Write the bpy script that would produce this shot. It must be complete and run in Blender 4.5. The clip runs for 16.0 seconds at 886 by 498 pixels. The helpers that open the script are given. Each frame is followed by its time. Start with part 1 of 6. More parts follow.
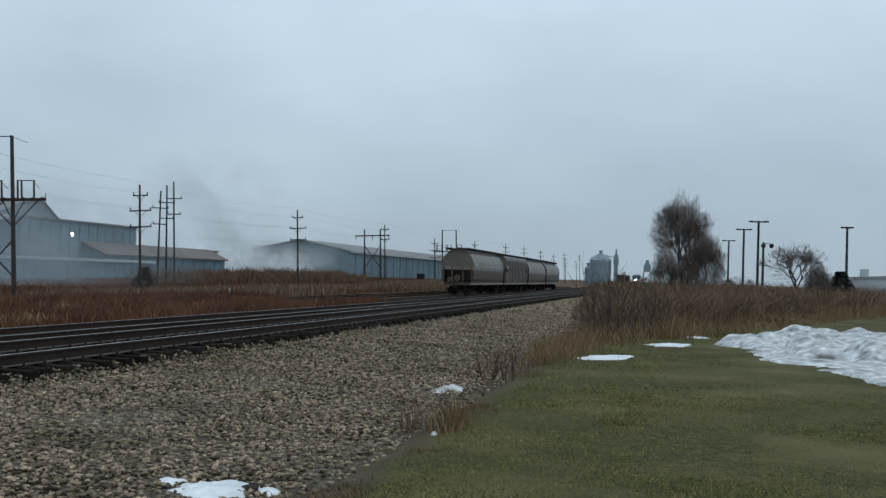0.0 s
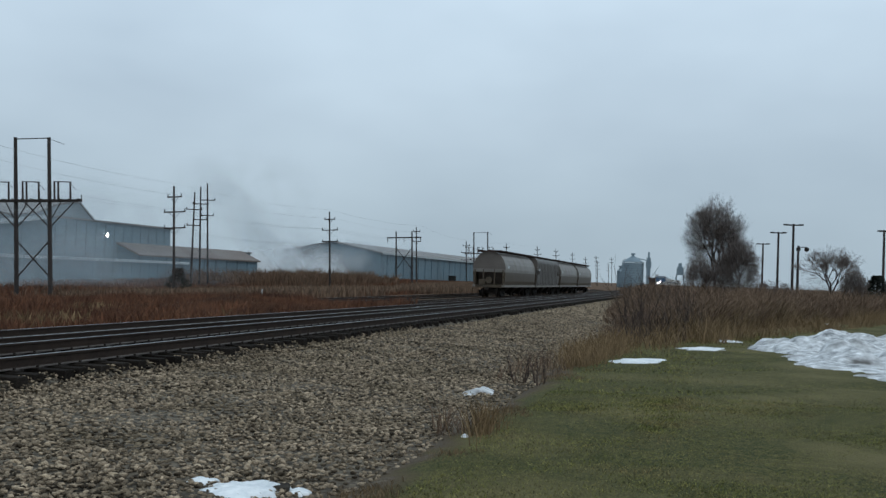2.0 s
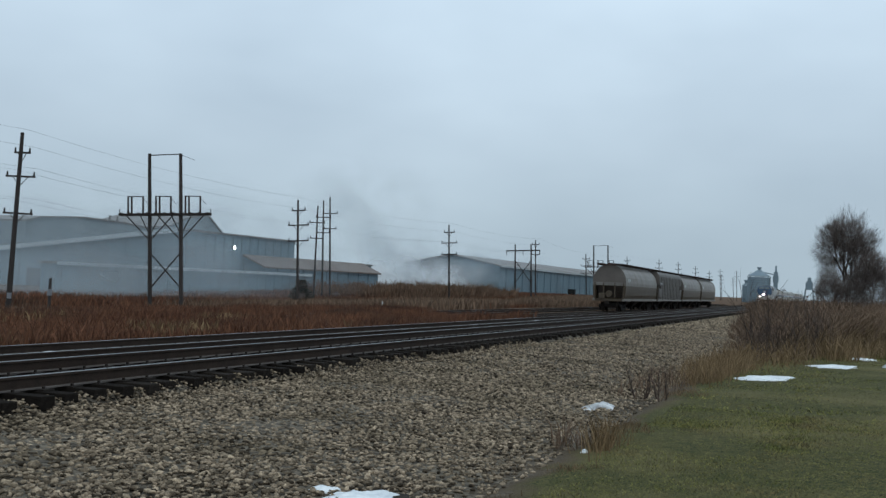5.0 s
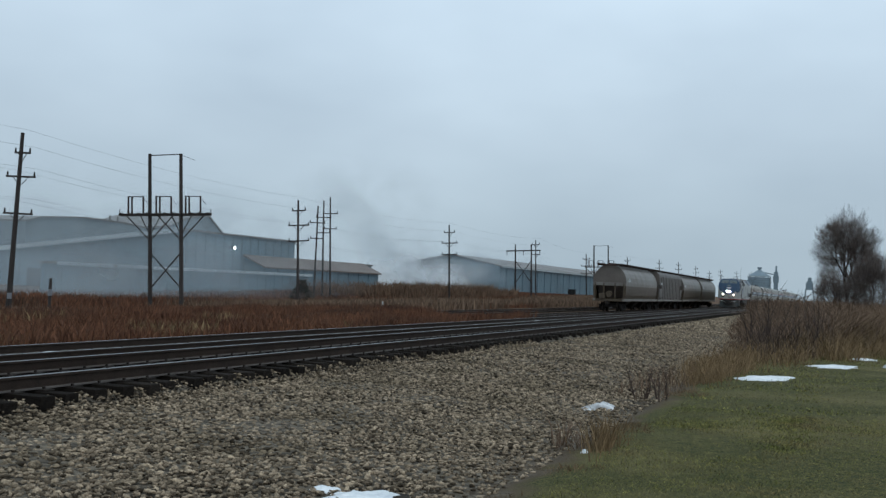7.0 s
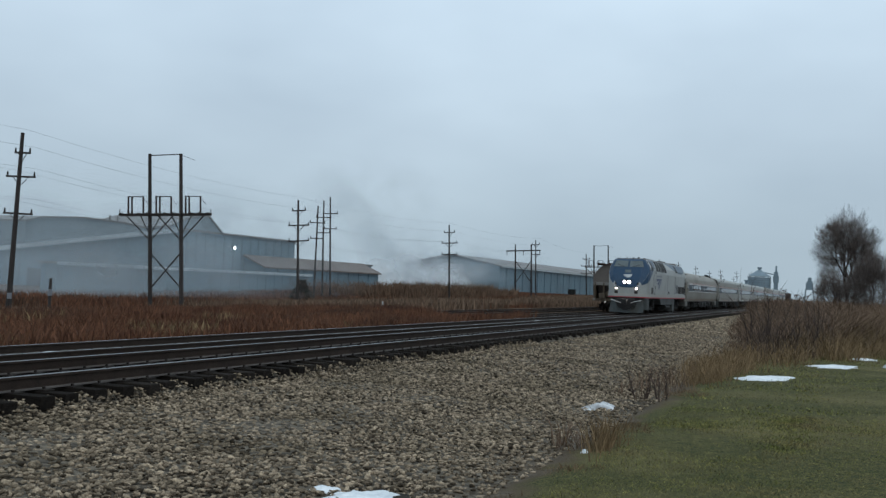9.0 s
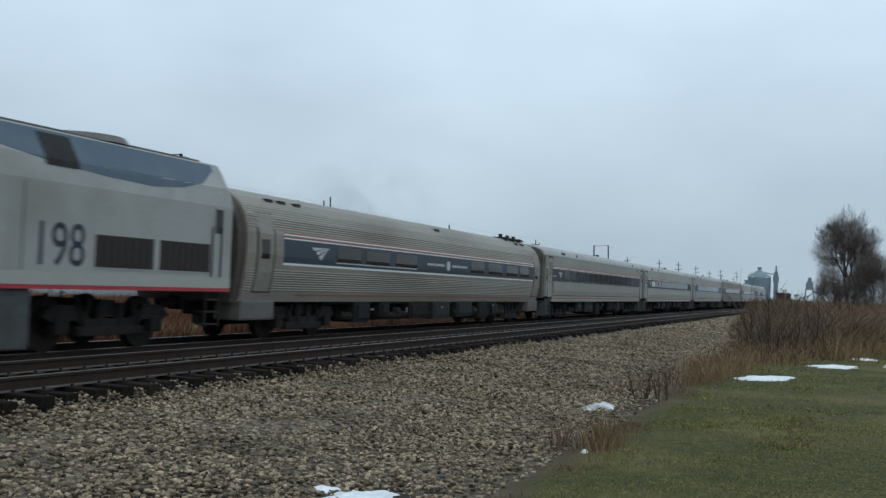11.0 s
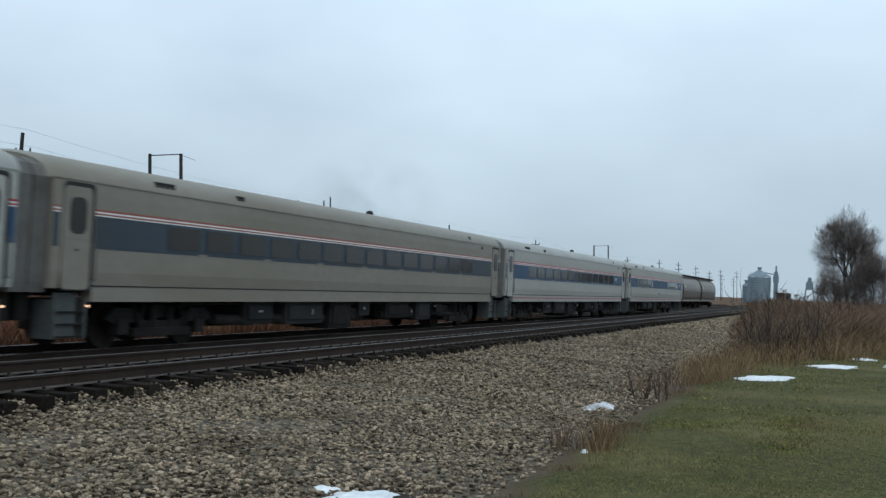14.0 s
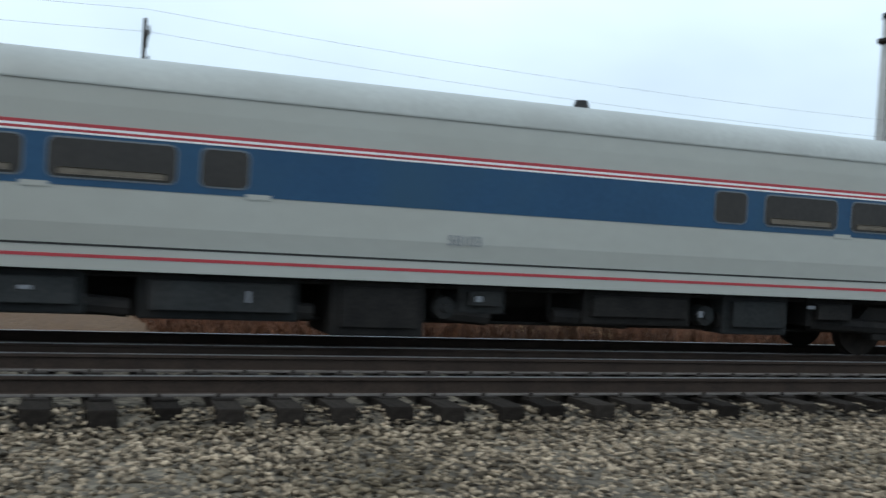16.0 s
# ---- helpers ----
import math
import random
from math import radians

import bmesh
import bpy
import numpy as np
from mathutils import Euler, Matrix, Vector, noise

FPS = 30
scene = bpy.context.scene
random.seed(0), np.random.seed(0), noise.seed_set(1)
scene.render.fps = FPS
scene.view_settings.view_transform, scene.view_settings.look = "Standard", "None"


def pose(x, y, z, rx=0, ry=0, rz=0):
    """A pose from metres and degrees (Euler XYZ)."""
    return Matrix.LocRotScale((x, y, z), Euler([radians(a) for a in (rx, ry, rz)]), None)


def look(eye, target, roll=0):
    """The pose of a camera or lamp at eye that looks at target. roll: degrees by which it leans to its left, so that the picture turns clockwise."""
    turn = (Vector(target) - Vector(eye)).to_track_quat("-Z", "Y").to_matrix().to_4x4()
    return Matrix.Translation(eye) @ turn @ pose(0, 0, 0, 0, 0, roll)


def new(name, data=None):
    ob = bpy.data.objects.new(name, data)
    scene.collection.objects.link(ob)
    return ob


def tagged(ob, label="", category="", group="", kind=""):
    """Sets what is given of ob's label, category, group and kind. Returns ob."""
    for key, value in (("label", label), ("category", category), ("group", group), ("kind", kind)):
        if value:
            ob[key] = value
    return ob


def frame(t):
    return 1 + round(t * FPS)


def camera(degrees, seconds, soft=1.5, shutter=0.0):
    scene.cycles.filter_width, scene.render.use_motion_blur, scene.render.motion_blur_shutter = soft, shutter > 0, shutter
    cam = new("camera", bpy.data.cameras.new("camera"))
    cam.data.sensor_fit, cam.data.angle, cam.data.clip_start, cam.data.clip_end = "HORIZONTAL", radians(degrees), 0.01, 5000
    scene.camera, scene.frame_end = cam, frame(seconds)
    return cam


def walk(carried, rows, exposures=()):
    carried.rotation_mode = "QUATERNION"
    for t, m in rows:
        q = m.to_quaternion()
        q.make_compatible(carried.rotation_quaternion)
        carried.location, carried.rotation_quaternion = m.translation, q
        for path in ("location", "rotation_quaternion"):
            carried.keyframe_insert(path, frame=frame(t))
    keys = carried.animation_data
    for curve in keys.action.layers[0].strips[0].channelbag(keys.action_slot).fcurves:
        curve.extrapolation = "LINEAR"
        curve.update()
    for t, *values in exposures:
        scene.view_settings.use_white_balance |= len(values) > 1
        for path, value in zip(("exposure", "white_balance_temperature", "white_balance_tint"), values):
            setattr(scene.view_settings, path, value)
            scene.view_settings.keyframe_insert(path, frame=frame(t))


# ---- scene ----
# camera: stands beside the line, swings left twice
cam = camera(46.6, 16.0, soft=1.4, shutter=0.12)
EYE_Z = 1.30


def aim(t, yaw, pitch, roll):
    return t, pose(0, 0, EYE_Z, 90 + pitch, roll, yaw)


PATH = [aim(0.0, 12.64, 1.46, -1.79), aim(1.0, 12.64, 1.46, -1.79), aim(1.5, 12.68, 1.46, -1.83), aim(2.0, 14.39, 1.52, -2.06),
        aim(2.5, 16.76, 1.51, -2.17), aim(3.0, 20.0, 1.45, -2.32), aim(3.5, 21.23, 1.99, -2.45), aim(4.0, 21.0, 1.98, -2.41),
        aim(6.3, 21.02, 1.99, -2.4), aim(10.5, 21.02, 1.99, -2.4), aim(15.1, 21.02, 1.99, -2.4), aim(15.2, 21.08, 1.99, -2.4),
        aim(15.3, 21.65, 1.93, -2.48), aim(15.4, 26.43, 1.63, -2.86), aim(15.5, 31.9, 1.27, -3.26), aim(15.6, 38.58, 0.85, -3.1),
        aim(15.7, 46.24, 0.36, -2.9), aim(15.8, 54.68, 0.0, -2.9), aim(15.9, 62.68, -0.28, -3.0), aim(16.0, 68.85, -0.52, -3.19)]
walk(cam, PATH, exposures=[(0, 0.03), (1.5, 0.04), (3.5, 0.11), (8, 0.1), (10.5, 0.12), (11.5, 0.27), (12.5, 0.3), (15.2, 0.3), (15.6, 0.36), (15.8, 0.5), (16, 0.7)])

# ------------------------------------------------------------------ light
RX = [9.06 + 0.7525, 14.26, 20.75, 26.4]      # distance of the four track centres
RZ = [0.0, -0.24, -0.60, -0.60]              # rail heads
GROUND = -0.55

world = bpy.data.worlds.new("overcast")
scene.world = world
world.use_nodes = True
wn, wl = world.node_tree.nodes, world.node_tree.links
wn.clear()
w_out = wn.new("ShaderNodeOutputWorld")
w_bg = wn.new("ShaderNodeBackground")
w_sky = wn.new("ShaderNodeTexSky")
w_sky.sky_type = "NISHITA"
w_sky.sun_disc = False
w_sky.sun_elevation, w_sky.sun_rotation = radians(38), radians(150)
w_sky.dust_density, w_sky.air_density = 3.0, 1.0
w_co = wn.new("ShaderNodeTexCoord")
w_sep = wn.new("ShaderNodeSeparateXYZ")
w_ramp = wn.new("ShaderNodeValToRGB")
w_map = wn.new("ShaderNodeMapping")
w_map.inputs["Scale"].default_value = (1.0, 1.0, 2.2)
w_noise = wn.new("ShaderNodeTexNoise")
w_noise.inputs["Scale"].default_value = 2.2
w_noise.inputs["Detail"].default_value = 4.0
w_noise.inputs["Roughness"].default_value = 0.5
w_cloud = wn.new("ShaderNodeValToRGB")
w_mul = wn.new("ShaderNodeMix")
w_mul.data_type, w_mul.blend_type = "RGBA", "MULTIPLY"
w_mul.inputs[0].default_value = 1.0
w_mix = wn.new("ShaderNodeMix")
w_mix.data_type = "RGBA"
w_mix.inputs[0].default_value = 0.93
w_dim = wn.new("ShaderNodeVectorMath")
w_dim.operation = "SCALE"
w_dim.inputs["Scale"].default_value = 0.09
wl.new(w_co.outputs["Generated"], w_sep.inputs[0])
wl.new(w_sep.outputs["Z"], w_ramp.inputs[0])
wl.new(w_co.outputs["Generated"], w_map.inputs["Vector"])
wl.new(w_map.outputs[0], w_noise.inputs["Vector"])
wl.new(w_noise.outputs["Fac"], w_cloud.inputs[0])
wl.new(w_ramp.outputs[0], w_mul.inputs[6])
wl.new(w_cloud.outputs[0], w_mul.inputs[7])
wl.new(w_sky.outputs[0], w_dim.inputs[0])
wl.new(w_dim.outputs[0], w_mix.inputs[6])
wl.new(w_mul.outputs[2], w_mix.inputs[7])
wl.new(w_mix.outputs[2], w_bg.inputs["Color"])
wl.new(w_bg.outputs[0], w_out.inputs["Surface"])
w_bg.inputs["Strength"].default_value = 1.0
e = w_ramp.color_ramp.elements
e[0].position, e[0].color = 0.0, (0.425, 0.53, 0.607, 1)
e[1].position, e[1].color = 1.0, (0.62, 0.76, 0.86, 1)
for at, col in ((0.05, (0.432, 0.54, 0.628, 1)), (0.14, (0.486, 0.598, 0.70, 1)), (0.28, (0.597, 0.735, 0.862, 1))):
    k = w_ramp.color_ramp.elements.new(at)
    k.color = col
e = w_cloud.color_ramp.elements
e[0].position, e[0].color = 0.30, (0.84, 0.855, 0.87, 1)
e[1].position, e[1].color = 0.68, (1.10, 1.10, 1.09, 1)

sun = new("sun", bpy.data.lights.new("sun", "SUN"))
sun.data.energy, sun.data.angle, sun.data.color = 0.5, radians(40), (1.0, 0.96, 0.9)
sun.matrix_world = look((0, 0, 50), (-28, 28, 0))

# ------------------------------------------------------------------ materials


def mat(name, a, b, scale=6.0, rough=0.75, metal=0.0, fine=None, bump=0.15, vary=0.0, island=False, stretch=(1, 1, 1), dirt=None, dirt_scale=0.8, spec=0.3):
    """Two colours mixed by a coarse and a fine grain; optional stains; optional change from piece to piece."""
    m = bpy.data.materials.new(name)
    m.use_nodes = True
    n, l = m.node_tree.nodes, m.node_tree.links
    p = n["Principled BSDF"]
    co = n.new("ShaderNodeTexCoord")
    mp = n.new("ShaderNodeMapping")
    mp.inputs["Scale"].default_value = stretch
    l.new(co.outputs["Object"], mp.inputs["Vector"])
    t1 = n.new("ShaderNodeTexNoise")
    t1.inputs["Scale"].default_value = scale
    t1.inputs["Detail"].default_value = 5
    t2 = n.new("ShaderNodeTexNoise")
    t2.inputs["Scale"].default_value = fine or scale * 9
    t2.inputs["Detail"].default_value = 3
    for t in (t1, t2):
        l.new(mp.outputs[0], t.inputs["Vector"])
    add = n.new("ShaderNodeMath")
    add.operation = "ADD"
    l.new(t1.outputs["Fac"], add.inputs[0])
    l.new(t2.outputs["Fac"], add.inputs[1])
    rng = n.new("ShaderNodeMapRange")
    rng.inputs["From Min"].default_value, rng.inputs["From Max"].default_value = 0.7, 1.3
    l.new(add.outputs[0], rng.inputs["Value"])
    mix = n.new("ShaderNodeMix")
    mix.data_type = "RGBA"
    mix.inputs[6].default_value, mix.inputs[7].default_value = (*a, 1), (*b, 1)
    l.new(rng.outputs[0], mix.inputs[0])
    out = mix.outputs[2]
    if dirt:
        t3 = n.new("ShaderNodeTexNoise")
        t3.inputs["Scale"].default_value = dirt_scale
        t3.inputs["Detail"].default_value = 6
        l.new(mp.outputs[0], t3.inputs["Vector"])
        r3 = n.new("ShaderNodeMapRange")
        r3.inputs["From Min"].default_value, r3.inputs["From Max"].default_value = 0.5, 0.72
        l.new(t3.outputs["Fac"], r3.inputs["Value"])
        m3 = n.new("ShaderNodeMix")
        m3.data_type = "RGBA"
        m3.inputs[7].default_value = (*dirt, 1)
        l.new(r3.outputs[0], m3.inputs[0])
        l.new(out, m3.inputs[6])
        out = m3.outputs[2]
    if vary:
        src = n.new("ShaderNodeNewGeometry" if island else "ShaderNodeObjectInfo")
        rv = n.new("ShaderNodeMapRange")
        rv.inputs["To Min"].default_value, rv.inputs["To Max"].default_value = 1 - vary, 1 + vary
        l.new(src.outputs["Random Per Island" if island else "Random"], rv.inputs["Value"])
        sc = n.new("ShaderNodeVectorMath")
        sc.operation = "SCALE"
        l.new(out, sc.inputs[0])
        l.new(rv.outputs[0], sc.inputs["Scale"])
        out = sc.outputs[0]
    l.new(out, p.inputs["Base Color"])
    p.inputs["Roughness"].default_value = rough
    p.inputs["Metallic"].default_value = metal
    p.inputs["Specular IOR Level"].default_value = spec
    if bump:
        bp = n.new("ShaderNodeBump")
        bp.inputs["Strength"].default_value = bump
        bp.inputs["Distance"].default_value = 0.02
        l.new(add.outputs[0], bp.inputs["Height"])
        l.new(bp.outputs[0], p.inputs["Normal"])
    return m


def glow(name, colour, strength):
    m = bpy.data.materials.new(name)
    m.use_nodes = True
    p = m.node_tree.nodes["Principled BSDF"]
    p.inputs["Base Color"].default_value = (*colour, 1)
    p.inputs["Emission Color"].default_value = (*colour, 1)
    p.inputs["Emission Strength"].default_value = strength
    return m


def glass(name, tint=(0.02, 0.022, 0.025), rough=0.12, fine=0.02):
    m = mat(name, tint, tuple(c * 1.5 for c in tint), 1.5, rough, 0.0, bump=fine, spec=0.22)
    return m


M = {}
M["rail_side"] = mat("rail_side", (0.024, 0.018, 0.0155), (0.045, 0.032, 0.025), 4, 0.8, 0.0, bump=0.2, spec=0.12)
M["rail_head"] = mat("rail_head", (0.16, 0.16, 0.165), (0.28, 0.28, 0.285), 3, 0.36, 0.9, bump=0.03)
M["rail_rust"] = mat("rail_rust", (0.09, 0.075, 0.065), (0.17, 0.15, 0.135), 3, 0.5, 0.6, bump=0.08)
# Dusty rust, lightened to paint the highlight along the foot's edge.
M["rail_foot"] = mat("rail_foot", (0.085, 0.074, 0.068), (0.15, 0.135, 0.125), 4, 0.6, 0.2, bump=0.1)
M["tie"] = mat("tie", (0.010, 0.0085, 0.0075), (0.030, 0.025, 0.021), 3, 0.95, stretch=(1, 6, 6), bump=0.5, vary=0.4, spec=0.05)
M["iron"] = mat("iron", (0.014, 0.012, 0.011), (0.034, 0.028, 0.024), 5, 0.8, 0.0, spec=0.12)
M["under"] = mat("under", (0.008, 0.0078, 0.008), (0.022, 0.0205, 0.019), 3, 0.8, dirt=(0.026, 0.023, 0.021), spec=0.12)
M["under_box"] = mat("under_box", (0.013, 0.0145, 0.0155), (0.029, 0.031, 0.031), 2, 0.75, dirt=(0.025, 0.022, 0.020), vary=0.3, spec=0.15)
# Greasy dark stone; shadow by rails and ties is also in this colour.
M["stone_dark"] = mat("stone_dark", (0.014, 0.0125, 0.011), (0.050, 0.044, 0.037), 9, 0.95, bump=0.3, vary=0.7, island=True, spec=0.08)
M["stone"] = mat("stone", (0.066, 0.051, 0.038), (0.345, 0.275, 0.195), 9, 0.92, bump=0.3, vary=0.85, spec=0.1, island=True, dirt=(0.115, 0.092, 0.063), dirt_scale=0.7)
M["snow"] = mat("snow", (0.55, 0.60, 0.64), (0.84, 0.87, 0.89), 1.6, 0.65, fine=14, bump=0.5, spec=0.3)
# Dirt and the grey shadows of the ridges, both mixed in as colour.
M["snow_dirt_shade"] = mat("snow_dirt_shade", (0.15, 0.16, 0.17), (0.92, 0.95, 0.98), 1.1, 0.75, fine=5, bump=0.6, dirt=(0.10, 0.095, 0.09), dirt_scale=1.1)
M["coach"] = mat("coach", (0.325, 0.332, 0.307), (0.352, 0.358, 0.332), 0.5, 0.45, 0.08, fine=6, bump=0.012, stretch=(1, 0.5, 1), dirt=(0.30, 0.297, 0.268), dirt_scale=0.35)
M["coach_tan"] = mat("coach_tan", (0.190, 0.177, 0.148), (0.228, 0.214, 0.180), 0.5, 0.5, 0.08, fine=6, bump=0.012, stretch=(1, 0.5, 1), dirt=(0.176, 0.160, 0.128), dirt_scale=0.35)
M["coach_mid"] = mat("coach_mid", (0.255, 0.25, 0.222), (0.295, 0.289, 0.258), 0.5, 0.5, 0.08, fine=6, bump=0.012, stretch=(1, 0.5, 1), dirt=(0.235, 0.226, 0.195), dirt_scale=0.35)
M["coach_roof"] = mat("coach_roof", (0.285, 0.295, 0.28), (0.335, 0.345, 0.33), 0.7, 0.5, 0.1, fine=10, bump=0.03, dirt=(0.265, 0.27, 0.255), dirt_scale=0.6)
M["coach_end"] = mat("coach_end", (0.085, 0.083, 0.078), (0.125, 0.122, 0.114), 0.8, 0.65, bump=0.04, fine=7, dirt=(0.07, 0.065, 0.058), dirt_scale=0.9)
M["end_brown"] = mat("end_brown", (0.050, 0.042, 0.036), (0.085, 0.073, 0.062), 0.8, 0.7, bump=0.05, fine=7, dirt=(0.04, 0.032, 0.026), dirt_scale=0.9)
M["lamp_white"] = glow("lamp_white", (1.0, 0.93, 0.88), 7)
M["steel"] = mat("steel", (0.20, 0.187, 0.158), (0.275, 0.258, 0.22), 0.7, 0.5, 0.2, fine=16, bump=0.03, stretch=(1, 0.3, 1), dirt=(0.165, 0.147, 0.115), dirt_scale=0.5)
M["blue_band"] = mat("blue_band", (0.009, 0.046, 0.105), (0.014, 0.062, 0.130), 0.9, 0.4, fine=15, bump=0.02, dirt=(0.016, 0.056, 0.105), dirt_scale=0.7)
M["blue_dusty"] = mat("blue_dusty", (0.026, 0.040, 0.056), (0.036, 0.052, 0.070), 0.9, 0.5, fine=15, bump=0.02, dirt=(0.040, 0.045, 0.050), dirt_scale=0.7)
M["red"] = mat("red", (0.30, 0.030, 0.040), (0.38, 0.045, 0.055), 2, 0.45, bump=0.0)
M["red_dull"] = mat("red_dull", (0.22, 0.065, 0.045), (0.30, 0.10, 0.07), 2, 0.5, bump=0.0)
M["white"] = mat("white", (0.62, 0.64, 0.63), (0.74, 0.75, 0.74), 2, 0.45, bump=0.02)
M["logo_white"] = mat("logo_white", (0.40, 0.43, 0.44), (0.52, 0.55, 0.55), 2, 0.5, bump=0.0)
M["logo_blue"] = mat("logo_blue", (0.045, 0.058, 0.115), (0.06, 0.075, 0.14), 2, 0.5, bump=0.0)
M["logo_dark"] = mat("logo_dark", (0.020, 0.024, 0.042), (0.030, 0.035, 0.058), 2, 0.5, bump=0.0)
M["logo_grey"] = mat("logo_grey", (0.16, 0.17, 0.19), (0.20, 0.21, 0.23), 2, 0.5, bump=0.0)
M["pane"] = glass("pane", (0.021, 0.0185, 0.0165))
M["pane_light"] = glass("pane_light", (0.10, 0.12, 0.125), 0.2)
# Tan of the lit coach interior, painted as a surface colour.
M["interior_tan"] = mat("interior_tan", (0.10, 0.085, 0.068), (0.17, 0.145, 0.115), 5, 0.8, bump=0.1)
M["gasket"] = mat("gasket", (0.11, 0.125, 0.14), (0.16, 0.175, 0.19), 4, 0.5, 0.4)
M["dark"] = mat("dark", (0.010, 0.010, 0.011), (0.026, 0.025, 0.024), 4, 0.7, bump=0.1)
M["grille"] = mat("grille", (0.022, 0.017, 0.015), (0.042, 0.034, 0.030), 12, 0.6, 0.2, bump=0.2)
M["loco_roof"] = mat("loco_roof", (0.105, 0.10, 0.097), (0.165, 0.157, 0.15), 1.2, 0.7, dirt=(0.085, 0.077, 0.07))
M["loco_silver"] = mat("loco_silver", (0.28, 0.288, 0.276), (0.34, 0.35, 0.337), 0.8, 0.4, 0.1, fine=16, bump=0.015, dirt=(0.235, 0.235, 0.218), dirt_scale=0.6)
M["loco_blue"] = mat("loco_blue", (0.014, 0.044, 0.090), (0.021, 0.058, 0.112), 0.8, 0.4, fine=16, bump=0.015, dirt=(0.026, 0.052, 0.090))
M["blue_faded"] = mat("blue_faded", (0.050, 0.085, 0.125), (0.070, 0.108, 0.150), 0.8, 0.45, fine=16, bump=0.015, dirt=(0.09, 0.115, 0.14))
M["lens_on"] = glow("lens_on", (1.0, 0.90, 0.86), 30)
M["beam_on"] = glow("beam_on", (1.0, 0.84, 0.82), 220)
M["ditch_on"] = glow("ditch_on", (1.0, 0.76, 0.68), 80)
M["skirt"] = mat("skirt", (0.052, 0.060, 0.062), (0.085, 0.095, 0.096), 1.5, 0.6, dirt=(0.04, 0.037, 0.032), spec=0.15)
M["marker_on"] = glow("marker_on", (1.0, 0.6, 0.35), 2.2)
M["hopper"] = mat("hopper", (0.15, 0.14, 0.127), (0.23, 0.22, 0.203), 0.6, 0.5, 0.15, fine=12, bump=0.04, dirt=(0.14, 0.12, 0.10), dirt_scale=0.7)
M["hopper_dark"] = mat("hopper_dark", (0.085, 0.08, 0.075), (0.14, 0.135, 0.125), 0.6, 0.55, 0.1, fine=12, bump=0.04, dirt=(0.07, 0.06, 0.05))
# Brown lower half; its contrast with the sky-lit upper barrel is painted in.
M["hopper_low"] = mat("hopper_low", (0.055, 0.041, 0.028), (0.095, 0.075, 0.053), 0.7, 0.45, 0.2, fine=12, bump=0.04)
M["hopper_end"] = mat("hopper_end", (0.095, 0.082, 0.074), (0.15, 0.133, 0.12), 0.7, 0.6, fine=12, bump=0.05)
M["green"] = mat("green", (0.015, 0.085, 0.055), (0.028, 0.13, 0.085), 1.2, 0.45, bump=0.03, dirt=(0.02, 0.06, 0.045))
M["pole"] = mat("pole", (0.026, 0.022, 0.021), (0.052, 0.045, 0.042), 2.5, 0.9, stretch=(4, 4, 0.5), bump=0.4, vary=0.25)
M["wire"] = mat("wire", (0.09, 0.10, 0.11), (0.13, 0.14, 0.15), 2, 0.6, bump=0)
M["blue_wall"] = mat("blue_wall", (0.11, 0.175, 0.215), (0.14, 0.215, 0.26), 0.15, 0.6, fine=1.5, bump=0.05, dirt=(0.10, 0.145, 0.175), dirt_scale=0.05)
M["grey_wall"] = mat("grey_wall", (0.17, 0.215, 0.24), (0.21, 0.255, 0.28), 0.15, 0.65, fine=1.5, bump=0.05, dirt=(0.11, 0.13, 0.145), dirt_scale=0.05)
M["metal_roof"] = mat("metal_roof", (0.15, 0.15, 0.148), (0.21, 0.205, 0.20), 0.3, 0.6, fine=3, dirt=(0.12, 0.10, 0.09), dirt_scale=0.06)
M["rusty_roof"] = mat("rusty_roof", (0.13, 0.105, 0.095), (0.19, 0.165, 0.15), 0.3, 0.75, fine=3, dirt=(0.10, 0.062, 0.045), dirt_scale=0.09)
M["pale_trim"] = mat("pale_trim", (0.36, 0.42, 0.45), (0.44, 0.50, 0.53), 0.3, 0.6)
M["seam"] = mat("seam", (0.055, 0.095, 0.12), (0.075, 0.12, 0.15), 0.3, 0.7)
M["silo"] = mat("silo", (0.16, 0.22, 0.26), (0.22, 0.285, 0.325), 0.3, 0.5, 0.3, fine=4, stretch=(0.5, 0.5, 3))
M["concrete"] = mat("concrete", (0.33, 0.34, 0.335), (0.46, 0.47, 0.46), 0.15, 0.85, fine=2, stretch=(1, 1, 0.3), dirt=(0.24, 0.245, 0.245), dirt_scale=0.12)
M["bark"] = mat("bark", (0.030, 0.024, 0.022), (0.065, 0.054, 0.05), 3, 0.95, stretch=(3, 3, 0.6), bump=0.5)
M["twig"] = mat("twig", (0.10, 0.082, 0.076), (0.17, 0.142, 0.13), 1.5, 0.95, bump=0.1, vary=0.35, island=True)
M["twig_dark"] = mat("twig_dark", (0.042, 0.030, 0.025), (0.084, 0.060, 0.048), 1.5, 0.95, bump=0.1, vary=0.35, island=True)
M["needles"] = mat("needles", (0.017, 0.024, 0.019), (0.036, 0.046, 0.036), 2, 0.9, bump=0, vary=0.4, island=True)
M["weed_red"] = mat("weed_red", (0.072, 0.032, 0.019), (0.170, 0.077, 0.042), 0.25, 0.95, fine=2.0, bump=0, vary=0.5, island=True, dirt=(0.050, 0.036, 0.026), dirt_scale=0.16)
M["weed_brown"] = mat("weed_brown", (0.100, 0.066, 0.046), (0.195, 0.132, 0.088), 0.25, 0.95, fine=2.0, bump=0, vary=0.5, island=True)
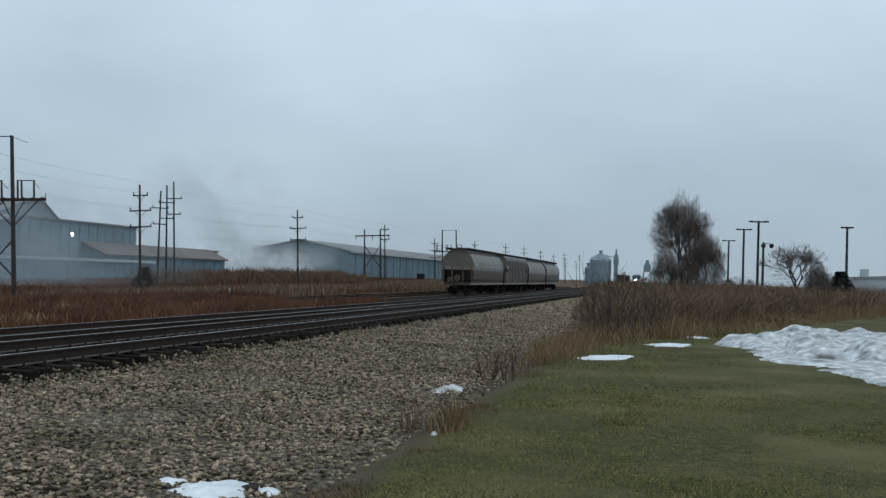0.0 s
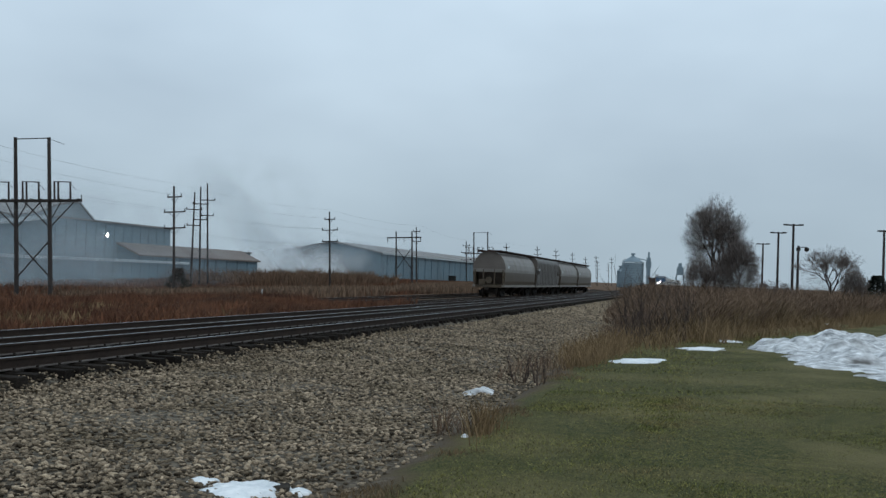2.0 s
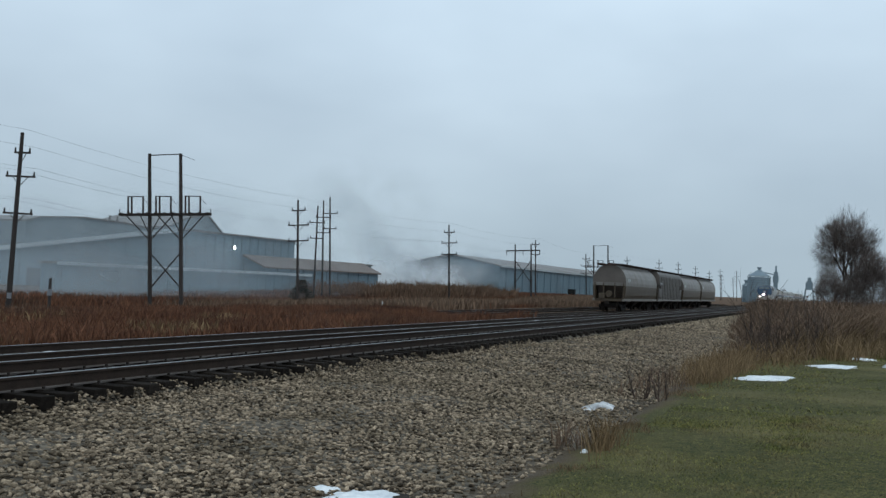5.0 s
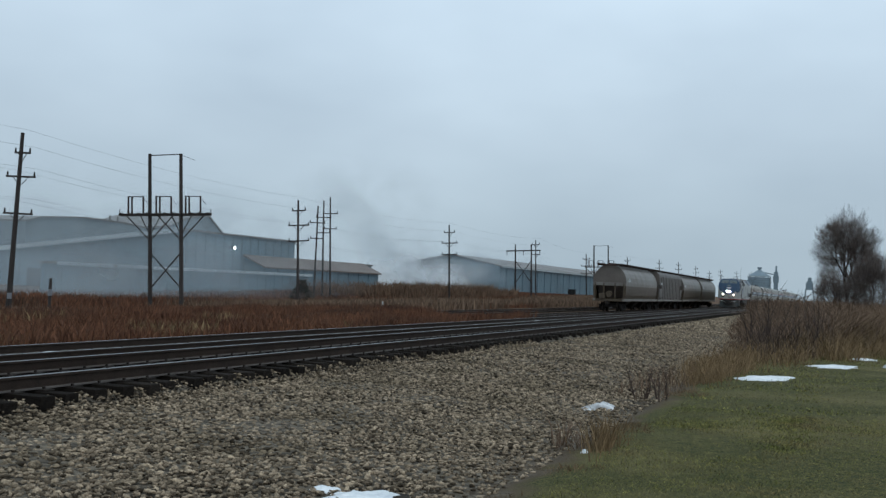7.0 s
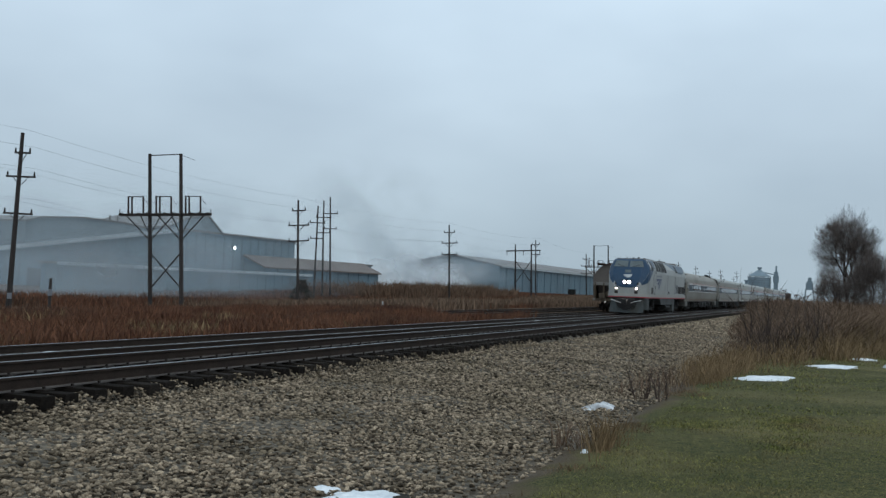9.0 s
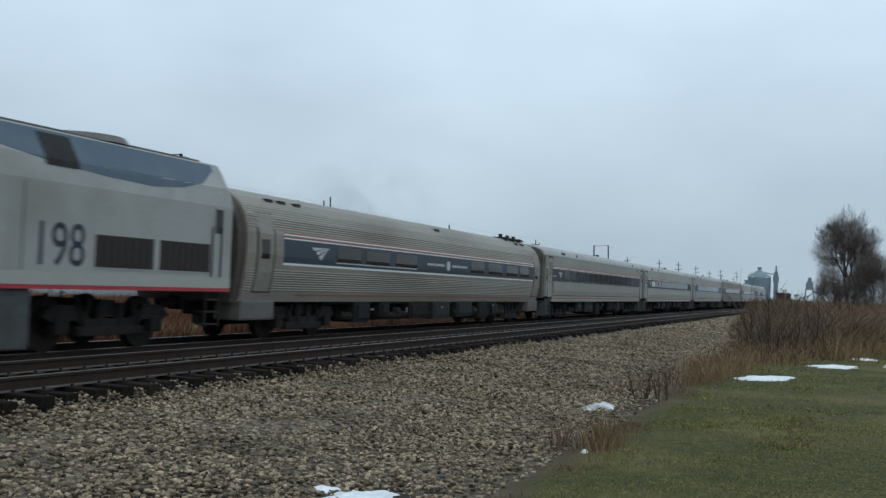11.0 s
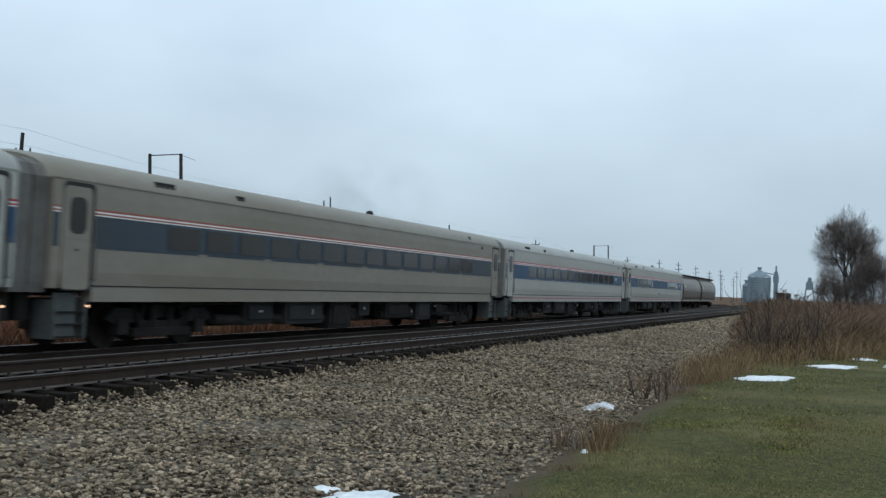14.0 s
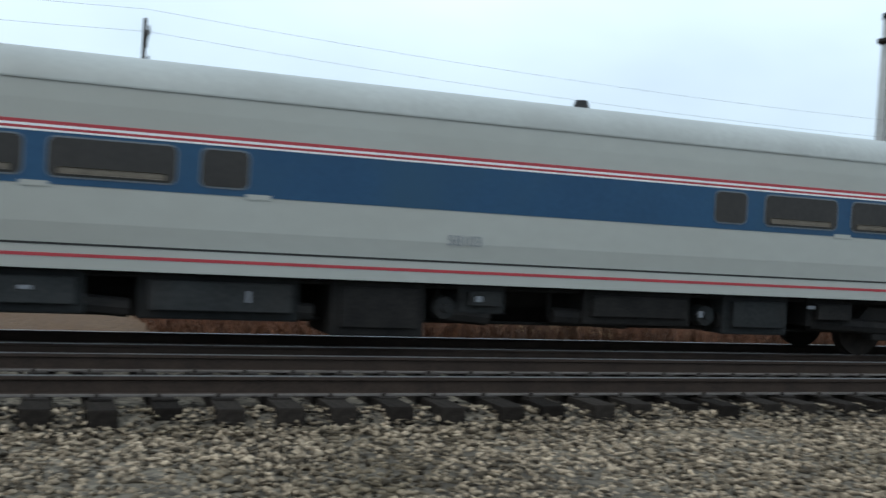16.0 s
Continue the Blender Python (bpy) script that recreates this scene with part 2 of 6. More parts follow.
M["weed_rust"] = mat("weed_rust", (0.105, 0.066, 0.045), (0.185, 0.115, 0.072), 0.1, 0.95, fine=1.0, bump=0, vary=0.4, island=True, dirt=(0.075, 0.058, 0.045), dirt_scale=0.1)
M["weed_tan"] = mat("weed_tan", (0.13, 0.088, 0.045), (0.24, 0.165, 0.09), 0.5, 0.95, fine=3.0, bump=0, vary=0.4, island=True)
M["weed_straw"] = mat("weed_straw", (0.105, 0.074, 0.042), (0.19, 0.136, 0.078), 0.5, 0.95, fine=3.0, bump=0, vary=0.4, island=True)
M["blade"] = mat("blade", (0.064, 0.080, 0.019), (0.235, 0.215, 0.068), 1.6, 0.8, fine=14.0, bump=0, vary=0.95, island=True, dirt=(0.17, 0.13, 0.06), dirt_scale=1.3)
M["brown_car"] = mat("brown_car", (0.04, 0.026, 0.022), (0.065, 0.045, 0.038), 0.5, 0.7)


def ground_material():
    """Lawn, stone bed and dry field on one sheet, told apart by their place beside the line."""
    m = bpy.data.materials.new("ground")
    m.use_nodes = True
    n, l = m.node_tree.nodes, m.node_tree.links
    p = n["Principled BSDF"]
    co = n.new("ShaderNodeTexCoord")
    sep = n.new("ShaderNodeSeparateXYZ")
    l.new(co.outputs["Object"], sep.inputs[0])

    def noise_at(scale, detail=5):
        t = n.new("ShaderNodeTexNoise")
        t.inputs["Scale"].default_value, t.inputs["Detail"].default_value = scale, detail
        l.new(co.outputs["Object"], t.inputs["Vector"])
        return t.outputs["Fac"]

    def blend(fac, lo, hi, a, b):
        r = n.new("ShaderNodeMapRange")
        r.inputs["From Min"].default_value, r.inputs["From Max"].default_value = lo, hi
        l.new(fac, r.inputs["Value"])
        x = n.new("ShaderNodeMix")
        x.data_type = "RGBA"
        l.new(r.outputs[0], x.inputs[0])
        for slot, c in ((6, a), (7, b)):
            if isinstance(c, tuple):
                x.inputs[slot].default_value = (*c, 1)
            else:
                l.new(c, x.inputs[slot])
        return x.outputs[2]

    n1, n2, n3 = noise_at(0.45), noise_at(7), noise_at(40)
    lawn = blend(n2, 0.35, 0.65, (0.072, 0.076, 0.025), (0.148, 0.133, 0.048))
    lawn = blend(n3, 0.60, 0.40, lawn, (0.022, 0.026, 0.009))
    lawn = blend(n1, 0.45, 0.7, lawn, (0.13, 0.112, 0.05))
    vor = n.new("ShaderNodeTexVoronoi")
    vor.inputs["Scale"].default_value = 17
    l.new(co.outputs["Object"], vor.inputs["Vector"])
    grey = n.new("ShaderNodeSeparateColor")
    l.new(vor.outputs["Color"], grey.inputs[0])
    bed = blend(grey.outputs[0], 0, 1, (0.042, 0.036, 0.029), (0.185, 0.158, 0.122))
    bed = blend(n1, 0.48, 0.7, bed, (0.05, 0.042, 0.033))
    field = blend(n2, 0.35, 0.65, (0.07, 0.042, 0.026), (0.135, 0.085, 0.05))
    field = blend(n1, 0.4, 0.7, field, (0.10, 0.055, 0.03))
    wob = n.new("ShaderNodeMath")
    wob.operation = "MULTIPLY_ADD"
    wob.inputs[1].default_value = 0.9
    l.new(noise_at(1.7), wob.inputs[0])
    l.new(sep.outputs["X"], wob.inputs[2])
    soil = blend(wob.outputs[0], -2.75, -2.35, bed, (0.085, 0.062, 0.04))
    near = blend(wob.outputs[0], -2.45, -2.15, soil, lawn)
    side = blend(wob.outputs[0], -17.2, -16.6, field, near)
    along = n.new("ShaderNodeMath")
    along.operation = "MULTIPLY_ADD"
    along.inputs[1].default_value = -2.9
    l.new(sep.outputs["X"], along.inputs[0])
    l.new(sep.outputs["Y"], along.inputs[2])
    rightside = n.new("ShaderNodeMath")
    rightside.operation = "GREATER_THAN"
    rightside.inputs[1].default_value = -4.0
    l.new(sep.outputs["X"], rightside.inputs[0])
    gate = n.new("ShaderNodeMath")
    gate.operation = "MULTIPLY"
    l.new(along.outputs[0], gate.inputs[0])
    l.new(rightside.outputs[0], gate.inputs[1])
    far = blend(gate.outputs[0], 37, 41, side, field)
    l.new(far, p.inputs["Base Color"])
    p.inputs["Roughness"].default_value = 0.95
    p.inputs["Specular IOR Level"].default_value = 0.15
    bp = n.new("ShaderNodeBump")
    bp.inputs["Strength"].default_value, bp.inputs["Distance"].default_value = 0.6, 0.04
    l.new(n3, bp.inputs["Height"])
    l.new(bp.outputs[0], p.inputs["Normal"])
    return m


M["ground"] = ground_material()

# ------------------------------------------------------------------ building blocks


def box(bm, x0, x1, y0, y1, z0, z1, bevel=0.0):
    v = [bm.verts.new((x, y, z)) for x in (x0, x1) for y in (y0, y1) for z in (z0, z1)]
    fs = [bm.faces.new([v[i] for i in q]) for q in ((0, 1, 3, 2), (4, 6, 7, 5), (0, 4, 5, 1), (2, 3, 7, 6), (0, 2, 6, 4), (1, 5, 7, 3))]
    if bevel:
        bmesh.ops.bevel(bm, geom=list({ed for f in fs for ed in f.edges}), offset=bevel, segments=2, affect="EDGES", profile=0.6)
    return bm


def rod(bm, a, b, r0, r1=None, n=8, caps=True):
    a, b = Vector(a), Vector(b)
    d = b - a
    if d.length < 1e-6:
        return bm
    q = d.to_track_quat("Z", "Y").to_matrix()
    r1 = r0 if r1 is None else r1
    rings = []
    for c, r in ((a, r0), (b, r1)):
        rings.append([bm.verts.new(c + q @ Vector((r * math.cos(2 * math.pi * i / n), r * math.sin(2 * math.pi * i / n), 0))) for i in range(n)])
    for i in range(n):
        bm.faces.new((rings[0][i], rings[0][(i + 1) % n], rings[1][(i + 1) % n], rings[1][i]))
    if caps:
        bm.faces.new(rings[0][::-1])
        bm.faces.new(rings[1])
    return bm


def loft(bm, rings, cap=True, closed=True):
    vs = [[bm.verts.new(p) for p in r] for r in rings]
    m = len(vs[0])
    for a, b in zip(vs, vs[1:]):
        for i in range(m if closed else m - 1):
            j = (i + 1) % m
            bm.faces.new((a[i], a[j], b[j], b[i]))
    if cap and closed:
        bm.faces.new(vs[0][::-1])
        bm.faces.new(vs[-1])
    return bm


def prism_y(bm, pts, y0, y1):
    """A profile of (x, z) points drawn out along y."""
    return loft(bm, [[(x, y0, z) for x, z in pts], [(x, y1, z) for x, z in pts]])


def prism_x(bm, pts, x0, x1):
    """A profile of (y, z) points drawn out along x."""
    return loft(bm, [[(x0, y, z) for y, z in pts], [(x1, y, z) for y, z in pts]])


def mesh_of(name, bm, material):
    bmesh.ops.recalc_face_normals(bm, faces=bm.faces[:])
    me = bpy.data.meshes.new(name)
    bm.to_mesh(me)
    bm.free()
    me.materials.append(material)
    return me


def part(name, bm, material, parent=None, label="", smooth=False):
    me = mesh_of(name, bm, material)
    if smooth:
        me.shade_smooth()
        me.set_sharp_from_angle(angle=0.75)
    ob = new(name, me)
    ob.parent = parent
    if label:
        tagged(ob, label)
    return ob


def piece(name, me, parent, m):
    ob = new(name, me)
    ob.parent = parent
    ob.matrix_local = m
    return ob


def thing(name, label, category, group="", kind="", at=None):
    ob = new(name)
    ob.empty_display_size = 0.2
    if at is not None:
        ob.matrix_world = at
    return tagged(ob, label, category, group, kind)


def B():
    return bmesh.new()


def pane_shape(y0, y1, z0, z1, r=0.09, n=4):
    """A rounded rectangle as (y, z) points."""
    pts = []
    for cy, cz, a0 in ((y1 - r, z1 - r, 0), (y0 + r, z1 - r, 90), (y0 + r, z0 + r, 180), (y1 - r, z0 + r, 270)):
        for i in range(n + 1):
            a = radians(a0 + 90 * i / n)
            pts.append((cy + r * math.cos(a), cz + r * math.sin(a)))
    return pts


def lettering(name, text, size, material, parent, m, label="", stretch=1.0):
    cu = bpy.data.curves.new(name, "FONT")
    cu.body, cu.size, cu.extrude = text, size, 0.004
    tmp = bpy.data.objects.new(name, cu)
    scene.collection.objects.link(tmp)
    me = bpy.data.meshes.new_from_object(tmp.evaluated_get(bpy.context.evaluated_depsgraph_get()))
    bpy.data.objects.remove(tmp)
    bpy.data.curves.remove(cu)
    me.transform(Matrix.Diagonal((stretch, 1, 1, 1)))
    me.materials.clear()
    me.materials.append(material)
    ob = new(name, me)
    ob.parent = parent
    ob.matrix_local = m
    return tagged(ob, label) if label else ob


def soup(name, verts, faces, material, label, category, kind="stuff", smooth=False):
    me = bpy.data.meshes.new(name)
    me.from_pydata(verts, [], faces)
    me.materials.append(material)
    if smooth:
        me.shade_smooth()
    return tagged(new(name, me), label, category, kind=kind)


def bulk(name, v, f, material, label, category):
    """One mesh from numpy arrays of vertices and equal-sided faces."""
    me = bpy.data.meshes.new(name)
    v, f = np.asarray(v, np.float32), np.asarray(f, np.int32)
    k = f.shape[1]
    me.vertices.add(len(v))
    me.vertices.foreach_set("co", v.ravel())
    me.loops.add(f.size)
    me.loops.foreach_set("vertex_index", f.ravel())
    me.polygons.add(len(f))
    me.polygons.foreach_set("loop_start", np.arange(0, f.size, k, dtype=np.int32))
    me.polygons.foreach_set("loop_total", np.full(len(f), k, np.int32))
    me.update(calc_edges=True)
    me.validate()
    me.materials.append(material)
    return tagged(new(name, me), label, category, kind="stuff")


# ------------------------------------------------------------------ ground
PROFILE = [(-2500, -1.2), (-700, -1.0), (-250, -0.9), (-130, -0.8), (-70, -0.75), (-45, -0.9), (-32, -0.9), (-24, -0.85), (-18.9, -0.84), (-16.6, -0.46), (-16.0, -0.43),
           (-12.5, -0.43), (-11.9, -0.36), (-11.4, -0.24), (-11.1, -0.25), (-8.62, -0.27), (-8.42, -0.37), (-7.4, -0.42), (-6.0, -0.49), (-4.6, -0.57),
           (-3.6, -0.63), (-3.05, -0.66), (-2.75, -0.60), (-2.3, -0.56), (0, -0.55), (4, -0.53), (10, -0.52), (20, -0.6), (45, -0.8), (120, -0.9), (400, -0.9), (2500, -1.0)]


def ground_at(x, y):
    """Height of the land: the profile across the line, with a hollow on the works' side."""
    x, y = np.asarray(x, float), np.asarray(y, float)
    flat = np.interp(x, [p[0] for p in PROFILE], [p[1] for p in PROFILE])
    hollow = np.interp(x, [-2500, -250, -110, -60, -48, -38, -31, -19, -17.5], [-2.0, -2.4, -2.5, -2.2, -1.8, -1.2, -0.9, -0.84, -0.62])
    w = np.interp(y, [120, 230], [1.0, 0.0]) * (x < -17.5)
    return flat * (1 - w) + hollow * w


def ground_z(x, y=10.0):
    return float(ground_at(x, y))


def build_ground():
    xs = []
    for (xa, _), (xb, _) in zip(PROFILE, PROFILE[1:]):
        k = 4 if xb <= 4 and xa >= -18.5 else 2
        xs += [xa + (xb - xa) * i / k for i in range(k)]
    xs.append(PROFILE[-1][0])
    ys = [-400, -150, -60, -30, -15] + [i * 0.8 - 8 for i in range(70)] + [50, 56, 63, 72, 84, 100, 120, 150, 200, 280, 400, 700, 1300, 2600, 4200]
    v = []
    for y in ys:
        for x in xs:
            jig = noise.noise((x * 0.9, y * 0.9, 0)) * 0.035 + noise.noise((x * 0.12, y * 0.12, 5)) * (0.05 if x > -2 or x < -19 else 0.01)
            if -16.5 < x < -8.2:
                jig *= 0.2
            v.append((x, y, ground_z(x, y) + jig))
    w = len(xs)
    f = [(r * w + c, r * w + c + 1, (r + 1) * w + c + 1, (r + 1) * w + c) for r in range(len(ys) - 1) for c in range(w - 1)]
    return soup("ground", v, f, M["ground"], "mown lawn, grey ballast shoulder and dry reddish field", "ground", "structure", True)


build_ground()

# ------------------------------------------------------------------ tracks
RAIL = [(-0.07, -0.17), (0.07, -0.17), (0.07, -0.158), (0.012, -0.14), (0.012, -0.04), (0.036, -0.03), (0.036, -0.004), (0.028, 0.0),
        (-0.028, 0.0), (-0.036, -0.004), (-0.036, -0.03), (-0.012, -0.04), (-0.012, -0.14), (-0.07, -0.158)]


def rail_part(parent, x, z, y0, y1, polished):
    bm = B()
    prism_y(bm, [(x + a, z + b) for a, b in RAIL], y0, y1)
    r = part("rail", bm, M["rail_side"], parent)
    bm = B()
    box(bm, x - 0.03, x + 0.03, y0, y1, z - 0.002, z + 0.003)
    part("rail_head", bm, M["rail_head"] if polished else M["rail_rust"], r, "worn shining running surface" if polished else "")
    # Paler strips on the foot: dust plus a painted edge highlight.
    for side in (-1, 1):
        bm = B()
        prism_y(bm, [(x + side * 0.074, z - 0.166), (x + side * 0.074, z - 0.152), (x + side * 0.045, z - 0.146), (x + side * 0.045, z - 0.156)], y0, y1)
        part("rail_foot", bm, M["rail_foot"], r, "dusty rail foot, paler for the highlight on its edge")
    return r


def tie_mesh():
    bm = B()
    box(bm, -1.3, 1.3, -0.115, 0.115, -0.17, 0.0, 0.012)
    return mesh_of("tie", bm, M["tie"])


def build_track(i, y0, y1, piece_range, polished, label):
    x, z = -RX[i], RZ[i]
    tr = thing("railway_track", label, "railway track", kind="structure")
    for s in (0.7525, -0.7525):
        rail_part(tr, x + s, z, y0, y1, polished)
    rng = random.Random(i + 3)
    me = tie_mesh()
    vs, fs = [], []
    base_v = [tuple(v.co) for v in me.vertices]
    base_f = [tuple(p.vertices) for p in me.polygons]
    plates = B()
    y = y0
    while y < min(y1, 330):
        m = pose(x + rng.uniform(-0.07, 0.07), y + rng.uniform(-0.04, 0.04), z - 0.183 + rng.uniform(-0.012, 0.006), rng.uniform(-1, 1), rng.uniform(-0.4, 0.4), rng.uniform(-1.6, 1.6))
        if piece_range[0] <= y <= piece_range[1]:
            piece("tie", me, tr, m)
            for s in (0.7525, -0.7525):
                box(plates, x + s - 0.17, x + s + 0.17, y - 0.09, y + 0.09, z - 0.184, z - 0.166)
                for dx in (-0.11, 0.11):
                    box(plates, x + s + dx - 0.014, x + s + dx + 0.014, y - 0.05, y - 0.02, z - 0.17, z - 0.135)
        else:
            k = len(vs)
            vs += [tuple(m @ Vector(c)) for c in base_v]
            fs += [tuple(k + j for j in q) for q in base_f]
        y += 0.5
    part("tie_plates", plates, M["iron"], tr)
    if vs:
        rest = soup("tie_rows", vs, fs, M["tie"], "dark creosoted ties further along the line", "")
        rest.parent = tr
    return tr


build_track(0, -60, 700, (-6, 55), True, "near main line track with dark creosoted wooden ties")
build_track(1, -60, 900, (-6, 40), True, "second main line track, set a little lower")
build_track(2, 58, 420, (80, 110), False, "rusty siding track under the parked hopper cars")
build_track(3, 45, 260, (80, 85), False, "rusty industry spur in the dry weeds")

# ------------------------------------------------------------------ rail vehicles


def wheelset(name, parent, y, r=0.46, half=0.72):
    w = B()
    for s in (half, -half):
        rod(w, (s - 0.065, y, r), (s + 0.065, y, r), r, r, 28)
        rod(w, (s - 0.085, y, r), (s - 0.06, y, r), r + 0.025, r + 0.025, 28) if s > 0 else rod(w, (s + 0.06, y, r), (s + 0.085, y, r), r + 0.025, r + 0.025, 28)
        rod(w, (s - 0.09, y, r), (s + 0.09, y, r), 0.13, 0.11, 12)
    rod(w, (-half, y, r), (half, y, r), 0.08, 0.08, 10)
    return part("wheelset", w, M["iron"], parent)


def truck(parent, yc, base=2.6, r=0.46, side=1.12, high=0.66):
    """A two-axle truck: sideframes with drop centre, boxes, springs, bolster and wheels."""
    f = B()
    for s in (side, -side):
        pts = [(yc - base / 2 - 0.45, high - 0.05), (yc - base / 2 - 0.25, high + 0.16), (yc - base / 2 + 0.35, high + 0.16), (yc - 0.55, high - 0.10), (yc + 0.55, high - 0.10),
               (yc + base / 2 - 0.35, high + 0.16), (yc + base / 2 + 0.25, high + 0.16), (yc + base / 2 + 0.45, high - 0.05), (yc + base / 2 + 0.2, high - 0.16),
               (yc + base / 2 - 0.4, high - 0.12), (yc + 0.6, high - 0.36), (yc - 0.6, high - 0.36), (yc - base / 2 + 0.4, high - 0.12), (yc - base / 2 - 0.2, high - 0.16)]
        prism_x(f, pts, s - 0.07, s + 0.07)
        for d in (-1, 1):
            box(f, s - 0.12, s + 0.13, yc + d * base / 2 - 0.17, yc + d * base / 2 + 0.17, r - 0.17, r + 0.15, 0.03)
            rod(f, (s + 0.02, yc + d * 0.28, high - 0.3), (s + 0.02, yc + d * 0.28, high + 0.2), 0.10, 0.10, 10)
            rod(f, (s + 0.1, yc + d * 0.75, high - 0.25), (s + 0.1, yc + d * 1.05, high + 0.35), 0.035, 0.035, 6)
        box(f, s - 0.05, s + 0.12, yc - 0.95, yc + 0.95, high - 0.42, high - 0.24, 0.03)
        for d in (-0.8, 0.8):
            rod(f, (s + 0.06, yc + d, high - 0.3), (s + 0.06, yc + d * 0.75, high + 0.3), 0.05, 0.05, 6)
    box(f, -side, side, yc - 0.22, yc + 0.22, high - 0.05, high + 0.25, 0.02)
    t = part("truck", f, M["under"], parent)
    for d in (-1, 1):
        wheelset("wheelset", t, yc + d * base / 2, r)
    return t


def fan_logo(parent, x, y, z, w, h, material, name="emblem"):
    """Three swept stripes, as a plain shape."""
    bm = B()
    for i, (a0, a1) in enumerate(((0.0, 0.27), (0.38, 0.62), (0.73, 1.0))):
        n = 7
        # each stripe runs from the upper right corner, bends and ends low
        e0, e1 = a0 * 0.62, a1 * 0.62 - 0.03
        pa = []
        pb = []
        for k in range(n + 1):
            u = k / n
            pa.append((y + w * (1 - u) + w * e0 * u * 0.9, z - h * (0.02 + 0.95 * e0 / 0.62) * u ** 1.3))
            pb.append((y + w * (1 - u) * 0.99 + w * e1 * u * 0.9, z - h * (0.05 + 0.95 * e1 / 0.62) * u ** 1.3 - 0.02 * h))
        for k in range(n):
            q = [(x, *pa[k]), (x, *pa[k + 1]), (x, *pb[k + 1]), (x, *pb[k])]
            vs = [bm.verts.new(c) for c in q]
            bm.faces.new(vs)
    bmesh.ops.remove_doubles(bm, verts=bm.verts[:], dist=0.0005)
    ext = bmesh.ops.extrude_face_region(bm, geom=bm.faces[:])
    bmesh.ops.translate(bm, verts=[g for g in ext["geom"] if isinstance(g, bmesh.types.BMVert)], vec=(-0.004, 0, 0))
    return part(name, bm, material, parent, "swept three-stripe emblem as a plain shape")


def window_pane(parent, x, y0, y1, z0, z1, r=0.09, frame_material=None, light=False):
    bm = B()
    prism_x(bm, pane_shape(y0 - 0.02, y1 + 0.02, z0 - 0.02, z1 + 0.02, r + 0.02), x - 0.03, x + 0.010)
    fr = part("window", bm, frame_material or M["gasket"], parent)
    bm = B()
    prism_x(bm, pane_shape(y0, y1, z0, z1, r), x - 0.02, x + 0.015)
    part("pane", bm, M["pane_light"] if light else M["pane"], fr)
    return fr


def text_bar(parent, x, y0, y1, z0, z1, material, n=4):
    """Unreadable small writing as plain bars."""
    bm = B()
    w = (y1 - y0) / n
    for i in range(n):
        box(bm, x, x + 0.005, y0 + i * w, y0 + i * w + w * 0.7, z0, z1)
    return part("writing", bm, material, parent)


L_CAR, HALF = 26.03, 1.55
WIN_Z0, WIN_Z1 = 2.01, 2.475


def under_gear(c, seed, boxes):
    rng = random.Random(seed)
    for y0, y1, z0, light in boxes:
        bm = B()
        box(bm, 0.2, 1.36 + rng.uniform(-0.06, 0.06), y0, y1, z0, 0.96, 0.03)
        ub = part("equipment_box", bm, M["under_box"] if light else M["under"], c)
        bm = B()
        box(bm, 1.36, 1.44, y0 + 0.12, y1 - 0.12, z0 + 0.12, 0.86, 0.01)
        part("cover", bm, M["under_box"] if light else M["under"], ub)
    for k in range(7):
        y = 6 + k * 2.2 + rng.uniform(-0.4, 0.4)
        bm = B()
        rod(bm, (1.2, y, 0.55), (1.2, y + rng.uniform(0.6, 1.6), 0.5), 0.12, 0.12, 8)
        rod(bm, (1.1, y, 0.55), (1.1, y, 0.98), 0.03, 0.03, 6)
        part("reservoir", bm, M["under"], c)
    for x, z, r in ((1.25, 0.9, 0.03), (0.9, 0.4, 0.025)):
        bm = B()
        rod(bm, (x, 4.8, z), (x, 21, z), r, r, 6)
        part("brake_pipe", bm, M["under"], c)
    for y, z, w, h in ((7.55, 0.7, 0.16, 0.05), (10.2, 0.62, 0.05, 0.14), (13.3, 0.72, 0.10, 0.08), (16.9, 0.6, 0.07, 0.09), (18.9, 0.78, 0.14, 0.05)):
        bm = B()
        box(bm, 1.42, 1.455, y, y + w, z, z + h, 0.006)
        part("valve_tag", bm, M["logo_grey"], c)
    for y in (9.9, 12.9, 17.1):
        bm = B()
        rod(bm, (1.15, y, 0.62), (1.33, y, 0.62), 0.17, 0.15, 12)
        rod(bm, (1.33, y, 0.62), (1.38, y, 0.62), 0.06, 0.05, 8)
        part("brake_cylinder", bm, M["under_box"], c)
    bm = B()
    box(bm, -0.25, 0.25, 0.6, 25.3, 0.6, 0.97)
    part("centre_sill", bm, M["under"], c)
    # Added dark box, no real tank: blocks the view and stands for underfloor shade.
    bm = B()
    box(bm, -1.35, -0.5, 6.0, 20.0, 0.30, 0.97, 0.03)
    part("underfloor_blocker", bm, M["under"], c)


def coupler(c, y0, y1, z=0.88):
    bm = B()
    rod(bm, (0, y0, z), (0, y1, z), 0.11, 0.11, 8)
    box(bm, -0.16, 0.16, y0 - 0.12, y0 + 0.12, z - 0.16, z + 0.16, 0.03)
    return part("coupler", bm, M["iron"], c)


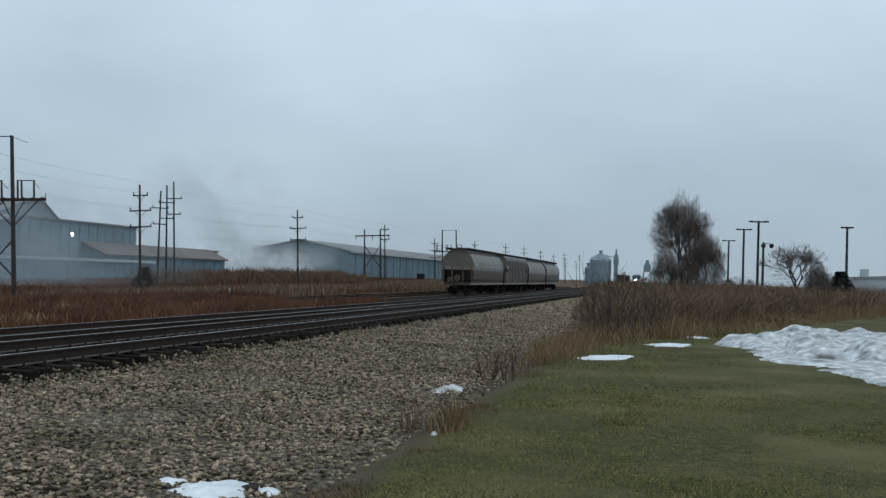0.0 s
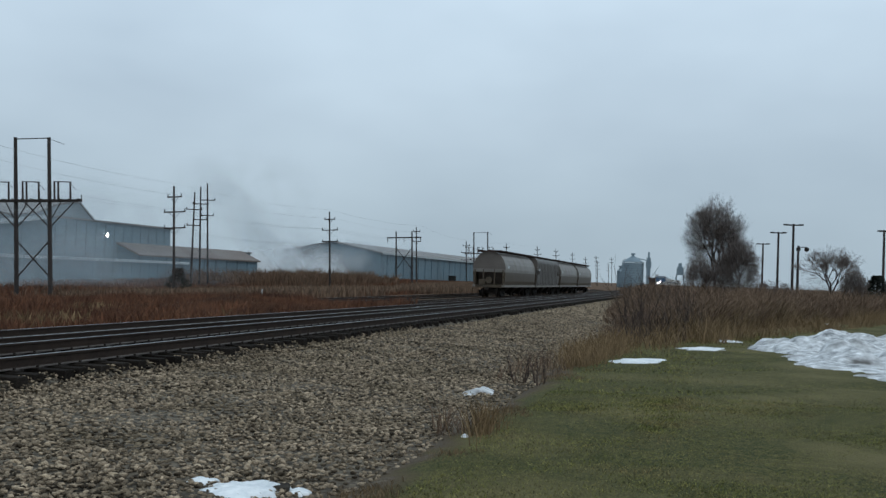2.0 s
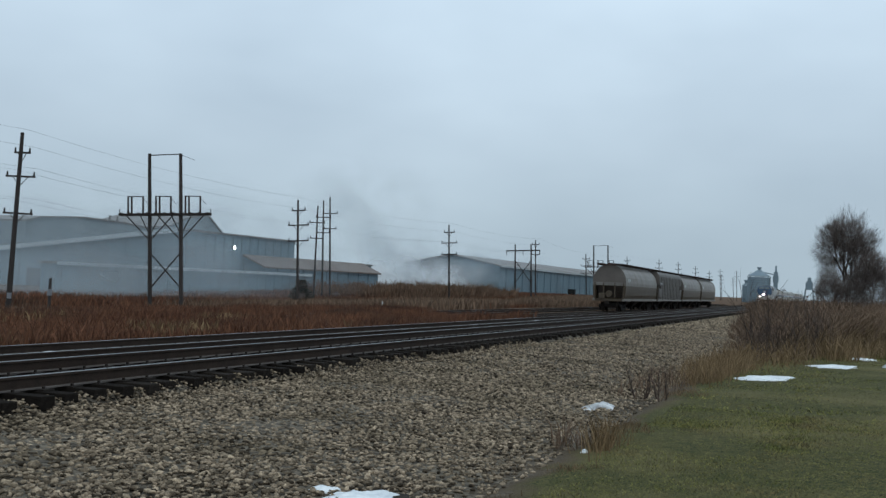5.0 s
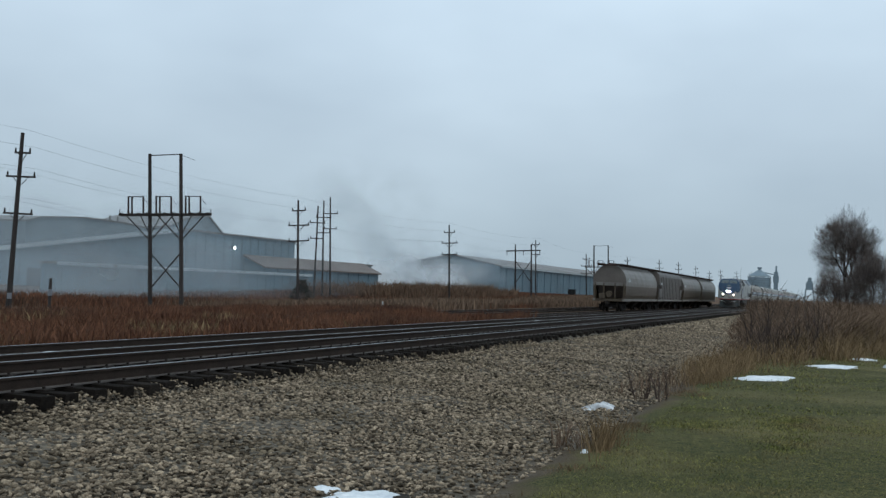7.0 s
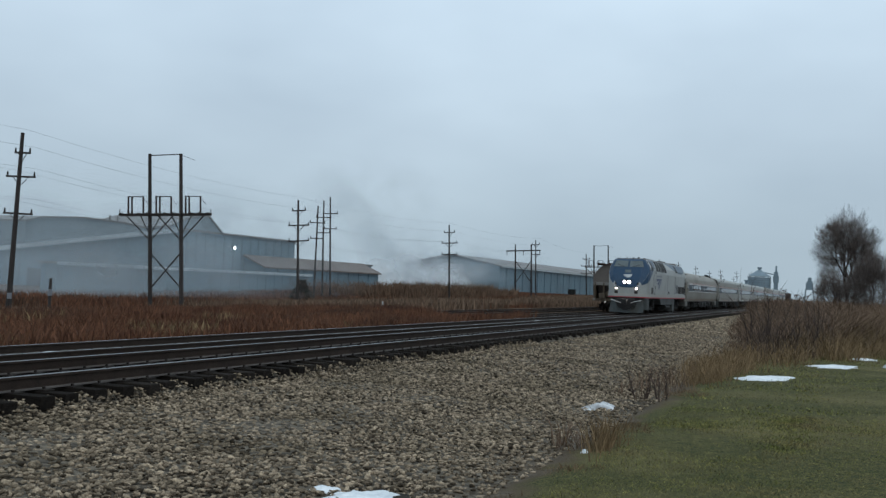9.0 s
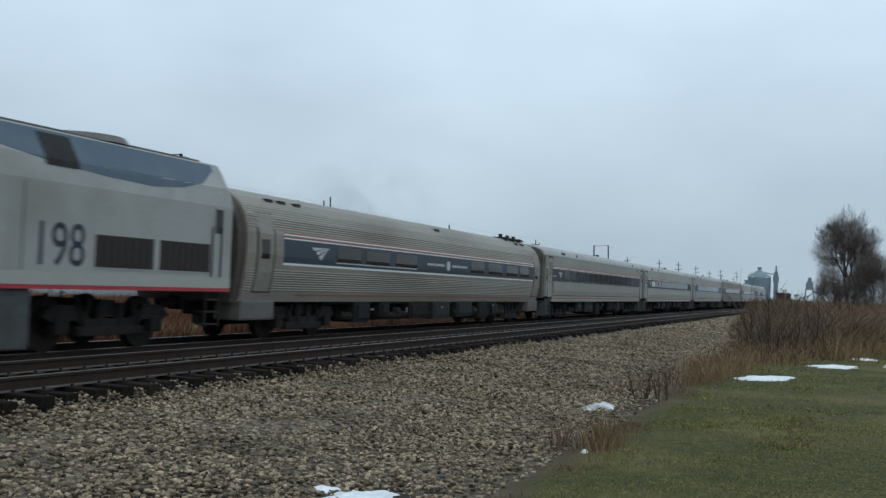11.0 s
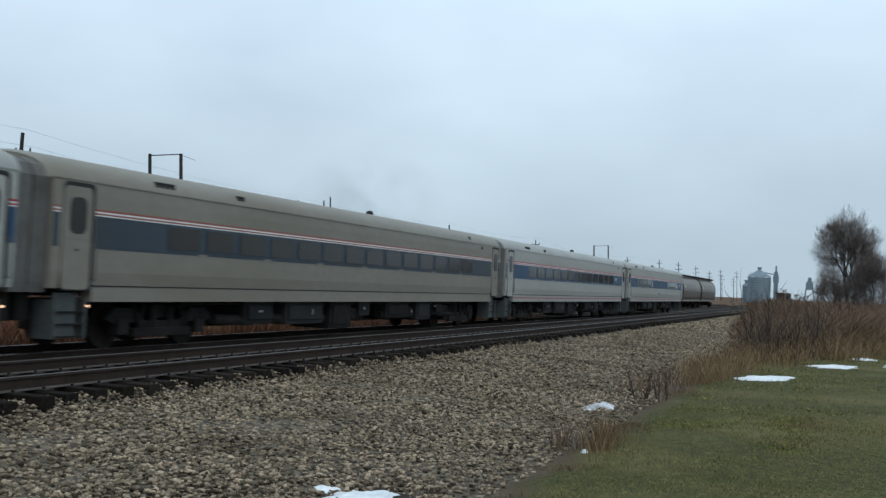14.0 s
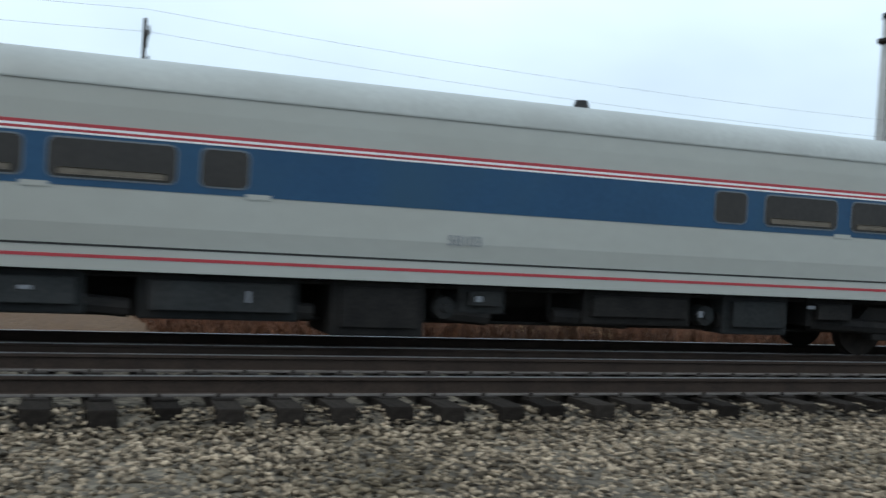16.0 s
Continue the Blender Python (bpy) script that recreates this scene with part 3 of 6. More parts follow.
def vestibule_door(c, y0, x, skin, tall=3.02, low=1.18):
    bm = B()
    prism_x(bm, pane_shape(y0 - 0.012, y0 + 0.81, low - 0.02, tall + 0.075, 0.10), x - 0.10, x + 0.006)
    d = part("door_frame", bm, M["dark"], c)
    bm = B()
    prism_x(bm, pane_shape(y0, y0 + 0.72, low, tall, 0.10), x - 0.06, x + 0.012)
    leaf = part("door", bm, skin, d)
    bm = B()
    prism_x(bm, pane_shape(y0 + 0.15, y0 + 0.59, 2.17, 2.83, 0.15), x, x + 0.018)
    part("door_pane", bm, M["pane"], leaf)
    bm = B()
    box(bm, x, x + 0.03, y0 + 0.34, y0 + 0.38, 1.86, 1.91)
    part("handle", bm, M["dark"], leaf)
    bm = B()
    box(bm, x, x + 0.014, y0 + 0.02, y0 + 0.70, 2.068, 2.078)
    part("door_seam", bm, M["gasket"], leaf)
    for z0, z1 in ((1.28, 1.34), (1.95, 2.01), (2.62, 2.68)):
        bm = B()
        rod(bm, (x + 0.012, y0 + 0.755, z0), (x + 0.012, y0 + 0.755, z1), 0.014, 0.014, 6)
        part("hinge", bm, M["gasket"], d)
    bm = B()
    rod(bm, (x + 0.04, y0 + 0.84, 1.36), (x + 0.04, y0 + 0.84, 2.0), 0.014, 0.014, 6)
    for z in (1.36, 2.0):
        rod(bm, (x - 0.01, y0 + 0.84, z), (x + 0.04, y0 + 0.84, z), 0.012, 0.012, 6)
    part("grab_rail", bm, M["coach_end"], c)


def trap_steps(c, y0, skin):
    bm = B()
    box(bm, 1.02, 1.50, y0 - 0.06, y0 - 0.01, 0.30, 1.0)
    box(bm, 1.02, 1.50, y0 + 0.73, y0 + 0.78, 0.30, 1.0)
    box(bm, 1.40, 1.44, y0 - 0.01, y0 + 0.56, 0.30, 1.12)
    well = part("step_well", bm, M["skirt"], c)
    for k in range(3):
        bm = B()
        box(bm, 1.04 + 0.05 * (2 - k), 1.48, y0, y0 + 0.72, 0.32 + k * 0.22, 0.35 + k * 0.22)
        part("step", bm, M["under"], well)
    bm = B()
    rod(bm, (1.3, y0 + 0.86, 0.88), (1.46, y0 + 0.86, 0.88), 0.022, 0.022, 10)
    part("marker_lamp", bm, M["marker_on"], c)


def flat_coach(skin, roof, band, stripe, windows, label, dull=False, badge=None, number="", plate=None, seed=1, red_line=True):
    """Smooth-sided coach with rounded roof, window band, doors at both ends, steps, trucks and under-floor gear."""
    c = thing("passenger_coach", label, "railway coach", "coaches of the train")
    y0, y1 = 0.42, L_CAR - 0.42
    bm = B()
    prof = [(-1.52, 1.20), (1.52, 1.20), (1.55, 1.5), (1.55, 2.9), (1.54, 3.13)]
    loft(bm, [[(x, y, z) for x, z in prof + [(-a, b) for a, b in prof[::-1] if b > 1.3]] for y in (y0, y1)])
    part("body", bm, skin, c)
    bm = B()
    arc = [(1.545, 3.12), (1.525, 3.205), (1.48, 3.30), (1.39, 3.40), (1.20, 3.50), (0.86, 3.59), (0.42, 3.645), (0, 3.66)]
    ring = arc + [(-a, b) for a, b in arc[-2::-1]]
    loft(bm, [[(x * 0.95, y0 - 0.12, 3.12 + (z - 3.12) * 0.9) for x, z in ring], [(x, y0 + 0.15, z) for x, z in ring], [(x, y1 - 0.15, z) for x, z in ring], [(x * 0.95, y1 + 0.12, 3.12 + (z - 3.12) * 0.9) for x, z in ring]])
    rf = part("roof", bm, roof, c, smooth=True)
    bm = B()
    for k in range(5):
        box(bm, 1.40, 1.505, 2.0 + k * 5.4, 2.015 + k * 5.4, 3.15, 3.24)
    part("roof_seam", bm, M["gasket"], rf)
    bm = B()
    box(bm, 1.535, 1.556, y0, y1, 3.125, 3.15)
    part("drip_rail", bm, roof, c)
    bm = B()
    prism_y(bm, [(1.30, 0.96), (1.565, 0.96), (1.565, 1.235), (1.545, 1.25), (1.30, 1.25)], 1.50, L_CAR - 1.50)
    prism_y(bm, [(-1.30, 0.96), (-1.565, 0.96), (-1.565, 1.235), (-1.545, 1.25), (-1.30, 1.25)], 1.50, L_CAR - 1.50)
    part("side_sill", bm, skin, c)
    bm = B()
    box(bm, 1.56, 1.572, 1.50, L_CAR - 1.50, 1.237, 1.262)
    part("sill_ridge", bm, M["dark"], c)
    if red_line:
        bm = B()
        box(bm, 1.56, 1.570, 1.52, L_CAR - 1.52, 1.10, 1.14)
        part("red_line", bm, stripe, c)
    for ya, yb in ((y0 - 0.40, y0 + 0.02), (y1 - 0.02, y1 + 0.40)):
        bm = B()
        prism_y(bm, [(-1.42, 1.12), (1.42, 1.12), (1.45, 1.3), (1.47, 3.12), (1.36, 3.32), (1.1, 3.44), (0.5, 3.53), (-0.5, 3.53), (-1.1, 3.44), (-1.36, 3.32), (-1.47, 3.12), (-1.45, 1.3)], ya, yb)
        part("end_wall", bm, M["coach_end"], c)
        bm = B()
        box(bm, -1.15, 1.15, ya + 0.08, yb - 0.03, 0.62, 1.118, 0.03)
        part("end_sill", bm, M["under"], c)
        bm = B()
        yy = ya if ya < 3 else yb
        dy = -0.1 if ya < 3 else 0.1
        box(bm, -0.5, 0.5, min(yy, yy + dy), max(yy, yy + dy), 1.1, 3.2, 0.03)
        part("diaphragm", bm, M["under_box"], c)
        bm = B()
        rod(bm, (1.22, yy, 2.72), (1.22, yy + dy * 0.6, 2.72), 0.12, 0.10, 16)
        part("marker", bm, M["dark"], c)
    bm = B()
    box(bm, 1.54, 1.556, 1.52, L_CAR - 1.52, 1.93, 2.53)
    part("window_band", bm, band, c, "blue window band" if not dull else "dusty dark window band")
    for za, zb, mm in ((2.613, 2.655, stripe), (2.584, 2.613, M["white"]), (2.552, 2.584, stripe), (2.530, 2.552, M["white"])):
        bm = B()
        for ya, yb in ((1.52, L_CAR - 1.52), (0.44, 0.58), (L_CAR - 0.58, L_CAR - 0.44)):
            box(bm, 1.54, 1.561, ya, yb, za, zb)
        part("stripe", bm, mm, c)
    for ya in (0.44, L_CAR - 0.58):
        bm = B()
        box(bm, 1.54, 1.556, ya, ya + 0.14, 1.93, 2.53)
        part("corner_band", bm, band, c)
    for a, b in windows:
        window_pane(c, 1.556, a, b, WIN_Z0 + 0.02, WIN_Z1, 0.08, band if dull else M["gasket"])
    # Pale strip laid over each wide pane to imitate the lit interior.
    for a, b in windows:
        if number and b - a > 1:
            bm = B()
            box(bm, 1.568, 1.5745, a + 0.10, b - 0.12, WIN_Z0 + 0.05, WIN_Z0 + 0.13, 0.02)
            part("lit_interior_strip", bm, M["interior_tan"], c, "tan strip on the pane, painted for the lit interior behind")
    for a, b in windows[::2]:
        bm = B()
        box(bm, 1.552, 1.562, b - 0.02, b + 0.30, 1.90, 1.965)
        part("drain_tab", bm, skin, c)
    for yd in (0.68, L_CAR - 0.68 - 0.72):
        vestibule_door(c, yd, 1.552, skin)
        trap_steps(c, yd, skin)
    for yv, k in ((3.3, 4), (6.3, 2), (15.2, 0), (22.0, 1)):
        for j in range(k):
            bm = B()
            box(bm, 1.36, 1.51, yv + j * 0.17, yv + j * 0.17 + 0.11, 3.225, 3.35)
            part("roof_vent", bm, M["dark"], c)
        if not k:
            bm = B()
            rod(bm, (0.6, yv, 3.55), (0.6, yv, 3.73), 0.15, 0.09, 10)
            part("roof_ventilator", bm, M["dark"], c)
    bm = B()
    box(bm, 1.53, 1.562, L_CAR - 2.75, L_CAR - 2.6, 2.95, 3.05)
    part("side_lamp", bm, M["dark"], c)
    for yb in (4.15, L_CAR - 4.15):
        truck(c, yb)
    under_gear(c, seed, [(7.0, 8.3, 0.42, True), (8.9, 10.9, 0.38, True), (11.3, 12.6, 0.22, False), (13.1, 13.8, 0.55, True), (15.0, 16.8, 0.45, False), (17.4, 18.6, 0.35, True), (19.0, 19.9, 0.5, False)])
    coupler(c, 0.0, 0.7)
    coupler(c, L_CAR - 0.05, L_CAR - 0.7)
    if badge:
        fan_logo(c, 1.566, badge, 2.38, 0.72, 0.32, M["logo_white"])
        text_bar(c, 1.562, badge - 1.05, badge - 0.45, 2.16, 2.21, M["logo_white"], 5)
    if plate:
        bm = B()
        box(bm, 1.55, 1.572, plate, plate + 1.35, 2.06, 2.42, 0.01)
        part("sign_panel", bm, M["white"], c, "blank pale panel over a window")
    if number:
        lettering("number", number, 0.20, M["logo_grey"], c, pose(1.558, 12.8, 1.47, 90, 0, 90), "dark painted car number")
    return c


def tube_coach(label):
    """Fluted stainless coach with curved sides, window band, curved doors and roof fittings."""
    c = thing("passenger_coach", label, "railway coach", "coaches of the train")
    y0, y1 = 0.55, L_CAR - 0.55

    def side(z):
        t = np.interp(z, [0.95, 1.2, 1.6, 2.1, 2.6, 3.0, 3.25, 3.45, 3.6, 3.68, 3.72], [1.36, 1.42, 1.50, 1.545, 1.525, 1.42, 1.26, 1.02, 0.70, 0.35, 0.0])
        return float(t)

    zs = [0.95, 1.08, 1.2]
    ring = []
    z = 1.2
    flutes = []
    while z < 3.66:
        flutes.append(z)
        z += 0.03
    prof = [(side(q), q) for q in (0.95, 1.08, 1.16)]
    for k, q in enumerate(flutes):
        smooth_zone = 1.74 < q < 2.72
        out = 0.0 if smooth_zone else (0.010 if k % 2 else -0.003)
        prof.append((side(q) + out, q))
    prof.append((0.0, 3.73))
    ring = prof + [(-a, b) for a, b in prof[-2::-1]]
    bm = B()
    loft(bm, [[(x * 0.97, y0, z) for x, z in ring], [(x, y0 + 0.12, z) for x, z in ring], [(x, y1 - 0.12, z) for x, z in ring], [(x * 0.97, y1, z) for x, z in ring]])
    part("body", bm, M["steel"], c, "fluted stainless steel shell")
    for ya, yb in ((y0 - 0.32, y0 + 0.02), (y1 - 0.02, y1 + 0.32)):
        bm = B()
        pr = [(side(q) * 0.93, q * 0.985) for q in (0.95, 1.4, 1.8, 2.2, 2.6, 2.9, 3.15, 3.35, 3.5, 3.62)]
        prism_y(bm, pr + [(-a, b) for a, b in pr[::-1]], ya, yb)
        part("end_wall", bm, M["end_brown"], c)

    def strip(name, za, zb, ya, yb, material, proud=0.006, label=""):
        bm = B()
        n = 4
        outer = [(side(za + (zb - za) * i / n) + proud, za + (zb - za) * i / n) for i in range(n + 1)]
        inner = [(x - 0.02, q) for x, q in outer[::-1]]
        prism_y(bm, outer + inner, ya, yb)
        return part(name, bm, material, c, label)

    strip("window_band", 1.92, 2.50, 2.15, 24.3, M["blue_dusty"], label="blue-grey window band")
    strip("pale_line", 1.86, 1.915, 2.15, 24.3, M["white"])
    strip("stripe", 2.505, 2.535, 2.15, 24.3, M["white"])
    strip("stripe", 2.545, 2.575, 2.15, 24.3, M["red_dull"])
    strip("stripe", 2.60, 2.625, 2.15, 24.3, M["white"])
    strip("stripe", 2.635, 2.665, 2.15, 24.3, M["red_dull"])
    strip("red_line", 1.10, 1.135, 3.0, 23.0, M["red_dull"])
    for a, b in ((5.0, 6.5), (6.85, 8.5), (8.95, 10.7), (15.9, 17.4), (17.95, 19.7), (20.3, 21.8), (22.2, 23.5)):
        strip("window", 2.03, 2.44, a, b, M["pane"], 0.014)
    strip("window_ledge", 1.99, 2.02, 5.0, 10.7, M["logo_white"], 0.012)
    for yd in (0.95, 24.4):
        s = strip("door_frame", 0.62 + 0.55, 3.10, yd - 0.05, yd + 0.78, M["dark"], 0.010)
        strip("door", 1.2, 3.04, yd, yd + 0.70, M["steel"], 0.02)
        strip("door_pane", 1.98, 2.44, yd + 0.12, yd + 0.5, M["pane"], 0.026)
        bm = B()
        box(bm, 0.7, 1.45, yd - 0.5, yd + 1.0, 0.52, 0.99, 0.06)
        part("end_skirt", bm, M["coach_end"], c)
    for yv in (1.9, 2.5, 3.3, 13.3, 22.8, 23.7):
        m0 = side(3.42)
        bm = B()
        box(bm, m0 - 0.16, m0 + 0.05, yv, yv + 0.34, 3.30, 3.47)
        part("roof_vent", bm, M["grille"], c)
    bm = B()
    for yv in (22.3, 23.3, 24.2):
        box(bm, 0.2, 0.85, yv, yv + 0.35, 3.58, 3.72, 0.03)
        rod(bm, (0.5, yv + 0.2, 3.68), (0.5, yv + 0.2, 3.84), 0.09, 0.09, 8)
    rod(bm, (0.8, 22.2, 3.66), (0.8, 24.9, 3.66), 0.035, 0.035, 6)
    part("roof_fittings", bm, M["under_box"], c)
    fan_logo(c, 1.566, 3.55, 2.37, 0.95, 0.34, M["logo_white"])
    text_bar(c, side(2.2) + 0.010, 11.6, 13.2, 2.16, 2.24, M["logo_white"], 7)
    text_bar(c, side(2.2) + 0.010, 13.9, 15.5, 2.16, 2.24, M["logo_white"], 7)
    bm = B()
    rod(bm, (side(2.2), 13.55, 2.2), (side(2.2) + 0.010, 13.55, 2.2), 0.17, 0.17, 16)
    part("roundel", bm, M["logo_white"], c)
    for yb in (3.9, L_CAR - 3.9):
        truck(c, yb)
    under_gear(c, 5, [(6.6, 7.6, 0.35, True), (8.3, 9.0, 0.5, False), (10.6, 12.2, 0.4, False), (12.6, 14.2, 0.36, True), (15.0, 16.6, 0.4, True), (17.3, 18.4, 0.3, False), (18.8, 19.8, 0.4, True)])
    coupler(c, 0.0, 0.8)
    coupler(c, L_CAR - 0.05, L_CAR - 0.8)
    return c


def locomotive():
    c = thing("locomotive", "silver and blue streamlined diesel locomotive with lit headlights", "locomotive")
    # body shell: sections from the nose backwards
    secs = [(1.34, 0.84, 1.18, 2.05, 0.10), (1.46, 1.04, 1.18, 2.40, 0.14), (1.66, 1.28, 1.18, 2.86, 0.22), (1.94, 1.42, 1.18, 3.38, 0.30), (2.24, 1.48, 1.18, 3.86, 0.34),
            (2.44, 1.50, 1.18, 4.00, 0.38), (2.8, 1.50, 1.18, 4.05, 0.40), (20.70, 1.50, 1.18, 4.05, 0.40), (20.88, 1.48, 1.18, 3.95, 0.40)]

    def ring(y, hw, zb, zt, ch):
        zm = zt - ch * 1.45
        lean = 0.16 if zt > 3 else 0.08
        a, b = (hw - lean * 0.45, zm), (hw - lean - ch * 0.55, zt - 0.05)
        pts = [(hw, zb), (hw, min(3.05, zm)), a, (a[0] + (b[0] - a[0]) * 0.42, a[1] + (b[1] - a[1]) * 0.42), b, (hw - lean - ch * 1.15, zt)]
        return [(x, y, z) for x, z in pts] + [(-x, y, z) for x, z in pts[::-1]]

    bm = B()
    loft(bm, [ring(*s) for s in secs])
    bm.normal_update()
    me_ob = part("body", bm, M["loco_silver"], c)
    me = me_ob.data
    me.materials.append(M["loco_blue"])
    me.materials.append(M["loco_roof"])

    def side_x(y, z):
        """Half width of the shell at a place along it."""
        for a, b in zip(secs, secs[1:]):
            if a[0] <= y <= b[0]:
                u = (y - a[0]) / (b[0] - a[0])
                ra = [(p[0], p[2]) for p in ring(*a)[:6]]
                rb = [(p[0], p[2]) for p in ring(*b)[:6]]
                pr = [(p[0] + (q[0] - p[0]) * u, p[1] + (q[1] - p[1]) * u) for p, q in zip(ra, rb)]
                return float(np.interp(z, [p[1] for p in pr], [p[0] for p in pr]))
        return 1.5

    def skin_patch(name, outline, material, proud=0.006, label="", parent=None):
        """A painted or fitted panel that follows the side; outline: (y, low z, high z) stations."""
        bm = B()
        front, back = [], []
        n = 10
        rows = []
        dense = [outline[0]]
        for p, q in zip(outline, outline[1:]):
            m = max(1, int((q[0] - p[0]) / 0.12)) if q[0] < 3.2 else 4
            dense += [tuple(p[i] + (q[i] - p[i]) * k / m for i in range(3)) for k in range(1, m + 1)]
        for y, za, zb in dense:
            rows.append([(side_x(y, za + (zb - za) * i / n) + proud, y, za + (zb - za) * i / n) for i in range(n + 1)])
        for a, b in zip(rows, rows[1:]):
            for i in range(n):
                q = [a[i], b[i], b[i + 1], a[i + 1]]
                bm.faces.new([bm.verts.new(k) for k in q])
        bmesh.ops.remove_doubles(bm, verts=bm.verts[:], dist=0.0004)
        ext = bmesh.ops.extrude_face_region(bm, geom=bm.faces[:])
        bmesh.ops.translate(bm, verts=[g for g in ext["geom"] if isinstance(g, bmesh.types.BMVert)], vec=(-proud - 0.004, 0, 0))
        return part(name, bm, material, parent or c, label)

    # roof in dark paint, nose in blue
    for p in me.polygons:
        cen, nor = p.center, p.normal
        if cen.z > 3.985 and cen.y > 2.6:
            p.material_index = 2
        elif cen.y < 2.4 and (cen.z > 2.14 or (nor.z > 0.3 and cen.z > 2.2)):
            p.material_index = 1
    # blue nose front panel and mask down to the headlights
    bm = B()
    loft(bm, [[(x, y, z) for x, z in ((-0.35, 1.90), (0.35, 1.90), (0.83, 2.05), (-0.83, 2.05))] for y in (1.328, 1.36)])
    part("nose_paint", bm, M["loco_blue"], c)
    rows = [(1.46, 2.10, 2.20), (1.66, 2.18, 2.56), (1.94, 2.30, 2.96), (2.24, 2.46, 3.42), (2.44, 2.58, 3.62), (2.9, 2.80, 3.97), (3.7, 3.18, 3.97), (4.4, 3.48, 3.97), (4.96, 3.66, 3.97)]
    skin_patch("blue_side_paint", rows, M["loco_blue"], 0.012, "blue paint sweeping back from the cab")
    rows = [(10.6, 3.94, 3.97), (12, 3.82, 3.97), (13.4, 3.62, 3.97), (15, 3.42, 3.97), (16.6, 3.30, 3.97), (18, 3.26, 3.97), (19, 3.34, 3.97), (19.8, 3.52, 3.97), (20.4, 3.86, 3.97)]
    skin_patch("blue_rear_paint", rows, M["blue_faded"], 0.006, "blue paint under the roof line")
    bm = B()
    loft(bm, [[(x * 1.006, y - (0.006 if y < 2 else 0), z) for x, y, z in ring(*s)[:1] + [(s[1], s[0], 1.255)] + [(-s[1], s[0], 1.255)] + ring(*s)[-1:]] for s in secs])
    part("red_line", bm, M["red"], c)
    bm = B()
    loft(bm, [[(x * 1.0 + (0.012 if x > 0 else -0.012), y - (0.012 if y < 2 else 0), z) for x, y, z in [(s[1], s[0], 1.26), (s[1], s[0], 1.48), (-s[1], s[0], 1.48), (-s[1], s[0], 1.26)]] for s in secs])
    part("lower_band", bm, M["coach"], c)
    # windscreen
    for s in (1, -1):
        a, b = 0.07 * s, 1.12 * s
        bm = B()
        z0, z1 = 3.42, 3.86
        f = lambda z: float(np.interp(z, [2.86, 3.38, 3.92, 4.14], [1.66, 1.94, 2.24, 2.44])) - 0.015
        q = [(a, f(z0), z0), (b * 0.97, f(z0), z0), (b * 0.86, f(z1), z1), (a, f(z1), z1)]
        loft(bm, [q, [(x, y + 0.05, z - 0.02) for x, y, z in q]])
        wsn = part("windscreen", bm, M["pane_light"], c)
        bm = B()
        q = [(b * 0.3, f(3.44) - 0.012, 3.44), (b * 0.75, f(3.60) - 0.012, 3.60)]
        rod(bm, q[0], q[1], 0.012, 0.012, 5)
        part("wiper", bm, M["dark"], wsn)
    # head lamps
    f2 = lambda z: float(np.interp(z, [2.05, 2.40, 2.86, 3.38], [1.34, 1.46, 1.66, 1.94]))
    bm = B()
    box(bm, -0.34, 0.34, 1.34, 1.62, 2.14, 2.46, 0.03)
    hl = part("headlight_housing", bm, M["dark"], c)
    for s in (-0.16, 0.16):
        bm = B()
        rod(bm, (s, 1.32, 2.29), (s, 1.42, 2.29), 0.075, 0.075, 20)
        part("headlight", bm, M["beam_on"], hl, "lit white headlight")
    for s in (-0.72, 0.72):
        bm = B()
        rod(bm, (s, 1.30, 1.84), (s, 1.39, 1.84), 0.13, 0.13, 20)
        dl = part("ditch_light_bezel", bm, M["dark"], c)
        bm = B()
        rod(bm, (s, 1.285, 1.84), (s, 1.34, 1.84), 0.055, 0.055, 20)
        part("ditch_light", bm, M["ditch_on"], dl, "lit white ditch light")
        bm = B()
        box(bm, s * 1.0 - 0.15, s + 0.11, 1.325, 1.42, 1.45, 1.66, 0.02)
        part("number_niche", bm, M["grille"], c)
        bm = B()
        rod(bm, (s * 1.1, 1.52, 2.18), (s * 1.1, 1.36, 2.18), 0.07, 0.07, 12)
        part("marker", bm, M["dark"], c)
    bm = B()
    q = [(-0.22, f2(2.98) - 0.012, 2.98), (0.22, f2(2.98) - 0.012, 2.98), (0.22, f2(3.2) - 0.012, 3.2), (-0.22, f2(3.2) - 0.012, 3.2)]
    loft(bm, [q, [(x, y + 0.03, z) for x, y, z in q]])
    part("nose_hatch", bm, M["pane_light"], c)
    bm = B()
    for i in range(3):
        za, zb = 2.84 - i * 0.07, 2.80 - i * 0.075
        q = [(-0.34 + 0.12 * i, f2(zb) - 0.02, zb - 0.05), (-0.28 + 0.13 * i, f2(za) - 0.02, za), (0.36, f2(2.88) - 0.02, 2.88), (0.30 - 0.06 * i, f2(zb) - 0.02, zb - 0.02 - 0.03 * i)]
        loft(bm, [q, [(x, y + 0.02, z) for x, y, z in q]])
    part("nose_emblem", bm, M["logo_white"], c, "pale swept emblem as a plain shape")
    # anticlimber, plough, coupler
    bm = B()
    box(bm, -0.98, 0.98, 1.26, 1.7, 1.05, 1.20, 0.03)
    part("anticlimber", bm, M["under"], c)
    bm = B()
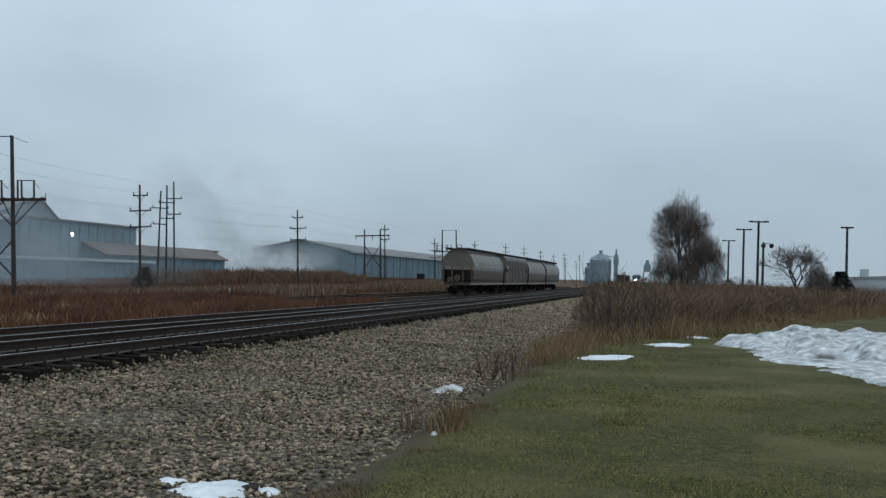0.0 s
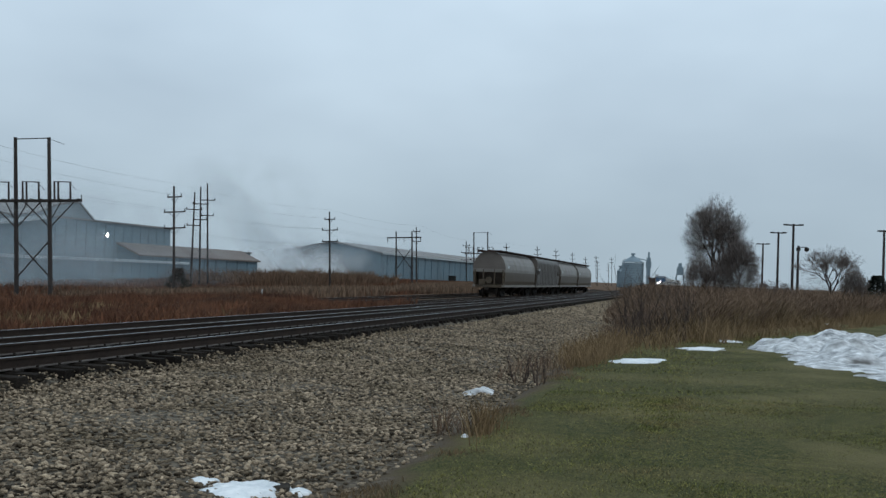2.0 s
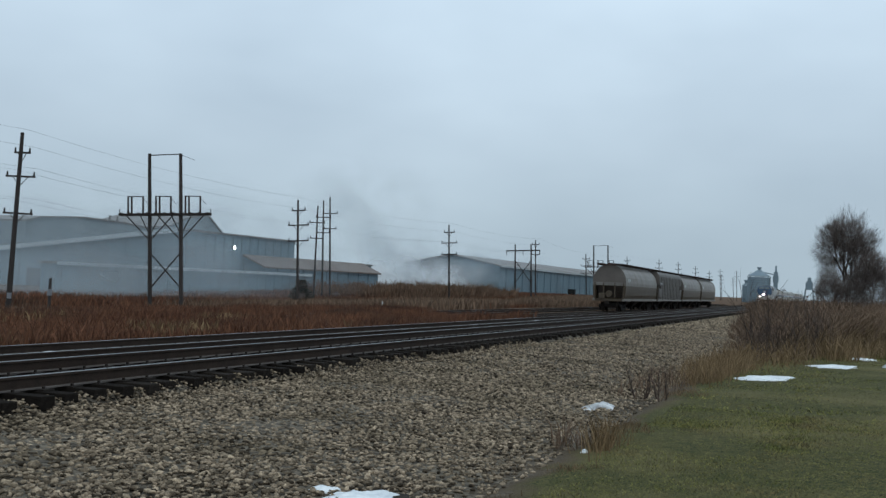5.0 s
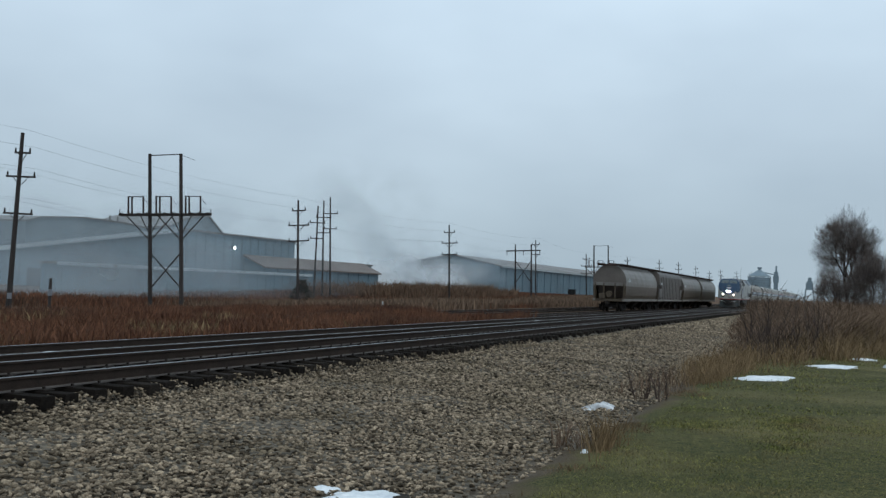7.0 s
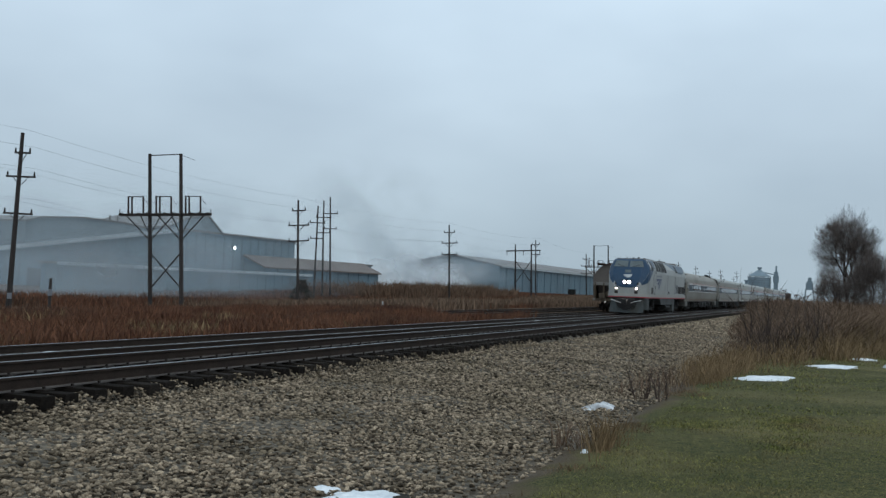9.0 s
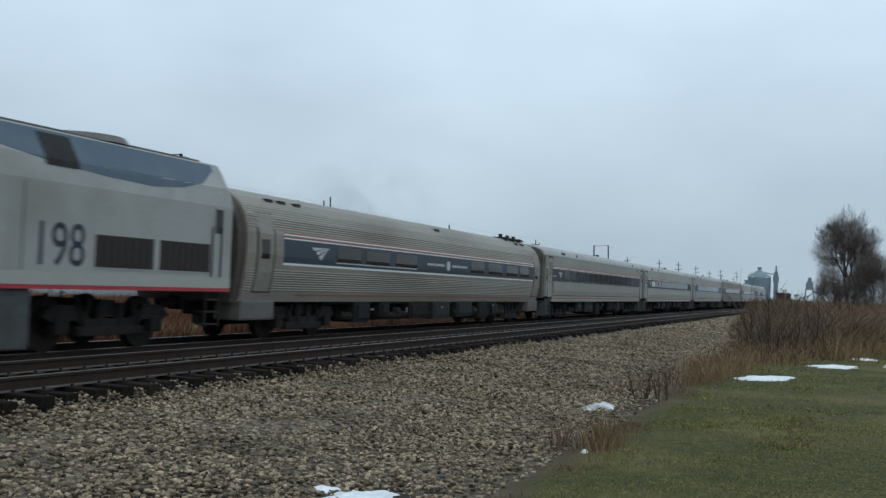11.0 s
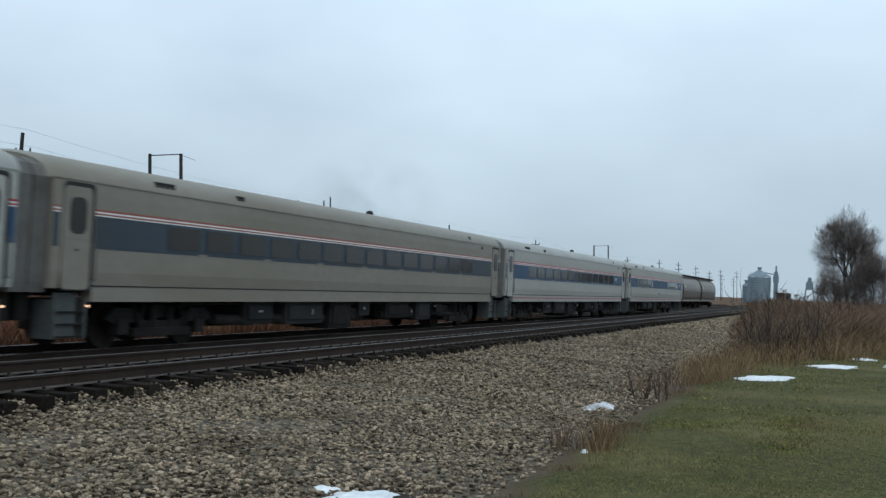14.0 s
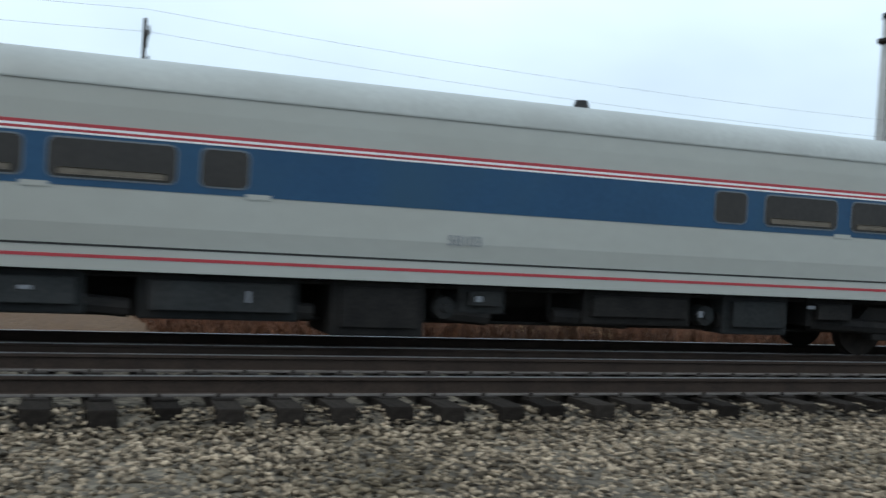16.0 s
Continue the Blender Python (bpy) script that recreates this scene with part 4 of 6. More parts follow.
    loft(bm, [[(-1.15, 1.6, 1.05), (-0.45, 1.4, 1.05), (0.45, 1.4, 1.05), (1.15, 1.6, 1.05), (1.15, 1.75, 1.05), (-1.15, 1.75, 1.05)], [(-1.22, 1.5, 0.12), (-0.3, 1.22, 0.10), (0.3, 1.22, 0.10), (1.22, 1.5, 0.12), (1.22, 1.65, 0.12), (-1.22, 1.65, 0.12)]])
    part("plough", bm, M["skirt"], c)
    bm = B()
    box(bm, -0.62, 0.62, 1.12, 1.5, 0.5, 1.12, 0.05)
    prism_y(bm, [(-0.55, 0.5), (-0.12, 0.26), (0.12, 0.26), (0.55, 0.5)], 1.15, 1.5)
    rod(bm, (0, 0.8, 0.86), (0, 1.4, 0.86), 0.12, 0.12, 8)
    box(bm, -0.16, 0.16, 0.7, 0.97, 0.70, 1.02, 0.03)
    part("coupler", bm, M["dark"], c)
    for k in range(6):
        xx = -0.7 + 0.28 * k
        bm = B()
        rod(bm, (xx, 1.2, 1.0), (xx + 0.05, 1.12, 0.66), 0.03, 0.03, 6)
        rod(bm, (xx + 0.05, 1.12, 0.66), (xx + 0.12, 1.2, 0.92), 0.03, 0.03, 6)
        part("hose", bm, M["dark"], c)
    for s in (1, -1):
        bm = B()
        rod(bm, (s * 1.1, 1.32, 1.02), (s * 0.75, 1.12, 0.92), 0.02, 0.02, 6)
        rod(bm, (s * 0.75, 1.12, 0.92), (s * 0.35, 1.1, 0.80), 0.02, 0.02, 6)
        part("grab_iron", bm, M["white"], c)
    # cab side windows, doors, ladder, louvres, grilles
    skin_patch("cab_window_frame", [(2.5, 3.30, 3.84), (2.6, 3.22, 3.86), (3.72, 3.20, 3.84)], M["dark"], 0.018)
    skin_patch("cab_window", [(2.56, 3.3, 3.80), (2.86, 3.27, 3.80)], M["logo_white"], 0.026)
    skin_patch("cab_window", [(2.98, 3.26, 3.80), (3.66, 3.24, 3.78)], M["skirt"], 0.026)
    skin_patch("door_frame", [(3.98, 1.62, 3.42), (4.72, 1.62, 3.42)], M["gasket"], 0.010)
    d = skin_patch("door", [(4.03, 1.66, 3.38), (4.67, 1.66, 3.38)], M["loco_silver"], 0.018)
    for z in (2.0, 3.1):
        bm = B()
        box(bm, 1.47, 1.54, 4.62, 4.70, z - 0.1, z + 0.12)
        part("hinge", bm, M["dark"], d)
    bm = B()
    for z in (1.52, 1.72, 1.92):
        box(bm, 1.46, 1.515, 4.1, 4.55, z - 0.05, z + 0.03)
    for z in (1.02, 0.76, 0.50):
        box(bm, 1.25, 1.5, 4.1, 4.6, z, z + 0.03)
    for y in (4.08, 4.6):
        rod(bm, (1.46, y, 0.45), (1.46, y, 1.2), 0.02, 0.02, 6)
    part("ladder", bm, M["dark"], c)
    skin_patch("side_grille", [(3.08, 1.50, 1.98), (3.72, 1.50, 1.98)], M["grille"], 0.012)
    skin_patch("louvre_panel", [(5.0, 3.14, 3.96), (10.1, 3.14, 3.96)], M["loco_silver"], 0.008)
    for a, b in ((5.15, 6.0), (6.25, 7.1), (7.4, 8.7), (8.9, 9.95)):
        l = skin_patch("louvre", [(a, 3.19, 3.96), (b, 3.19, 3.96)], M["dark"], 0.016)
        bm = B()
        for k in range(9):
            z = 3.28 + k * 0.072
            xx = side_x(a, z) + 0.018
            box(bm, xx - 0.01, xx + 0.012, a + 0.03, b - 0.03, z, z + 0.014)
        part("slats", bm, M["dark"], l)
    skin_patch("louvre", [(15.02, 3.34, 3.92), (15.85, 3.34, 3.92)], M["dark"], 0.016)
    skin_patch("rear_grille_frame", [(16.2, 1.56, 2.26), (20.1, 1.56, 2.26)], M["loco_silver"], 0.010)
    for a, b in ((16.32, 18.05), (18.25, 20.0)):
        g = skin_patch("rear_grille", [(a, 1.60, 2.20), (b, 1.60, 2.20)], M["grille"], 0.018)
        bm = B()
        for k in range(1, 8):
            yy = a + (b - a) * k / 8
            box(bm, 1.512, 1.526, yy - 0.01, yy + 0.01, 1.62, 2.18)
        part("slats", bm, M["dark"], g)
    skin_patch("rear_door", [(20.14, 1.50, 3.02), (20.5, 1.50, 3.02)], M["loco_silver"], 0.014)
    skin_patch("rear_door_window", [(20.18, 2.45, 2.98), (20.46, 2.45, 2.98)], M["pane"], 0.02)
    bm = B()
    for z in (0.45, 0.72, 0.99):
        box(bm, 1.2, 1.48, 20.0, 20.5, z, z + 0.03)
    for y in (19.98, 20.5):
        rod(bm, (1.47, y, 0.4), (1.47, y, 1.5), 0.02, 0.02, 6)
    for y in (20.05, 20.4):
        rod(bm, (1.54, y, 1.5), (1.54, y, 2.6), 0.016, 0.016, 6)
    part("rear_ladder", bm, M["dark"], c)
    skin_patch("fuel_filler", [(11.15, 1.56, 1.74), (11.5, 1.56, 1.74)], M["dark"], 0.016)
    for y0 in (4.86, 10.6, 14.5):
        bm = B()
        box(bm, 1.495, 1.508, y0, y0 + 0.03, 1.5, 3.0)
        part("panel_seam", bm, M["gasket"], c)
    # roof hatches
    bm = B()
    box(bm, -1.0, 1.0, 2.7, 20.2, 4.01, 4.065, 0.01)
    part("roof_deck", bm, M["loco_roof"], c)
    for y0, y1, top in ((10.9, 13.0, 4.17), (4.6, 5.8, 4.11)):
        bm = B()
        box(bm, -0.7, 0.9, y0, y1, 4.03, top, 0.04)
        part("roof_hatch", bm, M["loco_roof"], c)
    for yf in (17.3,):
        bm = B()
        rod(bm, (0.2, yf, 4.03), (0.2, yf, 4.17), 0.95, 0.85, 24)
        part("fan", bm, M["loco_roof"], c)
    bm = B()
    rod(bm, (0.5, 3.0, 4.03), (0.5, 3.0, 4.15), 0.06, 0.09, 10)
    rod(bm, (0.2, 2.6, 4.0), (0.2, 2.6, 4.11), 0.05, 0.05, 8)
    rod(bm, (0.8, 3.8, 4.0), (0.8, 3.8, 4.12), 0.1, 0.1, 10)
    part("horn", bm, M["dark"], c)
    # fuel tank, skirts, trucks
    bm = B()
    prism_x(bm, [(7.2, 1.18), (7.9, 0.70), (13.9, 0.70), (14.3, 1.18)], -1.42, 1.45)
    part("fuel_tank", bm, M["skirt"], c)
    bm = B()
    box(bm, 0.9, 1.42, 1.7, 2.75, 0.32, 1.18, 0.04)
    part("side_skirt", bm, M["skirt"], c)
    bm = B()
    box(bm, 0.9, 1.44, 13.75, 14.85, 0.14, 1.18, 0.04)
    part("battery_box", bm, M["skirt"], c)
    bm = B()
    rod(bm, (1.25, 10.6, 0.50), (1.25, 12.8, 0.50), 0.17, 0.17, 14)
    rod(bm, (1.0, 10.6, 0.40), (1.0, 13.0, 0.40), 0.2, 0.2, 14)
    part("air_reservoir", bm, M["under_box"], c)
    for yb in (4.6, 17.3):
        truck(c, yb, 2.75, 0.51, 1.08, 0.72)
    coupler(c, 21.0, 20.3)
    # emblem and number on the side
    fan_logo(c, 1.508, 5.1, 2.66, 2.55, 0.86, M["logo_blue"])
    text_bar(c, 1.502, 5.45, 7.75, 2.78, 2.92, M["logo_grey"], 6)
    lettering("number", "198", 1.10, M["logo_dark"], c, pose(1.506, 14.72, 1.60, 90, 0, 90), "large dark blue road number", 0.82)
    return c


def covered_hopper(m, skin, low, ends, label, flat=False):
    """Parked covered hopper: barrel or ribbed body, end slopes and ladders, roof walk, outlets and trucks."""
    c = thing("hopper_car", label, "railway freight car", "parked hopper cars", at=m)
    l = 19.0
    hw = 1.6
    arc = [(hw * math.sin(radians(a)), 2.86 + 1.7 * math.cos(radians(a))) for a in range(90, -1, -15)] if not flat else [(1.55, 3.85), (1.5, 4.1), (1.25, 4.38), (0.7, 4.52), (0, 4.55)]
    side = [(1.45, 1.12), (1.58, 1.6), (1.62, 2.2), (1.63, 2.5), (1.63, 2.8)] if not flat else [(1.53, 1.12), (1.55, 1.8), (1.55, 3.0)]
    up = [p for p in side if p[1] >= (1.9 if flat else 2.5)] + [(x, z) for x, z in arc if z > 2.9]
    dn = [p for p in side if p[1] <= 2.5] if not flat else side[:2] + [(1.55, 3.0)]
    body0, body1 = (0.55, l - 0.55)
    bm = B()
    ring = up + [(-x, z) for x, z in up[::-1] if x > 0.001]
    loft(bm, [[(x, y, z) for x, z in ring] for y in (body0, body1)])
    part("body", bm, skin, c)
    # Lower half takes its own colour; on barrel cars this includes painted shading.
    bm = B()
    ring = dn + [(-x, z) for x, z in dn[::-1]]
    loft(bm, [[(x, y, z) for x, z in ring] for y in (body0 + 1.7, body1 - 1.7)])
    for ya, yb in ((body0, body0 + 1.7), (body1 - 1.7, body1)):
        for s in (1, -1):
            prism_y(bm, [(s * 1.30, 1.12), (s * 1.45, 1.12), (s * 1.58, 1.6), (s * 1.62, 2.25), (s * 1.63, 2.5), (s * 1.50, 2.5)], ya, yb)
    part("lower_side", bm, low, c, "lower side, painted darker on barrel cars for their shading")
    for a, b, d in ((body0, body0 + 0.05, -1), (body1 - 0.05, body1, 1)):
        bm = B()
        pr = [(x, z) for x, z in up if z > 2.65]
        prism_y(bm, [(x * 1.012, z + 0.015) for x, z in pr + [(-x, z) for x, z in pr[::-1] if x > 0.001]], a - 0.04, b + 0.04)
        e = part("end_cap", bm, ends, c)
        bm = B()
        y_in = a + (1.9 if d < 0 else -1.9)
        y_out = a if d < 0 else b
        loft(bm, [[(-1.35, y_out, 2.72), (1.35, y_out, 2.72), (1.35, y_in, 1.2), (-1.35, y_in, 1.2)], [(-1.35, y_out - d * 0.08, 2.70), (1.35, y_out - d * 0.08, 2.70), (1.35, y_in - d * 0.08, 1.18), (-1.35, y_in - d * 0.08, 1.18)]])
        part("slope_sheet", bm, ends, c)
        bm = B()
        yy = y_out + d * 0.02
        for x in (-1.4, -0.55, 0.55, 1.4):
            box(bm, x - 0.06, x + 0.06, yy - 0.06, yy + 0.06, 1.0, 2.75)
        box(bm, -1.5, 1.5, yy - 0.12, yy + 0.12, 0.98, 1.2, 0.02)
        rod(bm, (0.0, yy - 0.1 * d, 1.7), (0.0, yy + 0.18 * d, 1.7), 0.32, 0.32, 14)
        box(bm, -0.95, -0.35, yy - 0.3, yy + 0.1, 1.25, 1.75, 0.03)
        for k in range(5):
            rod(bm, (0.85, yy + d * 0.08, 1.3 + k * 0.33), (1.35, yy + d * 0.08, 1.3 + k * 0.33), 0.015, 0.015, 5)
        part("end_frame", bm, M["hopper_low"], c)
    bm = B()
    for s in (1, -1):
        box(bm, s * 1.46 - 0.1, s * 1.46 + 0.13, 0.2, l - 0.2, 1.02, 1.24, 0.02)
    part("side_sill", bm, M["hopper"], c, "pale dusty side sill")
    if flat:
        bm = B()
        box(bm, -0.06, 0.06, -0.05, 0.05, 1.2, 3.85)
        rib = mesh_of("rib", bm, skin)
        for k in range(15):
            for s in (1, -1):
                piece("rib", rib, c, pose(s * 1.55, body0 + 0.4 + k * (body1 - body0 - 0.8) / 14, 0))
    bm = B()
    zt = arc[-1][1]
    for s in (0.95, -0.95):
        box(bm, s - 0.28, s + 0.28, -0.05, l + 0.05, zt + 0.03, zt + 0.08)
    for k in range(13):
        box(bm, -1.2, 1.2, 0.3 + k * 1.5, 0.38 + k * 1.5, zt - 0.12, zt + 0.03)
    box(bm, -0.32, 0.32, 0.9, l - 0.9, zt - 0.02, zt + 0.13, 0.03)
    part("roof_walk", bm, M["brown_car"], c)
    for k in range(3):
        bm = B()
        y = 4.7 + k * 4.8
        loft(bm, [[(-1.3, y - 1.6, 1.15), (1.3, y - 1.6, 1.15), (1.3, y + 1.6, 1.15), (-1.3, y + 1.6, 1.15)], [(-0.55, y - 0.4, 0.35), (0.55, y - 0.4, 0.35), (0.55, y + 0.4, 0.35), (-0.55, y + 0.4, 0.35)]])
        part("outlet", bm, M["under"], c)
    for yb in (2.2, l - 2.2):
        truck(c, yb, 1.78, 0.46, 1.0, 0.55)
    for y0, y1 in ((-0.45, 0.4), (l + 0.45, l - 0.4)):
        coupler(c, y0, y1)
    text_bar(c, 1.63 if not flat else 1.6, 1.6, 2.8, 2.9, 3.2, M["logo_white"], 4)
    return c


def switcher():
    c = thing("switcher_locomotive", "small green industrial switching locomotive with white rails", "locomotive")
    bm = B()
    box(bm, -1.45, 1.45, 0.0, 11.5, 1.05, 1.35, 0.03)
    part("deck", bm, M["dark"], c)
    bm = B()
    box(bm, -0.85, 0.85, 1.3, 6.4, 1.35, 2.75, 0.10)
    part("hood", bm, M["green"], c)
    bm = B()
    for k in range(6):
        box(bm, 0.85, 0.875, 1.7 + k * 0.7, 2.2 + k * 0.7, 1.6, 2.45)
    part("hood_doors", bm, M["green"], c)
    bm = B()
    box(bm, -0.5, 0.5, 1.28, 1.31, 1.7, 2.5)
    part("radiator", bm, M["grille"], c)
    bm = B()
    box(bm, -1.35, 1.35, 6.4, 9.0, 1.35, 3.4, 0.08)
    cab = part("cab", bm, M["green"], c)
    bm = B()
    box(bm, -1.45, 1.45, 6.25, 9.15, 3.38, 3.5, 0.05)
    part("cab_roof", bm, M["green"], cab)
    for a, b in ((6.7, 7.5), (7.8, 8.6)):
        bm = B()
        box(bm, 1.34, 1.365, a, b, 2.45, 3.1)
        part("cab_window", bm, M["pane"], cab)
    for x in (-0.9, 0.45):
        bm = B()
        box(bm, x, x + 0.45, 6.38, 6.41, 2.75, 3.15)
        part("cab_window", bm, M["pane"], cab)
    bm = B()
    box(bm, -0.85, 0.85, 9.0, 10.9, 1.35, 2.3, 0.08)
    part("short_hood", bm, M["green"], c)
    bm = B()
    for x in (-1.38, 1.38):
        for y in (0.1, 1.6, 3.2, 4.8, 6.3):
            rod(bm, (x, y, 1.35), (x, y, 2.3), 0.025, 0.025, 6)
        rod(bm, (x, 0.1, 2.3), (x, 6.3, 2.3), 0.025, 0.025, 6)
    for x in (-1.3, -0.5, 0.5, 1.3):
        rod(bm, (x, 0.05, 1.2), (x, 0.05, 2.2), 0.025, 0.025, 6)
    rod(bm, (-1.3, 0.05, 2.2), (-0.5, 0.05, 2.2), 0.025, 0.025, 6)
    rod(bm, (0.5, 0.05, 2.2), (1.3, 0.05, 2.2), 0.025, 0.025, 6)
    part("handrail", bm, M["white"], c)
    bm = B()
    box(bm, -1.4, 1.4, -0.1, 0.1, 0.45, 1.2, 0.04)
    part("pilot", bm, M["dark"], c)
    for s in (-1.02, 1.02):
        bm = B()
        rod(bm, (s, -0.16, 0.62), (s, -0.06, 0.62), 0.10, 0.10, 16)
        part("headlight", bm, M["lamp_white"], c, "lit white lamp on the pilot")
    bm = B()
    rod(bm, (0, 2.4, 2.7), (0, 2.4, 3.1), 0.12, 0.12, 10)
    rod(bm, (0.3, 3.6, 2.7), (0.3, 3.6, 2.95), 0.15, 0.15, 10)
    part("exhaust", bm, M["dark"], c)
    for yb in (2.5, 9.0):
        truck(c, yb, 2.1, 0.5, 1.0, 0.6)
    return c

# ------------------------------------------------------------------ poles, tower, wires
LINE_X = -58.0


def utility_pole(x, y, top, label, arms=((0.9, 0.9), (2.6, 1.35), (5.0, 1.35)), lean=0.0, r=0.17, turn=0.0, brace=True):
    base = ground_z(x, y)
    c = thing("utility_pole", label, "utility pole", "utility poles", at=pose(x, y, base, 0, lean, turn))
    h = top - base
    bm = B()
    rod(bm, (0, 0, -0.3), (0, 0, h), r, r * 0.62, 9)
    part("post", bm, M["pole"], c)
    for dz, half in arms:
        z = h - dz
        bm = B()
        box(bm, -half, half, 0.10, 0.22, z - 0.07, z + 0.07)
        if brace:
            rod(bm, (-half * 0.55, 0.16, z), (0, 0.12, z - 0.75), 0.03, 0.03, 5)
            rod(bm, (half * 0.55, 0.16, z), (0, 0.12, z - 0.75), 0.03, 0.03, 5)
        a = part("crossarm", bm, M["pole"], c)
        for s in (-0.92, 0.92):
            bm = B()
            rod(bm, (half * s, 0.16, z + 0.06), (half * s, 0.16, z + 0.38), 0.075, 0.05, 8)
            part("insulator", bm, M["dark"], a)
    return c


def switch_tower(x, y, top, turn, label, lean=0.0, d=1.4):
    """Two poles joined by a beam, a platform of switch frames on arms, cross bracing."""
    c = thing("switch_tower", label, "electric tower", "electric towers", at=pose(x, y, ground_z(x, y), 0, lean, turn))
    h = top - ground_z(x, y)
    for s in (-d, d):
        bm = B()
        rod(bm, (s, 0, -0.3), (s, 0, h), 0.21, 0.15, 10)
        part("post", bm, M["pole"], c)
    bm = B()
    rod(bm, (-d, 0, h - 0.15), (d, 0, h - 0.05), 0.05, 0.05, 6)
    rod(bm, (d, 0, h - 0.1), (d + 1.2, 0.4, h - 0.55), 0.02, 0.02, 5)
    part("top_beam", bm, M["pole"], c)
    pz = h - 5.55
    bm = B()
    for yy in (-0.35, 0.35):
        box(bm, -4.1, 4.1, yy - 0.09, yy + 0.09, pz - 0.12, pz + 0.08)
    for k in range(11):
        box(bm, -3.9 + k * 0.78 - 0.05, -3.9 + k * 0.78 + 0.05, -0.7, 0.7, pz + 0.06, pz + 0.15)
    for s in (-4.1, 4.1):
        rod(bm, (s, 0, pz), (s, 0, pz + 0.5), 0.04, 0.04, 5)
    part("platform", bm, M["pole"], c)
    for xc in (-2.65, -0.15, 2.5):
        bm = B()
        for dx in (-0.68, -0.36, 0.66):
            rod(bm, (xc + dx, 0, pz + 0.1), (xc + dx, 0, pz + 1.6), 0.09, 0.08, 8)
        rod(bm, (xc - 0.75, 0, pz + 1.66), (xc + 0.75, 0, pz + 1.62), 0.05, 0.05, 6)
        rod(bm, (xc + 0.66, 0, pz + 1.5), (xc + 1.15, 0, pz + 0.9), 0.025, 0.025, 5)
        part("switch_frame", bm, M["pole"], c)
    legs = [((s, 0, pz - 2.4), (s + e * 0.95, 0, pz - 0.1), 0.06) for s in (-d, d) for e in (-2.2, 2.2)]
    legs += [((s, 0, pz - 1.9), (s + e, 0.3, pz - 0.1), 0.05) for s in (-d, d) for e in (-0.9, 0.9)]
    legs += [((-s, 0.1 * s, pz - 3.5), (s, 0.1 * s, pz - 6.8), 0.07) for s in (d, -d)]
    for p, q, r in legs:
        part("brace", rod(B(), p, q, r, r, 6), M["pole"], c)
    return c


WOOD = "weathered wooden utility pole with three crossarms"
ARMS = ((1.2, 0.9), (2.9, 1.35), (4.7, 1.35))
utility_pole(-59.4, 4.6, 12.6, "tall weathered wooden utility pole with crossarms", lean=0.8)
utility_pole(-58.1, 60.5, 11.42, WOOD, ((1.5, 0.75), (3.3, 1.4), (6.1, 1.4)), lean=1.9, r=0.22)
for y, top in ((104.2, 10.35), (153.4, 10.9), (248.9, 10.3), (302, 11.8), (360, 13.1), (406, 14.0), (458, 14.0), (509, 13.3), (565, 13), (630, 13)):
    utility_pole(-57.75, y, top, WOOD, ARMS, lean=-2.6)
utility_pole(-58.75, 207, 11.4, WOOD, arms=((0.9, 0.8), (3.0, 0.9)), lean=-2.3)
for x, y, top, lean in ((-75, 140.2, 12.6, 0.2), (-74.8, 142.6, 13.6, -1.5), (-74.7, 145.1, 14.4, -2.4)):
    utility_pole(x, y, top, "bare grey pole with slanting service arms", arms=((2.6, 1.2), (5.0, 1.0)), lean=lean, turn=25, brace=False)
for k in range(5):
    utility_pole(-58 + k * 4.6, 560 + k * 42, 15.5 + k * 0.5, "distant wooden pole near the grain bin", arms=((1.2, 1.2), (3.2, 1.2)), lean=-2.0)
c = thing("h_frame_pole", "wooden H-frame power pole with a braced crossbeam", "utility pole", at=pose(-61, 205.5, -0.9, 0, -2.3, 0))
for s in (-1.72, 1.72):
    bm = B()
    rod(bm, (s, 0, -0.3), (s, 0, 11.3), 0.2, 0.14, 8)
    part("post", bm, M["pole"], c)
bm = B()
box(bm, -3.7, 3.7, -0.1, 0.1, 9.85, 10.1)
for s in (-3.55, 0.0, 3.55):
    rod(bm, (s, 0, 9.9), (s, 0, 9.0), 0.09, 0.06, 6)
part("crossbeam", bm, M["pole"], c)
for s in (-1.72, 1.72):
    bm = B()
    rod(bm, (s, 0, 7.9), (0.0, 0, 5.6), 0.08, 0.08, 6)
    rod(bm, (0.0, 0, 5.6), (-s, 0, 3.3), 0.08, 0.08, 6)
    part("brace", bm, M["pole"], c)

switch_tower(-57.0, 78.4, 12.2, 24, "wooden switch tower with a platform and X bracing", lean=-3.0)
switch_tower(-56.7, 260.8, 13.1, 8, "distant wooden switch tower above the freight cars", lean=-2.1, d=1.8)


def wire(a, b, sag, r=0.0075):
    bm = B()
    a, b = Vector(a), Vector(b)
    n = 10
    pts = []
    for i in range(n + 1):
        u = i / n
        p = a.lerp(b, u)
        p.z -= sag * 4 * u * (1 - u)
        pts.append(p)
    loft(bm, [[(p.x + r * math.cos(k * math.pi / 2), p.y, p.z + r * math.sin(k * math.pi / 2)) for k in range(4)] for p in pts])
    return bm


